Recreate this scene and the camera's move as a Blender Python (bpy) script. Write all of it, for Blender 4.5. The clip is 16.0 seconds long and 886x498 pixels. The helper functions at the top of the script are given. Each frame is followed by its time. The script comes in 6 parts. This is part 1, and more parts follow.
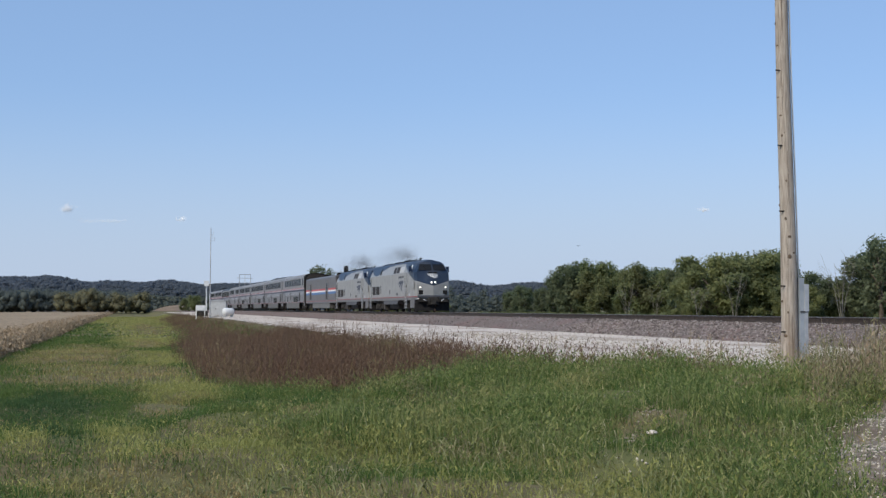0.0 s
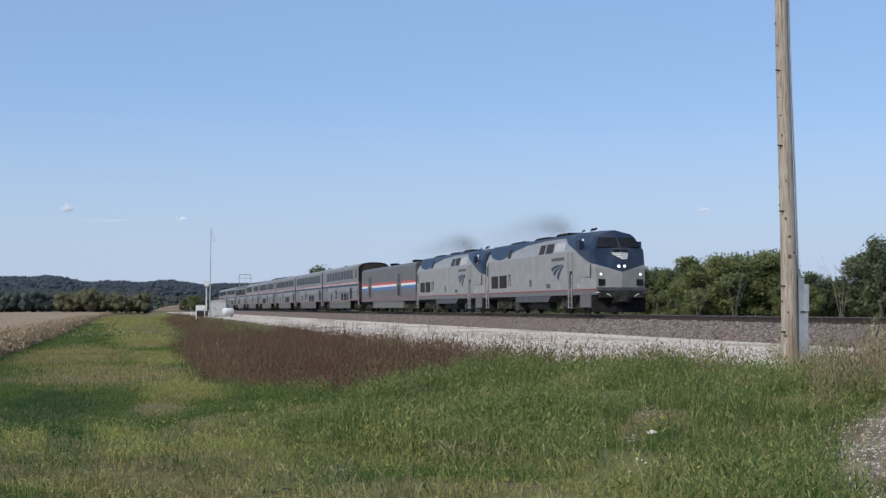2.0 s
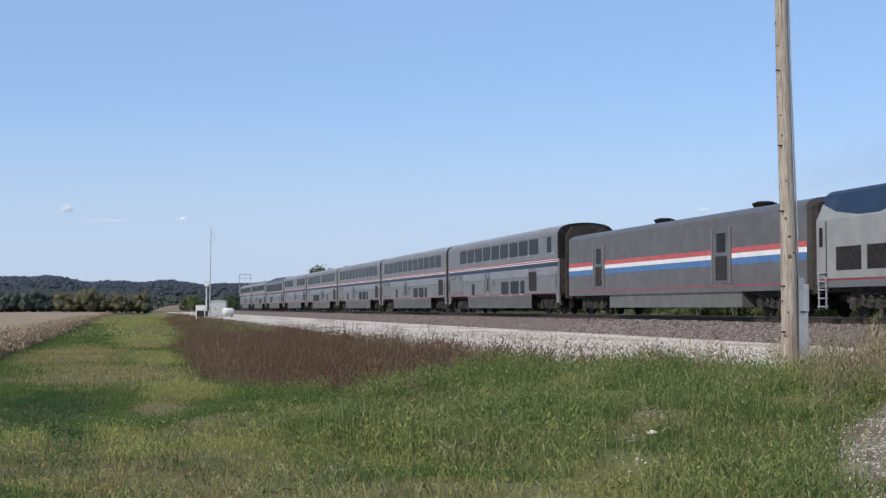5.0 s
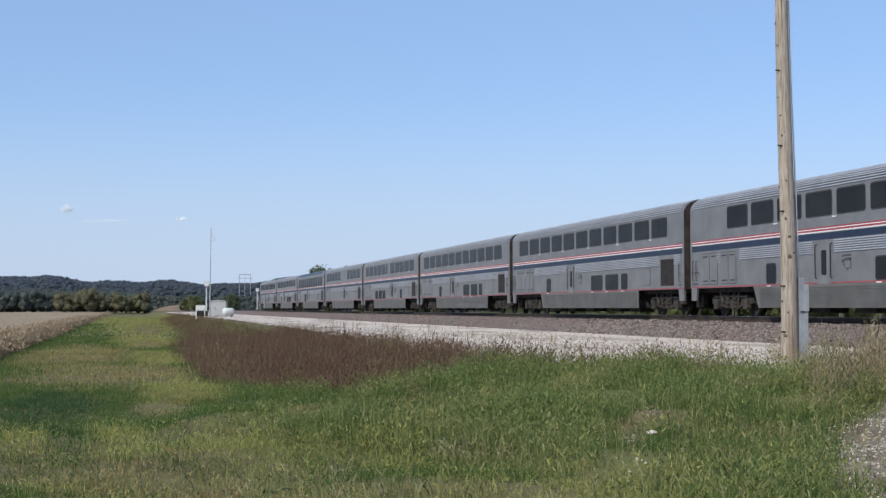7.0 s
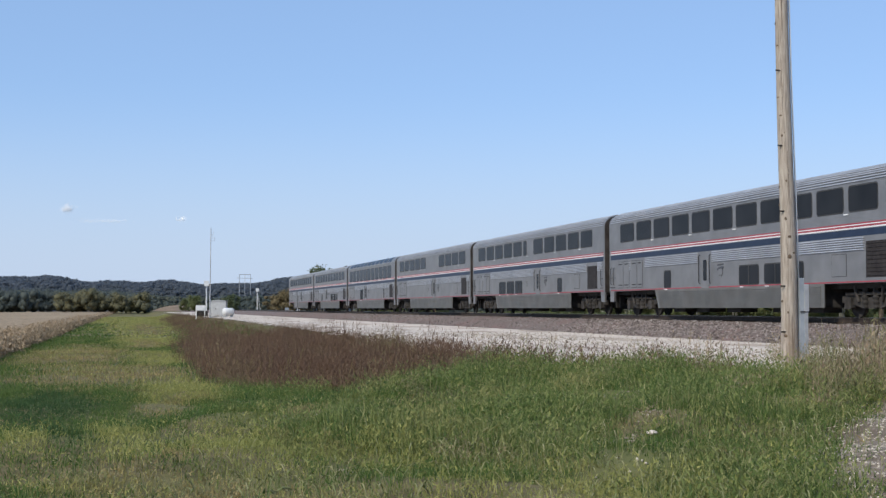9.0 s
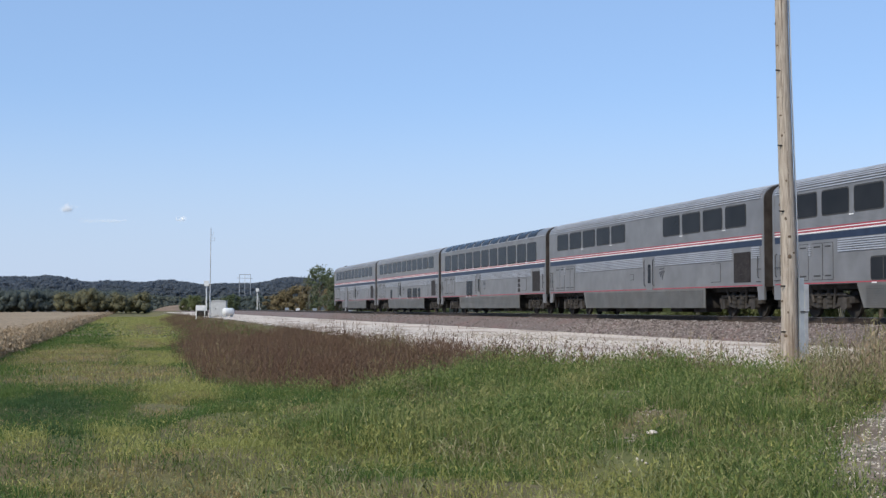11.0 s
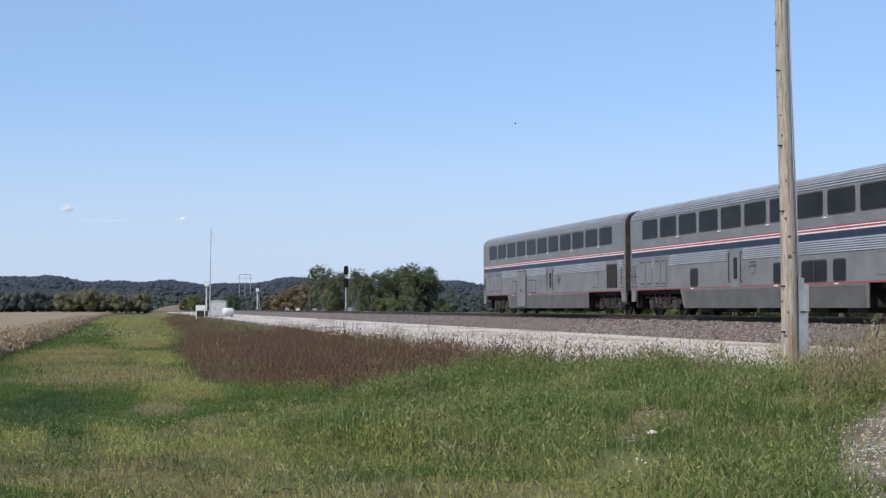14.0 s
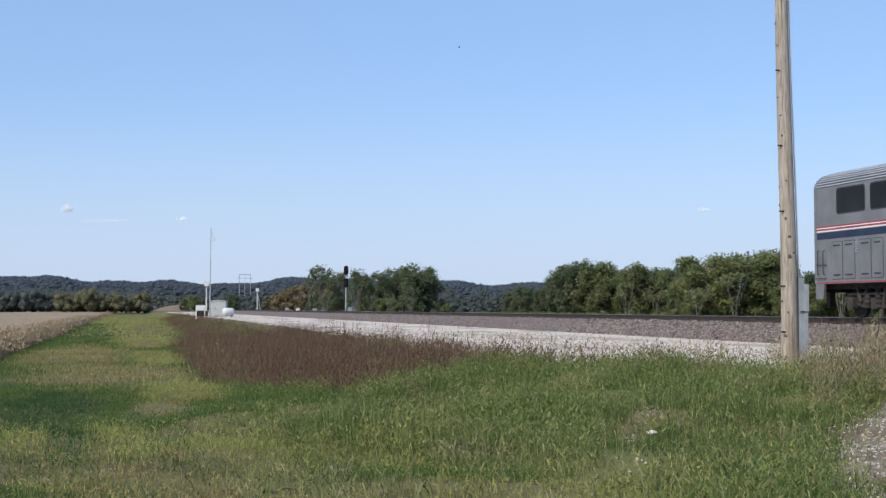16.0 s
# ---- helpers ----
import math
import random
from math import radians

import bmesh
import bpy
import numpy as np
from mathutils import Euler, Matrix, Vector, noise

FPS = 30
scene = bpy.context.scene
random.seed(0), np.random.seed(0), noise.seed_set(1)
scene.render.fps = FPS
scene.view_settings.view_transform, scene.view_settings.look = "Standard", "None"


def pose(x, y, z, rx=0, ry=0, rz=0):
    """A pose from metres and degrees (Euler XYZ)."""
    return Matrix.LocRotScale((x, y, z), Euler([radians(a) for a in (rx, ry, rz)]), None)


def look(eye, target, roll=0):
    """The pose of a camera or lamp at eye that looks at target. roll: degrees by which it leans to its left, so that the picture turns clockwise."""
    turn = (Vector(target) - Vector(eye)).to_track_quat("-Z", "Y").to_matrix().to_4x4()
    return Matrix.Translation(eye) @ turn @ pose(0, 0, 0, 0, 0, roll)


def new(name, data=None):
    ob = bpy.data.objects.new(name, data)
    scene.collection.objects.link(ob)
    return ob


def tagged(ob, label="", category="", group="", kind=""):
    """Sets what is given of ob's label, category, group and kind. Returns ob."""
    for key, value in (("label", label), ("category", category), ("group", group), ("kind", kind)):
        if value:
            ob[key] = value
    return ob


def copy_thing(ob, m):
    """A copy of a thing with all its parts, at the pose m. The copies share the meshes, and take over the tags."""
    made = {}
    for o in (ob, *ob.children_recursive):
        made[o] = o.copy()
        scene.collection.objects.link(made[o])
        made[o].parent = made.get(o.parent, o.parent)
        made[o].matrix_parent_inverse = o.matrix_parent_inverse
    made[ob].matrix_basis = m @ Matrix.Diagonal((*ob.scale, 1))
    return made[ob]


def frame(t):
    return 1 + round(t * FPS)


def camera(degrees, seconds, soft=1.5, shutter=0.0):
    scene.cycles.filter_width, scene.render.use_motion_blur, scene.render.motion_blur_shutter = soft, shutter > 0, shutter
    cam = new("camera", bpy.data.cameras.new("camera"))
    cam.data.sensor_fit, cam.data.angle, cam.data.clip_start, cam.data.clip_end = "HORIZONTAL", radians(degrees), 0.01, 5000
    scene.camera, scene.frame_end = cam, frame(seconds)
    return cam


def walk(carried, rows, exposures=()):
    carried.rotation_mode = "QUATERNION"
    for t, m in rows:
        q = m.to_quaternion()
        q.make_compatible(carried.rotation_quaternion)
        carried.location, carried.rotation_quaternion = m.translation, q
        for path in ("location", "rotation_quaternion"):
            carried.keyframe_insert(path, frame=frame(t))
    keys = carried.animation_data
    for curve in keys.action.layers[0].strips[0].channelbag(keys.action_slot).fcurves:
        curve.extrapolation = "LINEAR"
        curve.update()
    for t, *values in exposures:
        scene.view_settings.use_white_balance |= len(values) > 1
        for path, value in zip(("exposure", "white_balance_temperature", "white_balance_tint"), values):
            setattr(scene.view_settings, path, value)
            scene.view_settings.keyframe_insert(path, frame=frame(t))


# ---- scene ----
cam = camera(36.9, 16.0, soft=1.4)
EYE = (0.0, 0.0, 0.31)
CAM_POSE = look(EYE, (-97.1886, 23.1177, 4.7766))
walk(cam, [(0.0, CAM_POSE), (16.0, CAM_POSE)], exposures=[(0.0, -0.09), (2.0, -0.09), (3.5, -0.03), (7.0, 0.04), (12.5, 0.10), (16.0, 0.12)])

# ---- light ----
SUN_DIR = Vector((0.42, -0.64, 0.62)).normalized()
world = bpy.data.worlds.new("sky_world")
scene.world = world
world.use_nodes = True
wn = world.node_tree.nodes
sky = wn.new("ShaderNodeTexSky")
sky.sky_type = 'NISHITA'
sky.sun_disc = False
sky.sun_elevation = math.asin(SUN_DIR.z)
sky.sun_rotation = math.atan2(SUN_DIR.x, SUN_DIR.y)
sky.air_density, sky.dust_density, sky.ozone_density = 1.0, 0.0, 5.0
tint = wn.new("ShaderNodeMix")
tint.data_type, tint.blend_type = 'RGBA', 'MULTIPLY'
tint.inputs[0].default_value = 1.0
tint.inputs[7].default_value = (1.02, 0.985, 1.10, 1)
world.node_tree.links.new(sky.outputs[0], tint.inputs[6])
haze = wn.new("ShaderNodeMix")
haze.data_type = 'RGBA'
haze.inputs[0].default_value = 0.5
haze.inputs[7].default_value = (3.0, 4.72, 7.3, 1)
world.node_tree.links.new(tint.outputs[2], haze.inputs[6])
sky_dir = wn.new("ShaderNodeTexCoord")
height = wn.new("ShaderNodeSeparateXYZ")
world.node_tree.links.new(sky_dir.outputs["Generated"], height.inputs[0])
air = wn.new("ShaderNodeValToRGB")
air.color_ramp.interpolation = 'EASE'
air.color_ramp.elements[0].position, air.color_ramp.elements[0].color = 0.0, (0.9, 0.9, 0.9, 1)
air.color_ramp.elements[1].position, air.color_ramp.elements[1].color = 0.17, (0, 0, 0, 1)
world.node_tree.links.new(height.outputs[2], air.inputs[0])
low_air = wn.new("ShaderNodeMix")
low_air.data_type = 'RGBA'
low_air.inputs[7].default_value = (4.2, 5.1, 6.6, 1)
world.node_tree.links.new(air.outputs[0], low_air.inputs[0])
world.node_tree.links.new(haze.outputs[2], low_air.inputs[6])
world.node_tree.links.new(low_air.outputs[2], wn["Background"].inputs[0])
wn["Background"].inputs[1].default_value = 0.12
sun = new("sun", bpy.data.lights.new("sun", 'SUN'))
sun.data.energy, sun.data.angle, sun.data.color = 4.2, radians(0.6), (1.0, 0.93, 0.82)
sun.matrix_world = look(SUN_DIR * 50, (0, 0, 0))

# ---- helpers of this scene ----
TRACK_Y = 24.09


def box(bm, x0, x1, y0, y1, z0, z1):
    v = [bm.verts.new(p) for p in ((x0, y0, z0), (x1, y0, z0), (x1, y1, z0), (x0, y1, z0),
                                   (x0, y0, z1), (x1, y0, z1), (x1, y1, z1), (x0, y1, z1))]
    for f in ((3, 2, 1, 0), (4, 5, 6, 7), (0, 1, 5, 4), (1, 2, 6, 5), (2, 3, 7, 6), (3, 0, 4, 7)):
        bm.faces.new([v[i] for i in f])
    return v


def prism(bm, outline, x0, x1):
    """A closed outline of (y, z), counter-clockwise seen from +x, drawn out along x."""
    a = [bm.verts.new((x0, y, z)) for y, z in outline]
    b = [bm.verts.new((x1, y, z)) for y, z in outline]
    n = len(outline)
    bm.faces.new(list(reversed(a)))
    bm.faces.new(b)
    for i in range(n):
        j = (i + 1) % n
        bm.faces.new((a[i], a[j], b[j], b[i]))


def plate(bm, outline, y0, y1):
    """A closed outline of (x, z) drawn out along y."""
    a = [bm.verts.new((x, y0, z)) for x, z in outline]
    b = [bm.verts.new((x, y1, z)) for x, z in outline]
    n = len(outline)
    bm.faces.new(a)
    bm.faces.new(list(reversed(b)))
    for i in range(n):
        j = (i + 1) % n
        bm.faces.new((a[j], a[i], b[i], b[j]))


def rounded(x0, x1, z0, z1, r, n=3):
    pts = []
    for cx, cz, a0 in ((x1 - r, z0 + r, -90), (x1 - r, z1 - r, 0), (x0 + r, z1 - r, 90), (x0 + r, z0 + r, 180)):
        for k in range(n + 1):
            a = radians(a0 + 90 * k / n)
            pts.append((cx + r * math.cos(a), cz + r * math.sin(a)))
    return pts


def tube(bm, path, radii, sides=6):
    """A tapered tube along points."""
    rings = []
    for i, p in enumerate(path):
        p = Vector(p)
        d = Vector(path[min(i + 1, len(path) - 1)]) - Vector(path[max(i - 1, 0)])
        d.normalize()
        s = d.cross(Vector((0.13, 0.97, 0.21))).normalized()
        u = d.cross(s)
        rings.append([bm.verts.new(p + (s * math.cos(2 * math.pi * k / sides) + u * math.sin(2 * math.pi * k / sides)) * radii[i]) for k in range(sides)])
    for a, b in zip(rings, rings[1:]):
        for k in range(sides):
            j = (k + 1) % sides
            bm.faces.new((a[k], b[k], b[j], a[j]))
    bm.faces.new(rings[0])
    bm.faces.new(list(reversed(rings[-1])))


def part(name, bm, material, parent=None, label="", smooth=False):
    me = bpy.data.meshes.new(name)
    bmesh.ops.recalc_face_normals(bm, faces=bm.faces)
    bm.to_mesh(me)
    bm.free()
    me.materials.append(material)
    if smooth:
        for poly in me.polygons:
            poly.use_smooth = True
    ob = new(name, me)
    ob.parent = parent
    return tagged(ob, label)


def rough(name, V, F, material, parent=None, smooth=False):
    """A mesh from arrays of vertices and of equal-sized faces."""
    V, F = np.asarray(V, np.float32), np.asarray(F, np.int32)
    me = bpy.data.meshes.new(name)
    me.vertices.add(len(V))
    me.vertices.foreach_set("co", V.ravel())
    me.loops.add(F.size)
    me.loops.foreach_set("vertex_index", F.ravel())
    me.polygons.add(len(F))
    me.polygons.foreach_set("loop_start", np.arange(0, F.size, F.shape[1], dtype=np.int32))
    me.update(calc_edges=True)
    me.materials.append(material)
    if smooth:
        me.polygons.foreach_set("use_smooth", np.ones(len(F), bool))
    ob = new(name, me)
    ob.parent = parent
    return ob


def thing(name, label, category, group="", at=None):
    ob = new(name)
    ob.empty_display_size = 0.3
    if at is not None:
        ob.matrix_basis = at
    return tagged(ob, label, category, group)


# ---- materials ----
def shader(name, rough_value=0.6, metal=0.0, spec=0.5):
    m = bpy.data.materials.new(name)
    m.use_nodes = True
    b = m.node_tree.nodes["Principled BSDF"]
    b.inputs["Roughness"].default_value = rough_value
    b.inputs["Metallic"].default_value = metal
    b.inputs["Specular IOR Level"].default_value = spec
    return m, m.node_tree.nodes, m.node_tree.links, b


def ramp(nodes, stops, mode='LINEAR'):
    r = nodes.new("ShaderNodeValToRGB")
    r.color_ramp.interpolation = mode
    e = r.color_ramp.elements
    while len(e) < len(stops):
        e.new(0.5)
    for el, (pos, c) in zip(e, stops):
        el.position = pos
        el.color = (*c, 1) if len(c) == 3 else c
    return r


def noisy(name, stops, scale=4.0, detail=6.0, rough_value=0.7, metal=0.0, bump=0.0, bump_scale=30.0, coords="Object", stretch=None, spec=0.2, second=None):
    """Colour from noise at one scale, stained at a second, with a fine bump."""
    m, n, l, b = shader(name, rough_value, metal, spec)
    tc = n.new("ShaderNodeTexCoord")
    src = tc.outputs[coords]
    if stretch:
        mp = n.new("ShaderNodeMapping")
        mp.inputs["Scale"].default_value = stretch
        l.new(src, mp.inputs[0])
        src = mp.outputs[0]
    nz = n.new("ShaderNodeTexNoise")
    nz.inputs["Scale"].default_value, nz.inputs["Detail"].default_value = scale, detail
    l.new(src, nz.inputs["Vector"])
    r = ramp(n, stops)
    l.new(nz.outputs[0], r.inputs[0])
    col = r.outputs[0]
    if second:
        s2, c2, lo, hi = second
        n2 = n.new("ShaderNodeTexNoise")
        n2.inputs["Scale"].default_value, n2.inputs["Detail"].default_value = s2, 5
        l.new(src, n2.inputs["Vector"])
        r2 = ramp(n, [(lo, (0, 0, 0)), (hi, (1, 1, 1))])
        l.new(n2.outputs[0], r2.inputs[0])
        mx = n.new("ShaderNodeMix")
        mx.data_type = 'RGBA'
        l.new(r2.outputs[0], mx.inputs[0])
        l.new(col, mx.inputs[6])
        mx.inputs[7].default_value = (*c2, 1)
        col = mx.outputs[2]
    l.new(col, b.inputs["Base Color"])
    if bump:
        n3 = n.new("ShaderNodeTexNoise")
        n3.inputs["Scale"].default_value, n3.inputs["Detail"].default_value = bump_scale, 4
        l.new(src, n3.inputs["Vector"])
        bp = n.new("ShaderNodeBump")
        bp.inputs["Strength"].default_value, bp.inputs["Distance"].default_value = bump, 0.02
        l.new(n3.outputs[0], bp.inputs["Height"])
        l.new(bp.outputs[0], b.inputs["Normal"])
    return m


def leafy(name, stops, patch=None, patch_scale=0.2, through_light=0.25, low=0.35, high=0.65, rough_value=0.7, tan=None):
    """Leaves and blades: each island its own tint, and patches across the ground."""
    m, n, l, b = shader(name, rough_value, 0, 0.25)
    g = n.new("ShaderNodeNewGeometry")
    r = ramp(n, stops)
    l.new(g.outputs["Random Per Island"], r.inputs[0])
    col = r.outputs[0]
    if patch:
        nz = n.new("ShaderNodeTexNoise")
        nz.inputs["Scale"].default_value, nz.inputs["Detail"].default_value = patch_scale, 3
        l.new(g.outputs["Position"], nz.inputs["Vector"])
        r2 = ramp(n, [(low, (0, 0, 0)), (high, (1, 1, 1))])
        l.new(nz.outputs[0], r2.inputs[0])
        mx = n.new("ShaderNodeMix")
        mx.data_type = 'RGBA'
        l.new(r2.outputs[0], mx.inputs[0])
        l.new(col, mx.inputs[6])
        r3 = ramp(n, patch)
        l.new(g.outputs["Random Per Island"], r3.inputs[0])
        l.new(r3.outputs[0], mx.inputs[7])
        col = mx.outputs[2]
    if tan:
        stops3, scale3, lo3, hi3 = tan
        nz = n.new("ShaderNodeTexNoise")
        nz.inputs["Scale"].default_value, nz.inputs["Detail"].default_value = scale3, 4
        mp = n.new("ShaderNodeMapping")
        mp.inputs["Location"].default_value = (31, 17, 5)
        l.new(g.outputs["Position"], mp.inputs[0])
        l.new(mp.outputs[0], nz.inputs["Vector"])
        r4 = ramp(n, [(lo3, (0, 0, 0)), (hi3, (1, 1, 1))])
        l.new(nz.outputs[0], r4.inputs[0])
        r5 = ramp(n, stops3)
        l.new(g.outputs["Random Per Island"], r5.inputs[0])
        mx = n.new("ShaderNodeMix")
        mx.data_type = 'RGBA'
        l.new(r4.outputs[0], mx.inputs[0])
        l.new(col, mx.inputs[6])
        l.new(r5.outputs[0], mx.inputs[7])
        col = mx.outputs[2]
    l.new(col, b.inputs["Base Color"])
    if through_light:
        tr = n.new("ShaderNodeBsdfTranslucent")
        l.new(col, tr.inputs[0])
        ms = n.new("ShaderNodeMixShader")
        ms.inputs[0].default_value = through_light
        l.new(b.outputs[0], ms.inputs[1])
        l.new(tr.outputs[0], ms.inputs[2])
        l.new(ms.outputs[0], n["Material Output"].inputs[0])
    return m


def glow(name, colour, strength):
    m, n, l, b = shader(name, 0.3)
    b.inputs["Base Color"].default_value = (*colour, 1)
    b.inputs["Emission Color"].default_value = (*colour, 1)
    b.inputs["Emission Strength"].default_value = strength
    return m


M_soil = noisy("soil_and_thatch", [(0.3, (0.085, 0.068, 0.036)), (0.5, (0.125, 0.108, 0.05)), (0.7, (0.175, 0.142, 0.075))], 2.5, 9, 0.95, bump=1.0, bump_scale=18, second=(0.25, (0.12, 0.128, 0.042), 0.46, 0.66))
M_spill = noisy("gravel_trodden_into_soil", [(0.25, (0.11, 0.088, 0.066)), (0.5, (0.20, 0.165, 0.13)), (0.75, (0.36, 0.315, 0.26))], 9, 10, 0.95, bump=1.0, bump_scale=25, second=(0.9, (0.13, 0.10, 0.074), 0.42, 0.6))
M_gravel = noisy("pale_limestone_gravel", [(0.25, (0.39, 0.335, 0.285)), (0.5, (0.55, 0.485, 0.42)), (0.75, (0.66, 0.595, 0.52))], 7, 10, 0.95, bump=0.9, bump_scale=25, stretch=(0.3, 1, 1), second=(0.6, (0.31, 0.255, 0.21), 0.50, 0.66))
M_ballast = noisy("grey_brown_track_ballast", [(0.25, (0.068, 0.052, 0.047)), (0.5, (0.145, 0.118, 0.107)), (0.75, (0.23, 0.195, 0.18))], 14, 8, 0.95, bump=1.0, bump_scale=22, second=(0.5, (0.165, 0.112, 0.102), 0.45, 0.7))
M_stone = leafy("ballast_stone", [(0.0, (0.06, 0.048, 0.042)), (0.5, (0.155, 0.128, 0.115)), (1.0, (0.31, 0.275, 0.255))], through_light=0, rough_value=0.9)
M_whitestone = leafy("limestone_chip", [(0.0, (0.24, 0.205, 0.165)), (0.5, (0.40, 0.355, 0.295)), (1.0, (0.55, 0.495, 0.42))], through_light=0, rough_value=0.9)
M_rail = noisy("rusty_rail_steel", [(0.3, (0.03, 0.024, 0.02)), (0.7, (0.075, 0.056, 0.045))], 6, 4, 0.6, 0.3, bump=0.2)
M_railhead = noisy("polished_rail_head", [(0.3, (0.35, 0.34, 0.33)), (0.7, (0.5, 0.49, 0.48))], 10, 3, 0.35, 0.9)
M_tie = noisy("creosoted_tie_wood", [(0.3, (0.035, 0.027, 0.021)), (0.7, (0.09, 0.07, 0.055))], 5, 6, 0.85, stretch=(8, 1, 8), bump=0.5)
M_steel = noisy("brushed_stainless_steel", [(0.3, (0.20, 0.197, 0.195)), (0.7, (0.275, 0.27, 0.268))], 1.2, 6, 0.42, 0.6, bump=0.05, bump_scale=8, second=(0.5, (0.225, 0.222, 0.225), 0.5, 0.8))
M_steel_low = noisy("dusty_stainless_skirt", [(0.3, (0.15, 0.148, 0.138)), (0.7, (0.215, 0.21, 0.195))], 1.5, 6, 0.5, 0.55, bump=0.08, bump_scale=8, second=(0.7, (0.17, 0.155, 0.138), 0.45, 0.75))
# paler than the body steel: the shine on the ribs is painted in
M_roof = noisy("weathered_rib_steel_with_shine", [(0.3, (0.42, 0.43, 0.46)), (0.7, (0.56, 0.57, 0.60))], 1.5, 6, 0.42, 0.55, second=(0.6, (0.38, 0.38, 0.40), 0.5, 0.75))
M_black = noisy("sooty_black_rubber", [(0.3, (0.012, 0.012, 0.013)), (0.7, (0.025, 0.024, 0.024))], 4, 5, 0.9, spec=0.03)
M_under = noisy("grimy_undercarriage", [(0.3, (0.013, 0.012, 0.011)), (0.7, (0.045, 0.041, 0.037))], 3, 6, 0.8, bump=0.3)
M_truck = noisy("dusty_truck_casting", [(0.3, (0.022, 0.02, 0.018)), (0.7, (0.062, 0.056, 0.05))], 4, 6, 0.75, bump=0.3)
M_red = noisy("red_stripe", [(0.3, (0.24, 0.04, 0.055)), (0.7, (0.32, 0.065, 0.08))], 3, 4, 0.45)
M_white = noisy("white_stripe", [(0.3, (0.55, 0.55, 0.55)), (0.7, (0.66, 0.66, 0.66))], 3, 4, 0.45)
M_navy = noisy("navy_stripe", [(0.3, (0.012, 0.021, 0.045)), (0.7, (0.02, 0.032, 0.062))], 3, 4, 0.4)
M_blue = noisy("mid_blue_stripe", [(0.3, (0.055, 0.125, 0.27)), (0.7, (0.075, 0.16, 0.32))], 3, 4, 0.45)
M_redwide = noisy("faded_red_stripe", [(0.3, (0.36, 0.07, 0.075)), (0.7, (0.43, 0.10, 0.10))], 3, 4, 0.5)
M_plum = noisy("dusty_silver_flank", [(0.3, (0.148, 0.141, 0.138)), (0.7, (0.20, 0.19, 0.185))], 1.5, 6, 0.45, 0.6, bump=0.05, second=(0.6, (0.16, 0.145, 0.14), 0.45, 0.8))
M_glass = noisy("dark_tinted_glass", [(0.3, (0.012, 0.014, 0.017)), (0.7, (0.022, 0.024, 0.028))], 0.6, 2, 0.22, 0, spec=0.05)
M_gasket = noisy("rubber_gasket", [(0.3, (0.03, 0.03, 0.03)), (0.7, (0.05, 0.05, 0.05))], 5, 2, 0.6)
M_louvre = noisy("dark_louvre_metal", [(0.3, (0.022, 0.018, 0.017)), (0.7, (0.05, 0.043, 0.04))], 5, 4, 0.6, 0.3)
M_lamp = glow("lit_headlight", (1.0, 0.93, 0.8), 2.0)
M_logo = noisy("dark_blue_marking", [(0.3, (0.018, 0.028, 0.06)), (0.7, (0.026, 0.038, 0.08))], 3, 3, 0.45)
M_number = noisy("dark_grey_marking", [(0.3, (0.05, 0.052, 0.06)), (0.7, (0.08, 0.082, 0.09))], 3, 3, 0.5)
M_wood = noisy("weathered_pole_wood", [(0.25, (0.19, 0.16, 0.13)), (0.5, (0.35, 0.30, 0.25)), (0.75, (0.48, 0.43, 0.365))], 5, 8, 0.9, stretch=(9, 9, 0.6), bump=0.7, bump_scale=14, second=(1.1, (0.19, 0.145, 0.105), 0.55, 0.75))
M_knot = noisy("dark_wood_knot", [(0.3, (0.07, 0.05, 0.035)), (0.7, (0.16, 0.115, 0.08))], 12, 4, 0.9)
M_conduit = noisy("grey_conduit", [(0.3, (0.24, 0.27, 0.30)), (0.7, (0.34, 0.37, 0.40))], 4, 4, 0.5, 0.2, second=(2, (0.20, 0.21, 0.22), 0.5, 0.8))
M_cabinet = noisy("white_painted_steel_cabinet", [(0.3, (0.52, 0.53, 0.53)), (0.7, (0.66, 0.67, 0.67))], 2, 5, 0.5, second=(1.2, (0.42, 0.40, 0.38), 0.55, 0.85))
M_galv = noisy("galvanised_steel", [(0.3, (0.38, 0.39, 0.40)), (0.7, (0.52, 0.53, 0.54))], 6, 4, 0.45, 0.6)
M_bark = noisy("grey_brown_bark", [(0.3, (0.06, 0.048, 0.036)), (0.7, (0.16, 0.13, 0.10))], 3, 7, 0.95, stretch=(4, 4, 0.8), bump=0.8)
M_dead = noisy("bleached_dead_wood", [(0.3, (0.13, 0.12, 0.10)), (0.7, (0.21, 0.195, 0.165))], 3, 6, 0.9, stretch=(4, 4, 0.8))
M_leaf = leafy("green_foliage", [(0.0, (0.10, 0.135, 0.056)), (0.5, (0.165, 0.205, 0.082)), (1.0, (0.24, 0.275, 0.128))], patch=[(0, (0.125, 0.14, 0.062)), (1, (0.225, 0.225, 0.11))], patch_scale=0.25, through_light=0.55)
M_leafdark = leafy("dark_green_foliage", [(0.0, (0.082, 0.112, 0.066)), (0.5, (0.13, 0.168, 0.092)), (1.0, (0.18, 0.218, 0.122))], patch=[(0, (0.095, 0.118, 0.066)), (1, (0.18, 0.192, 0.105))], patch_scale=0.25, through_light=0.5)
M_leafyellow = leafy("yellowing_foliage", [(0.0, (0.10, 0.08, 0.04)), (0.5, (0.165, 0.132, 0.07)), (1.0, (0.25, 0.20, 0.11))])
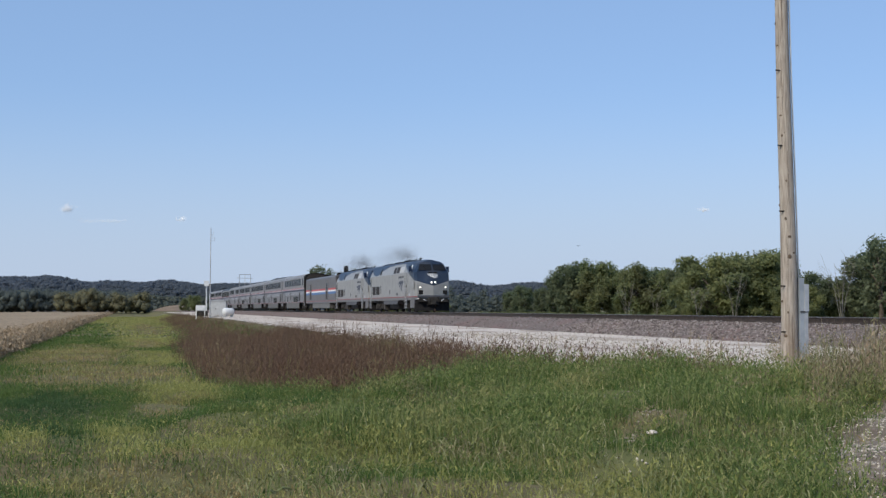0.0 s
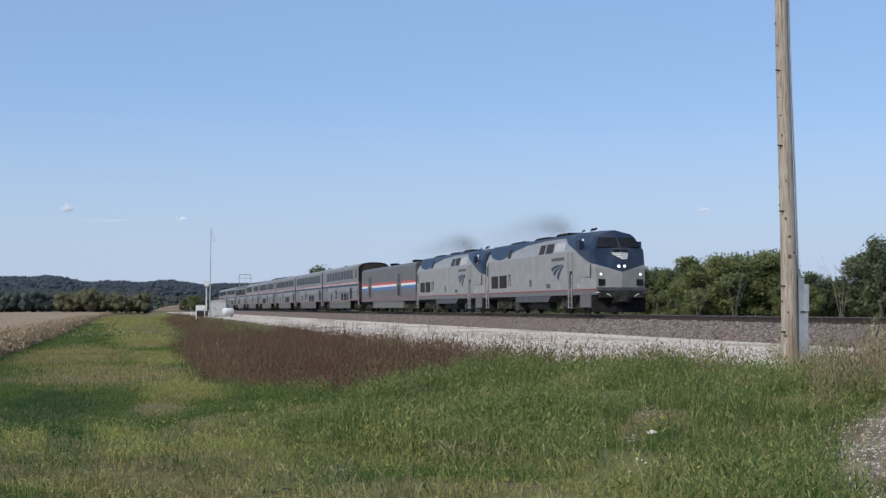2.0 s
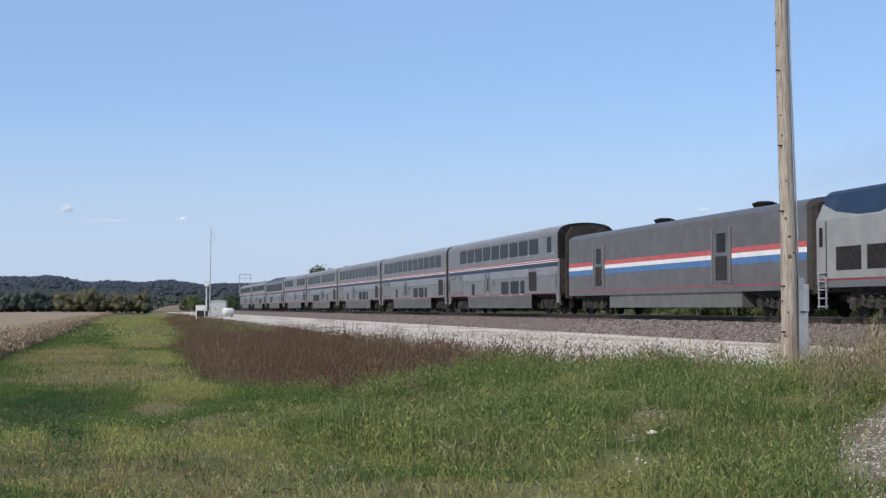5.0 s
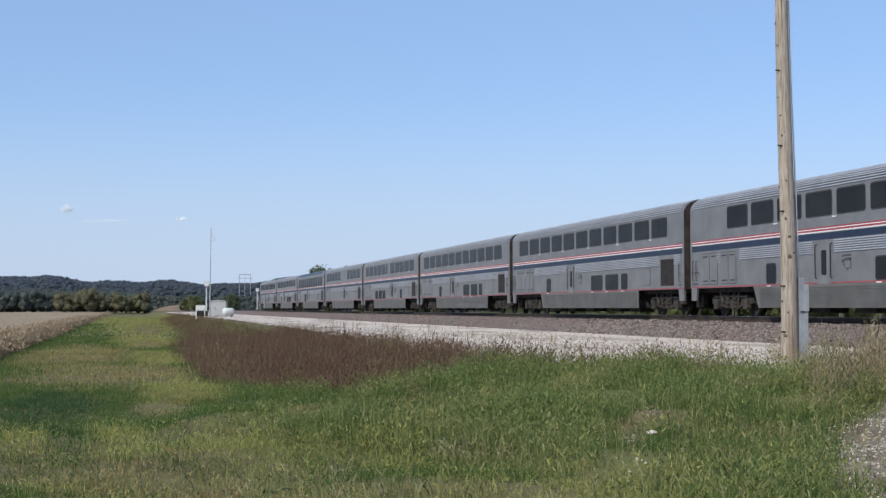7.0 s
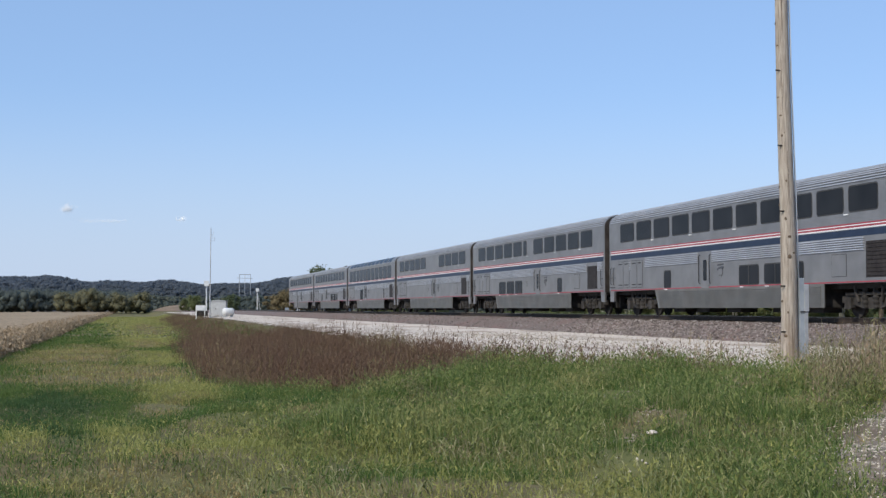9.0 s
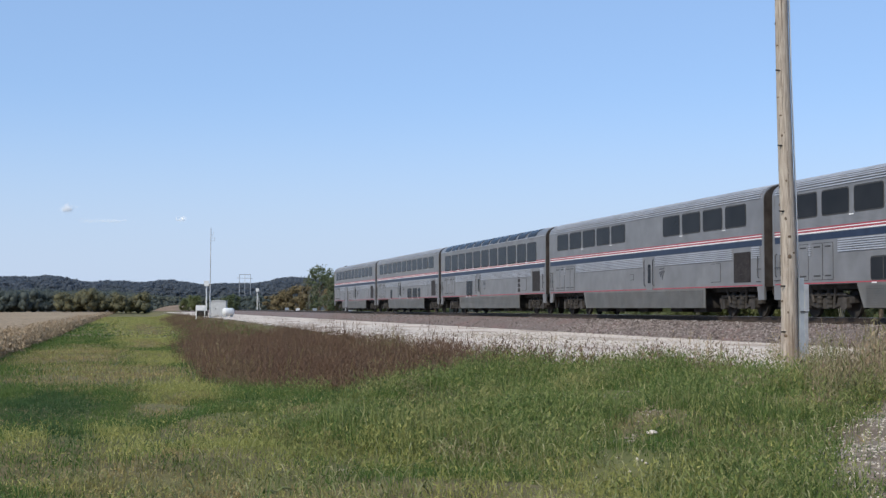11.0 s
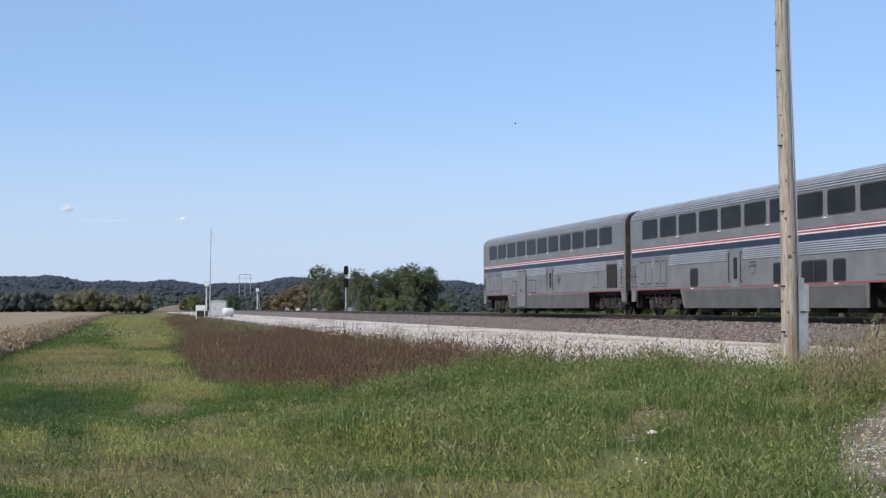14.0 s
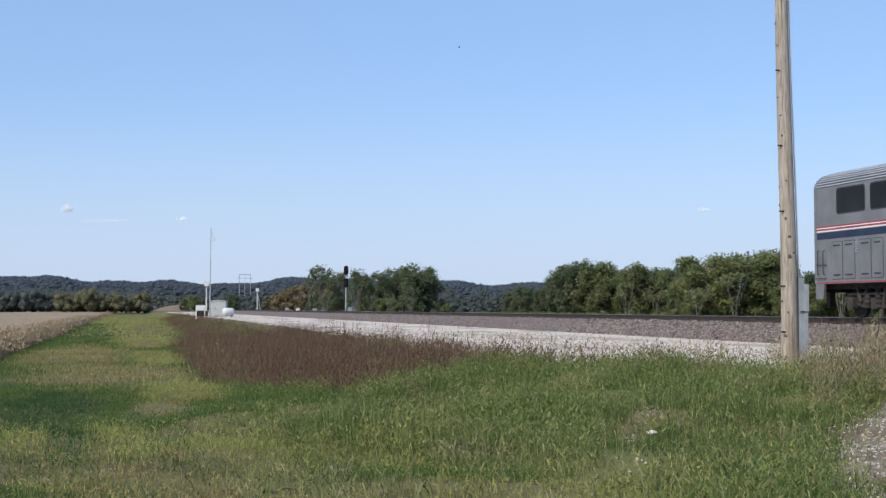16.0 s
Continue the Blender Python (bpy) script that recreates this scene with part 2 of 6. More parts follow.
# leaf green lightened and greyed towards blue to paint in distance haze
M_farleaf = leafy("distant_foliage_haze_tint", [(0.0, (0.105, 0.128, 0.122)), (0.5, (0.12, 0.142, 0.13)), (1.0, (0.135, 0.155, 0.132))], patch=[(0, (0.12, 0.132, 0.10)), (1, (0.165, 0.165, 0.105))], patch_scale=0.012, low=0.5, high=0.7, through_light=0.5)
M_olive = leafy("olive_green_foliage", [(0.0, (0.145, 0.168, 0.064)), (0.5, (0.215, 0.232, 0.092)), (1.0, (0.295, 0.305, 0.135))], patch=[(0, (0.11, 0.138, 0.06)), (1, (0.195, 0.215, 0.10))], patch_scale=0.3, through_light=0.55)
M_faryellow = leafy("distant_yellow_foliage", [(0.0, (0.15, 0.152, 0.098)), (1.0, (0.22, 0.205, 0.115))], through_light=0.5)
# air haze over the hills is put into this pale blue-grey colour
M_hillleaf = leafy("hill_foliage_painted_haze", [(0.0, (0.110, 0.132, 0.163)), (1.0, (0.123, 0.145, 0.172))], patch=[(0, (0.10, 0.118, 0.137)), (1, (0.115, 0.131, 0.143))], patch_scale=0.004, through_light=0.5)
DRY_PATCH = ([(0, (0.20, 0.16, 0.07)), (1, (0.33, 0.265, 0.12))], 0.5, 0.63, 0.75)
M_grass = leafy("deep_green_grass", [(0.0, (0.055, 0.105, 0.024)), (0.6, (0.09, 0.152, 0.036)), (1.0, (0.145, 0.205, 0.056))], patch=[(0, (0.12, 0.15, 0.042)), (1, (0.215, 0.22, 0.072))], patch_scale=0.5, low=0.58, high=0.72, through_light=0.45, tan=DRY_PATCH)
# deep green growth, darkened further to paint the shade of the hollow
M_deep = leafy("deep_green_and_hollow_shade", [(0.0, (0.032, 0.072, 0.024)), (0.6, (0.052, 0.105, 0.034)), (1.0, (0.085, 0.145, 0.05))], patch=[(0, (0.06, 0.10, 0.03)), (1, (0.11, 0.15, 0.05))], patch_scale=0.6, low=0.55, high=0.7, through_light=0.4)
M_pale = leafy("pale_yellow_green_grass", [(0.0, (0.255, 0.258, 0.076)), (0.6, (0.34, 0.335, 0.105)), (1.0, (0.44, 0.415, 0.155))], patch=[(0, (0.18, 0.205, 0.06)), (1, (0.29, 0.30, 0.095))], patch_scale=0.6, low=0.5, high=0.68, through_light=0.45, tan=DRY_PATCH)
M_dry = leafy("tan_dry_grass", [(0.0, (0.22, 0.168, 0.075)), (0.5, (0.31, 0.24, 0.11)), (1.0, (0.42, 0.335, 0.165))], patch=[(0, (0.19, 0.185, 0.06)), (1, (0.30, 0.275, 0.098))], patch_scale=0.4, low=0.5, high=0.68, through_light=0.4)
M_tuft = leafy("lush_green_weed", [(0.0, (0.085, 0.132, 0.038)), (0.5, (0.16, 0.212, 0.062)), (0.9, (0.25, 0.285, 0.098)), (1.0, (0.38, 0.345, 0.17))], patch=[(0, (0.20, 0.205, 0.068)), (1, (0.36, 0.335, 0.135))], patch_scale=0.45, low=0.53, high=0.70, through_light=0.45)
M_brownweed = leafy("russet_dry_weed", [(0.0, (0.102, 0.057, 0.038)), (0.5, (0.138, 0.083, 0.055)), (1.0, (0.185, 0.122, 0.08))], patch=[(0, (0.15, 0.105, 0.06)), (1, (0.215, 0.158, 0.094))], patch_scale=0.5, low=0.5, high=0.68, through_light=0.3, tan=([(0, (0.115, 0.105, 0.045)), (1, (0.165, 0.148, 0.066))], 0.22, 0.62, 0.74))
M_straw = leafy("straw_coloured_weed", [(0.0, (0.20, 0.14, 0.088)), (0.5, (0.32, 0.24, 0.155)), (1.0, (0.45, 0.365, 0.245))], patch=[(0, (0.15, 0.165, 0.068)), (1, (0.26, 0.255, 0.11))], patch_scale=0.4, low=0.5, high=0.62, through_light=0.35)
M_seed = leafy("pale_green_seed_head", [(0.0, (0.19, 0.215, 0.085)), (0.5, (0.27, 0.285, 0.13)), (1.0, (0.38, 0.36, 0.20))], through_light=0.35)
M_corn = leafy("dry_corn", [(0.0, (0.20, 0.14, 0.082)), (0.5, (0.31, 0.232, 0.148)), (1.0, (0.43, 0.34, 0.23))], through_light=0.25)
M_crop = noisy("ripe_crop_canopy", [(0.3, (0.16, 0.115, 0.072)), (0.5, (0.26, 0.195, 0.128)), (0.7, (0.36, 0.28, 0.19))], 1.6, 10, 0.95, bump=1.0, bump_scale=6, second=(0.05, (0.30, 0.235, 0.15), 0.45, 0.7))
M_russet = noisy("russet_bank", [(0.3, (0.14, 0.10, 0.07)), (0.7, (0.24, 0.18, 0.125))], 0.15, 6, 0.95, bump=0.5, bump_scale=2)
M_bungalow = noisy("pale_grey_ribbed_steel", [(0.3, (0.36, 0.37, 0.37)), (0.7, (0.46, 0.47, 0.47))], 2, 5, 0.5, second=(1.2, (0.32, 0.31, 0.29), 0.55, 0.85))
M_sooty = noisy("sooty_brown_end_wall", [(0.3, (0.028, 0.024, 0.022)), (0.7, (0.055, 0.048, 0.044))], 3, 6, 0.85, spec=0.1)
M_cloud = leafy("white_cloud", [(0, (0.80, 0.80, 0.80)), (1, (0.9, 0.9, 0.9))], through_light=0.5)
M_smoke = leafy("exhaust_soot", [(0, (0.14, 0.14, 0.145)), (1, (0.28, 0.28, 0.285))], through_light=0.4)


def livery():
    """Locomotive paint: silver, with a blue nose and a sweep along the roof, a red line, dark grey below."""
    m, n, l, b = shader("locomotive_paint", 0.42, 0.12)
    tc = n.new("ShaderNodeTexCoord")
    sp = n.new("ShaderNodeSeparateXYZ")
    l.new(tc.outputs["Object"], sp.inputs[0])
    nz = n.new("ShaderNodeTexNoise")
    nz.inputs["Scale"].default_value, nz.inputs["Detail"].default_value = 1.3, 6
    l.new(tc.outputs["Object"], nz.inputs["Vector"])
    silver = ramp(n, [(0.3, (0.20, 0.202, 0.196)), (0.7, (0.275, 0.275, 0.266))])
    l.new(nz.outputs[0], silver.inputs[0])

    def step(value, limit, op='GREATER_THAN'):
        q = n.new("ShaderNodeMath")
        q.operation = op
        l.new(value, q.inputs[0])
        if isinstance(limit, (int, float)):
            q.inputs[1].default_value = limit
        else:
            l.new(limit, q.inputs[1])
        return q.outputs[0]

    def over(mask, below, colour):
        mx = n.new("ShaderNodeMix")
        mx.data_type = 'RGBA'
        l.new(mask, mx.inputs[0])
        l.new(below, mx.inputs[6])
        if isinstance(colour, tuple):
            mx.inputs[7].default_value = (*colour, 1)
        else:
            l.new(colour, mx.inputs[7])
        return mx.outputs[2]

    along = step(sp.outputs[0], 1 / 21.03, 'MULTIPLY')
    edge = [(0.0, 4.0), (0.5, 3.9), (1.6, 3.5), (3.0, 3.3), (4.2, 3.3), (6.0, 3.66), (9.0, 4.0), (12.6, 4.12), (16.1, 4.1), (16.4, 3.75), (17.84, 3.28), (19.0, 2.86), (19.7, 2.62), (20.3, 2.5)]
    edge = [(max(0.0, x - 0.97 * max(0.0, z - 3.25)), z) for x, z in edge][1:]
    curve = ramp(n, [(x / 21.03, (z / 5, z / 5, z / 5)) for x, z in edge])
    l.new(along, curve.inputs[0])
    limit = step(curve.outputs[0], 5.0, 'MULTIPLY')
    # the blue dips to a point on the middle of the nose
    off = step(step(sp.outputs[1], 0.0, 'ABSOLUTE'), 1.25, 'DIVIDE')
    dip = n.new("ShaderNodeMath")
    dip.operation, dip.use_clamp = 'SUBTRACT', True
    dip.inputs[0].default_value = 1.0
    l.new(off, dip.inputs[1])
    limit = step(limit, step(dip.outputs[0], 0.36, 'MULTIPLY'), 'SUBTRACT')
    blue = ramp(n, [(0.3, (0.007, 0.017, 0.038)), (0.7, (0.013, 0.027, 0.055))])
    l.new(nz.outputs[0], blue.inputs[0])
    col = over(step(sp.outputs[2], limit), silver.outputs[0], blue.outputs[0])
    grime = n.new("ShaderNodeTexNoise")
    grime.inputs["Scale"].default_value, grime.inputs["Detail"].default_value = 0.7, 7
    l.new(tc.outputs["Object"], grime.inputs["Vector"])
    gr = ramp(n, [(0.5, (0, 0, 0)), (0.85, (0.3, 0.3, 0.3))])
    l.new(grime.outputs[0], gr.inputs[0])
    col = over(gr.outputs[0], col, (0.22, 0.205, 0.18))
    col = over(step(sp.outputs[2], 1.29, 'LESS_THAN'), col, (0.19, 0.022, 0.028))
    col = over(step(sp.outputs[2], 1.225, 'LESS_THAN'), col, (0.12, 0.125, 0.13))
    l.new(col, b.inputs["Base Color"])
    return m


M_livery = livery()

# ---- ground ----
def smoothstep(a, b, t):
    t = np.clip((t - a) / (b - a), 0, 1)
    return t * t * (3 - 2 * t)


def waves(x, y):
    return (np.sin(x * 0.9 + 1.3 * np.sin(y * 0.7)) * np.sin(y * 1.1 + 0.8) * 0.5 + np.sin(x * 0.37 + y * 0.29) * 0.5
            + np.sin(x * 2.3 - y * 1.7) * 0.2)


def bank_edge(x):
    """Where the low grass strip meets the foot of the bank."""
    return np.interp(x, [-400, -60, -32, -26, -22, -18, -12, -6, 10], [9.5, 9.0, 8.0, 6.8, 4.2, 1.0, -3.0, -6.0, -8.0])


def ground_z(x, y):
    x, y = np.asarray(x, float), np.asarray(y, float)
    edge = bank_edge(x)
    up = smoothstep(edge - 3.2, edge + 0.4, y)
    high = -1.27 + 0.40 * smoothstep(4, 13, y)
    z = -1.78 + (high + 1.78) * up
    z = z + 0.17 * np.exp(-((y - edge - 0.5) / 0.9) ** 2) * smoothstep(-31, -27, x) * (1 - smoothstep(-15, -10, x))
    z = z + 0.10 * np.sin(x * 1.3 + 0.7 * np.sin(y * 1.1)) * np.sin(y * 1.5 + 0.4) * up * (1 - smoothstep(9, 11.5, y)) * smoothstep(-34, -30, x)
    near = 1 - smoothstep(120, 400, np.hypot(x, y))
    soft = 1 - smoothstep(9.5, 12.5, y) * (1 - smoothstep(30, 40, y))
    z = z + waves(x, y) * 0.055 * near * soft
    far = smoothstep(28, 45, y)
    return z * (1 - far) + far * -1.15


def axis(stops):
    out = []
    for (a, b, step) in stops:
        out.extend(np.arange(a, b, step))
    return np.array(out + [stops[-1][1]])


def sheet(xs, ys, zf):
    X, Y = np.meshgrid(xs, ys, indexing="ij")
    V = np.stack([X, Y, zf(X, Y)], -1).reshape(-1, 3)
    i, j = np.meshgrid(np.arange(len(xs) - 1), np.arange(len(ys) - 1), indexing="ij")
    a = (i * len(ys) + j).ravel()
    return V, np.stack([a, a + len(ys), a + len(ys) + 1, a + 1], 1)


V, F = sheet(axis([(-4800, -400, 200), (-400, -120, 10), (-120, -50, 1.5), (-50, 12, 0.4), (12, 60, 4), (60, 900, 120)]),
             axis([(-3000, -300, 150), (-300, -30, 15), (-30, -10, 1.5), (-10, 30, 0.4), (30, 60, 3), (60, 300, 20), (300, 3000, 150)]), ground_z)
tagged(rough("ground", V, F, M_soil, smooth=True), "brown soil and green thatch under rough grass", "ground", kind="structure")


def gravel_near(x):
    """Near edge of the gravel road."""
    return np.interp(x, [-420, -120, -60, -44, -36, -31, -28, -25.5, -23, -18, 12], [11.3, 10.6, 9.8, 8.9, 8.2, 8.2, 9.6, 11.2, 12.2, 12.2, 12.2]) + 0.45 * np.sin(x * 0.9) + 0.25 * np.sin(x * 2.3 + 1)


def strip(name, xs, y0, y1, n, zf, mat, label, category):
    V = []
    for x in xs:
        for k in range(n + 1):
            y = y0(x) + (y1(x) - y0(x)) * k / n
            V.append((x, y, zf(x, y, k / n)))
    i, j = np.meshgrid(np.arange(len(xs) - 1), np.arange(n), indexing="ij")
    a = (i * (n + 1) + j).ravel()
    return tagged(rough(name, V, np.stack([a, a + n + 1, a + n + 2, a + 1], 1), mat, smooth=True), label, category, kind="structure")


XS = axis([(-420, -120, 4), (-120, 14, 0.5)])
strip("gravel_road", XS, gravel_near, lambda x: 20.6, 18, lambda x, y, k: float(ground_z(x, y)) + 0.055 + 0.02 * math.sin(k * 9) * math.sin(k * 3.14), M_gravel, "pale limestone gravel service road with wheel tracks", "road")


def spill_near(x):
    """Near edge of the gravel that has spilled over the bank."""
    return np.interp(x, [-17.2, -16.1, -14.1, -12.1, -10.2, -6, 4], [11.5, 9.7, 8.0, 6.55, 5.6, 4.2, 1.4]) + 0.14 * np.sin(x * 4.3) + 0.08 * np.sin(x * 9.1)


strip("gravel_patch", axis([(-17.0, 4, 0.2)]), spill_near, lambda x: 12.0, 16,
      lambda x, y, k: float(ground_z(x, y)) + (0.016 if k > 0 else -0.04), M_spill, "patchy pale gravel among roadside grass", "gravel")

BED = [(20.0, -0.92), (20.3, -0.78), (20.9, -0.62), (21.9, -0.32), (22.35, -0.215), (24.09, -0.205), (25.85, -0.215), (26.3, -0.32), (28.2, -0.95), (28.8, -1.25)]


def bed_z(x, y, k=0):
    return float(np.interp(y, [p[0] for p in BED], [p[1] for p in BED])) + 0.015 * math.sin(x * 3.1 + y * 7) + 0.012 * math.sin(x * 7.7 - y * 4)


strip("track_ballast", axis([(-900, -420, 20), (-420, -120, 3), (-120, 25, 0.5)]), lambda x: 19.95 + 0.12 * math.sin(x * 1.3), lambda x: 28.8, 30, bed_z, M_ballast, "grey-brown crushed stone ballast bank of the railway", "ballast")


# ---- track ----
def rail_outline(y):
    h = [(-0.075, -0.185), (0.075, -0.185), (0.075, -0.172), (0.012, -0.15), (0.012, -0.045), (0.037, -0.032), (0.037, -0.006), (-0.037, -0.006), (-0.037, -0.032), (-0.012, -0.045), (-0.012, -0.15), (-0.075, -0.172)]
    return [(y + a, z) for a, z in h]


track = thing("railway_track", "single railway track with rusty rails on dark wooden ties", "railway track")
tagged(track, kind="structure")
for side in (-0.755, 0.755):
    bm = bmesh.new()
    prism(bm, rail_outline(TRACK_Y + side), -900, 30)
    rail = part("rail", bm, M_rail, track)
    bm = bmesh.new()
    box(bm, -900, 30, TRACK_Y + side - 0.035, TRACK_Y + side + 0.035, -0.006, 0.0)
    part("rail_head", bm, M_railhead, rail, "polished steel running surface")
bm = bmesh.new()
for k in range(300, 1600):
    box(bm, 10 - k * 0.5, 10.22 - k * 0.5, TRACK_Y - 1.3, TRACK_Y + 1.3, -0.36, -0.19)
tagged(part("far_ties", bm, M_tie, track), kind="stuff")
bm = bmesh.new()
box(bm, 0, 0.22, -1.3, 1.3, -0.165, 0)
TIE = part("tie", bm, M_tie, track)
TIE.location = (10, TRACK_Y, -0.19)
for k in range(1, 300):
    o = new("tie", TIE.data)
    o.parent, o.location = track, (10 - k * 0.5, TRACK_Y + random.uniform(-0.04, 0.04), -0.19 + random.uniform(-0.006, 0.004))


# ---- loose stones, stems and blades: many small pieces in one object ----
RNG = np.random.default_rng(7)


def stones(name, P, size, mat, label, category):
    """Angular chips: squashed octahedra at points P."""
    n = len(P)
    base = np.array([(1, 0, 0), (-1, 0, 0), (0, 1, 0), (0, -1, 0), (0, 0, 1), (0, 0, -1)], float)
    fac = np.array([(0, 2, 4), (2, 1, 4), (1, 3, 4), (3, 0, 4), (2, 0, 5), (1, 2, 5), (3, 1, 5), (0, 3, 5)])
    a = RNG.uniform(0, 6.28, n)
    s = size * RNG.uniform(0.5, 1.35, (n, 1, 1)) * RNG.uniform(0.6, 1.2, (n, 6, 1)) * np.array([1, 1, 0.65])
    V = base[None] * s
    c, q = np.cos(a)[:, None], np.sin(a)[:, None]
    x, y = V[..., 0] * c - V[..., 1] * q, V[..., 0] * q + V[..., 1] * c
    V = np.stack([x + V[..., 2] * RNG.uniform(-.5, .5, (n, 1)), y, V[..., 2]], -1) + P[:, None]
    F = fac[None] + (np.arange(n) * 6)[:, None, None]
    return tagged(rough(name, V.reshape(-1, 3), F.reshape(-1, 3), mat), label, category, kind="stuff")


def on_bed(n, x0, x1, y0, y1):
    x, y = RNG.uniform(x0, x1, n), RNG.uniform(y0, y1, n)
    return np.stack([x, y, np.array([bed_z(a, b) for a, b in zip(x, y)])], 1)


stones("ballast_stones", np.concatenate([on_bed(12000, -62, -18, 20.0, 22.5), on_bed(2500, -130, -62, 20.0, 22.5)]), 0.055, M_stone, "loose angular grey and brown ballast stones", "ballast stones")


def on_road(n, x0, x1):
    x = RNG.uniform(x0, x1, n)
    y = gravel_near(x) + (20.2 - gravel_near(x)) * RNG.uniform(0, 1, n) ** 1.6
    return np.stack([x, y, ground_z(x, y) + 0.06], 1)


stones("road_stones", on_road(6000, -60, -16), 0.04, M_whitestone, "scattered pale limestone chips on the gravel road", "stones")
xs_p = RNG.uniform(-17, -8, 9000)
ys_p = RNG.uniform(5, 11.5, 9000)
ok_p = ys_p > spill_near(xs_p) + RNG.normal(0, 0.3, 9000)
stones("verge_stones", np.stack([xs_p, ys_p, ground_z(xs_p, ys_p) + 0.017], 1)[ok_p], 0.02, M_whitestone, "loose pale stones among roadside grass", "stones")
WORN = ((-15.0, 5.9, 1.3, 0.45), (-12.0, 4.6, 1.0, 0.5), (-20.0, 7.7, 1.5, 0.5), (-16.2, 6.7, 1.0, 0.5), (-14.4, 5.0, 0.7, 0.4), (-16.8, 9.4, 1.0, 0.55), (-12.8, 2.1, 0.5, 0.25), (-18.0, 2.2, 1.2, 0.2))


def worn(x, y):
    """Under 1 inside the worn patches of the bank, which run along the slope."""
    r = np.full(np.shape(x), 9.0)
    for cx, cy, a, b in WORN:
        u, v = x - cx + 0.25 * np.sin(y * 3.1), y - cy + 0.45 * (x - cx) + 0.15 * np.sin(x * 3.7)
        r = np.minimum(r, np.sqrt((u / a) ** 2 + (v / b) ** 2))
    return r


xs_p = RNG.uniform(-24, -10, 9000)
ys_p = RNG.uniform(2, 10, 9000)
ok_p = worn(xs_p, ys_p) + RNG.normal(0, 0.2, 9000) < 0.3
stones("bank_stones", np.stack([xs_p, ys_p, ground_z(xs_p, ys_p) + 0.01], 1)[ok_p], 0.022, M_whitestone, "pale stones showing through worn grass", "stones")


def blades(name, P, height, width, lean, mat, label, category, droop=0.35, parent=None):
    """Curved grass blades of three steps at points P."""
    n = len(P)
    a = RNG.uniform(0, 6.28, n)
    h = height * RNG.uniform(0.55, 1.25, n)
    l = lean * RNG.uniform(0.2, 1.6, n) * h
    d = np.stack([np.cos(a), np.sin(a)], 1)
    w0 = width * RNG.uniform(0.6, 1.4, n)
    b = a + RNG.uniform(0.6, 2.5, n)
    side = np.stack([np.cos(b), np.sin(b), np.zeros(n)], 1)
    V = np.zeros((n, 5, 3))
    for k, (t, wk) in enumerate(((0, 1.0), (0.55, 0.85), (1.0, 0.0))):
        c = P.copy()
        c[:, :2] += d * (l * t ** 2)[:, None]
        c[:, 2] += h * (t - droop * lean * t ** 3)
        V[:, 2 * k] = c - side * (w0 * wk / 2)[:, None]
        if k < 2:
            V[:, 2 * k + 1] = c + side * (w0 * wk / 2)[:, None]
    o = (np.arange(n) * 5)[:, None, None]
    F = np.array([(0, 1, 3), (0, 3, 2), (2, 3, 4)])[None] + o
    return tagged(rough(name, V.reshape(-1, 3), F.reshape(-1, 3), mat, parent), label, category, kind="stuff")


def on_ground(x, y, sink=0.02):
    return np.stack([x, y, ground_z(x, y) - sink], 1)


def field(n, x0, x1, y0, y1, keep=None, clump=0.0):
    x, y = RNG.uniform(x0, x1, n), RNG.uniform(y0, y1, n)
    if clump:
        cx, cy = np.floor(x / clump) * clump, np.floor(y / clump) * clump
        j = np.sin(cx * 12.9 + cy * 78.2) * 43758.5
        j -= np.floor(j)
        k = np.sin(cx * 39.3 + cy * 11.1) * 24634.6
        k -= np.floor(k)
        x = cx + clump * (j + RNG.normal(0, 0.28, n))
        y = cy + clump * (k + RNG.normal(0, 0.28, n))
    ok = np.ones(len(x), bool) if keep is None else keep(x, y)
    return on_ground(x[ok], y[ok])


def bare(x, y):
    """Where the grass is worn thin."""
    return np.sin(x * 1.1 + 2 * np.sin(y * 0.9)) + np.sin(y * 1.7 + x * 0.4) + 0.6 * np.sin(x * 2.9 + y * 2.1)


def grassy(x, y):
    road = y < gravel_near(x) - 0.1 - RNG.uniform(0, 0.5, len(x))
    patch = ~((x > -17.2) & (y > spill_near(x) + RNG.normal(0.1, 0.22, len(x))))
    thin = (bare(x, y) < 2.25 + RNG.normal(0, 0.25, len(x))) & (worn(x, y) + RNG.normal(0, 0.25, len(x)) > 0.85) & (rut(x, y) + RNG.normal(0, 0.15, len(x)) > 1)
    return road & thin & (patch | (RNG.uniform(0, 1, len(x)) < 0.06))


def lush(x, y):
    return grassy(x, y) & (np.sin(x * 0.8 + y * 0.5) + np.sin(y * 1.3 - x * 0.6 + 1) + 0.5 * (y - 3.6) + RNG.normal(0, 0.6, len(x)) > 0.3)


def swirl(x, y):
    """A drifting offset, so that the kinds of grass meet in uneven tongues."""
    return 1.6 * np.sin(x * 0.55 + 1.7 * np.sin(y * 0.5)) + 1.2 * np.sin(y * 0.9 + 0.6 * x) + 0.7 * np.sin(x * 1.9 - y * 1.3)


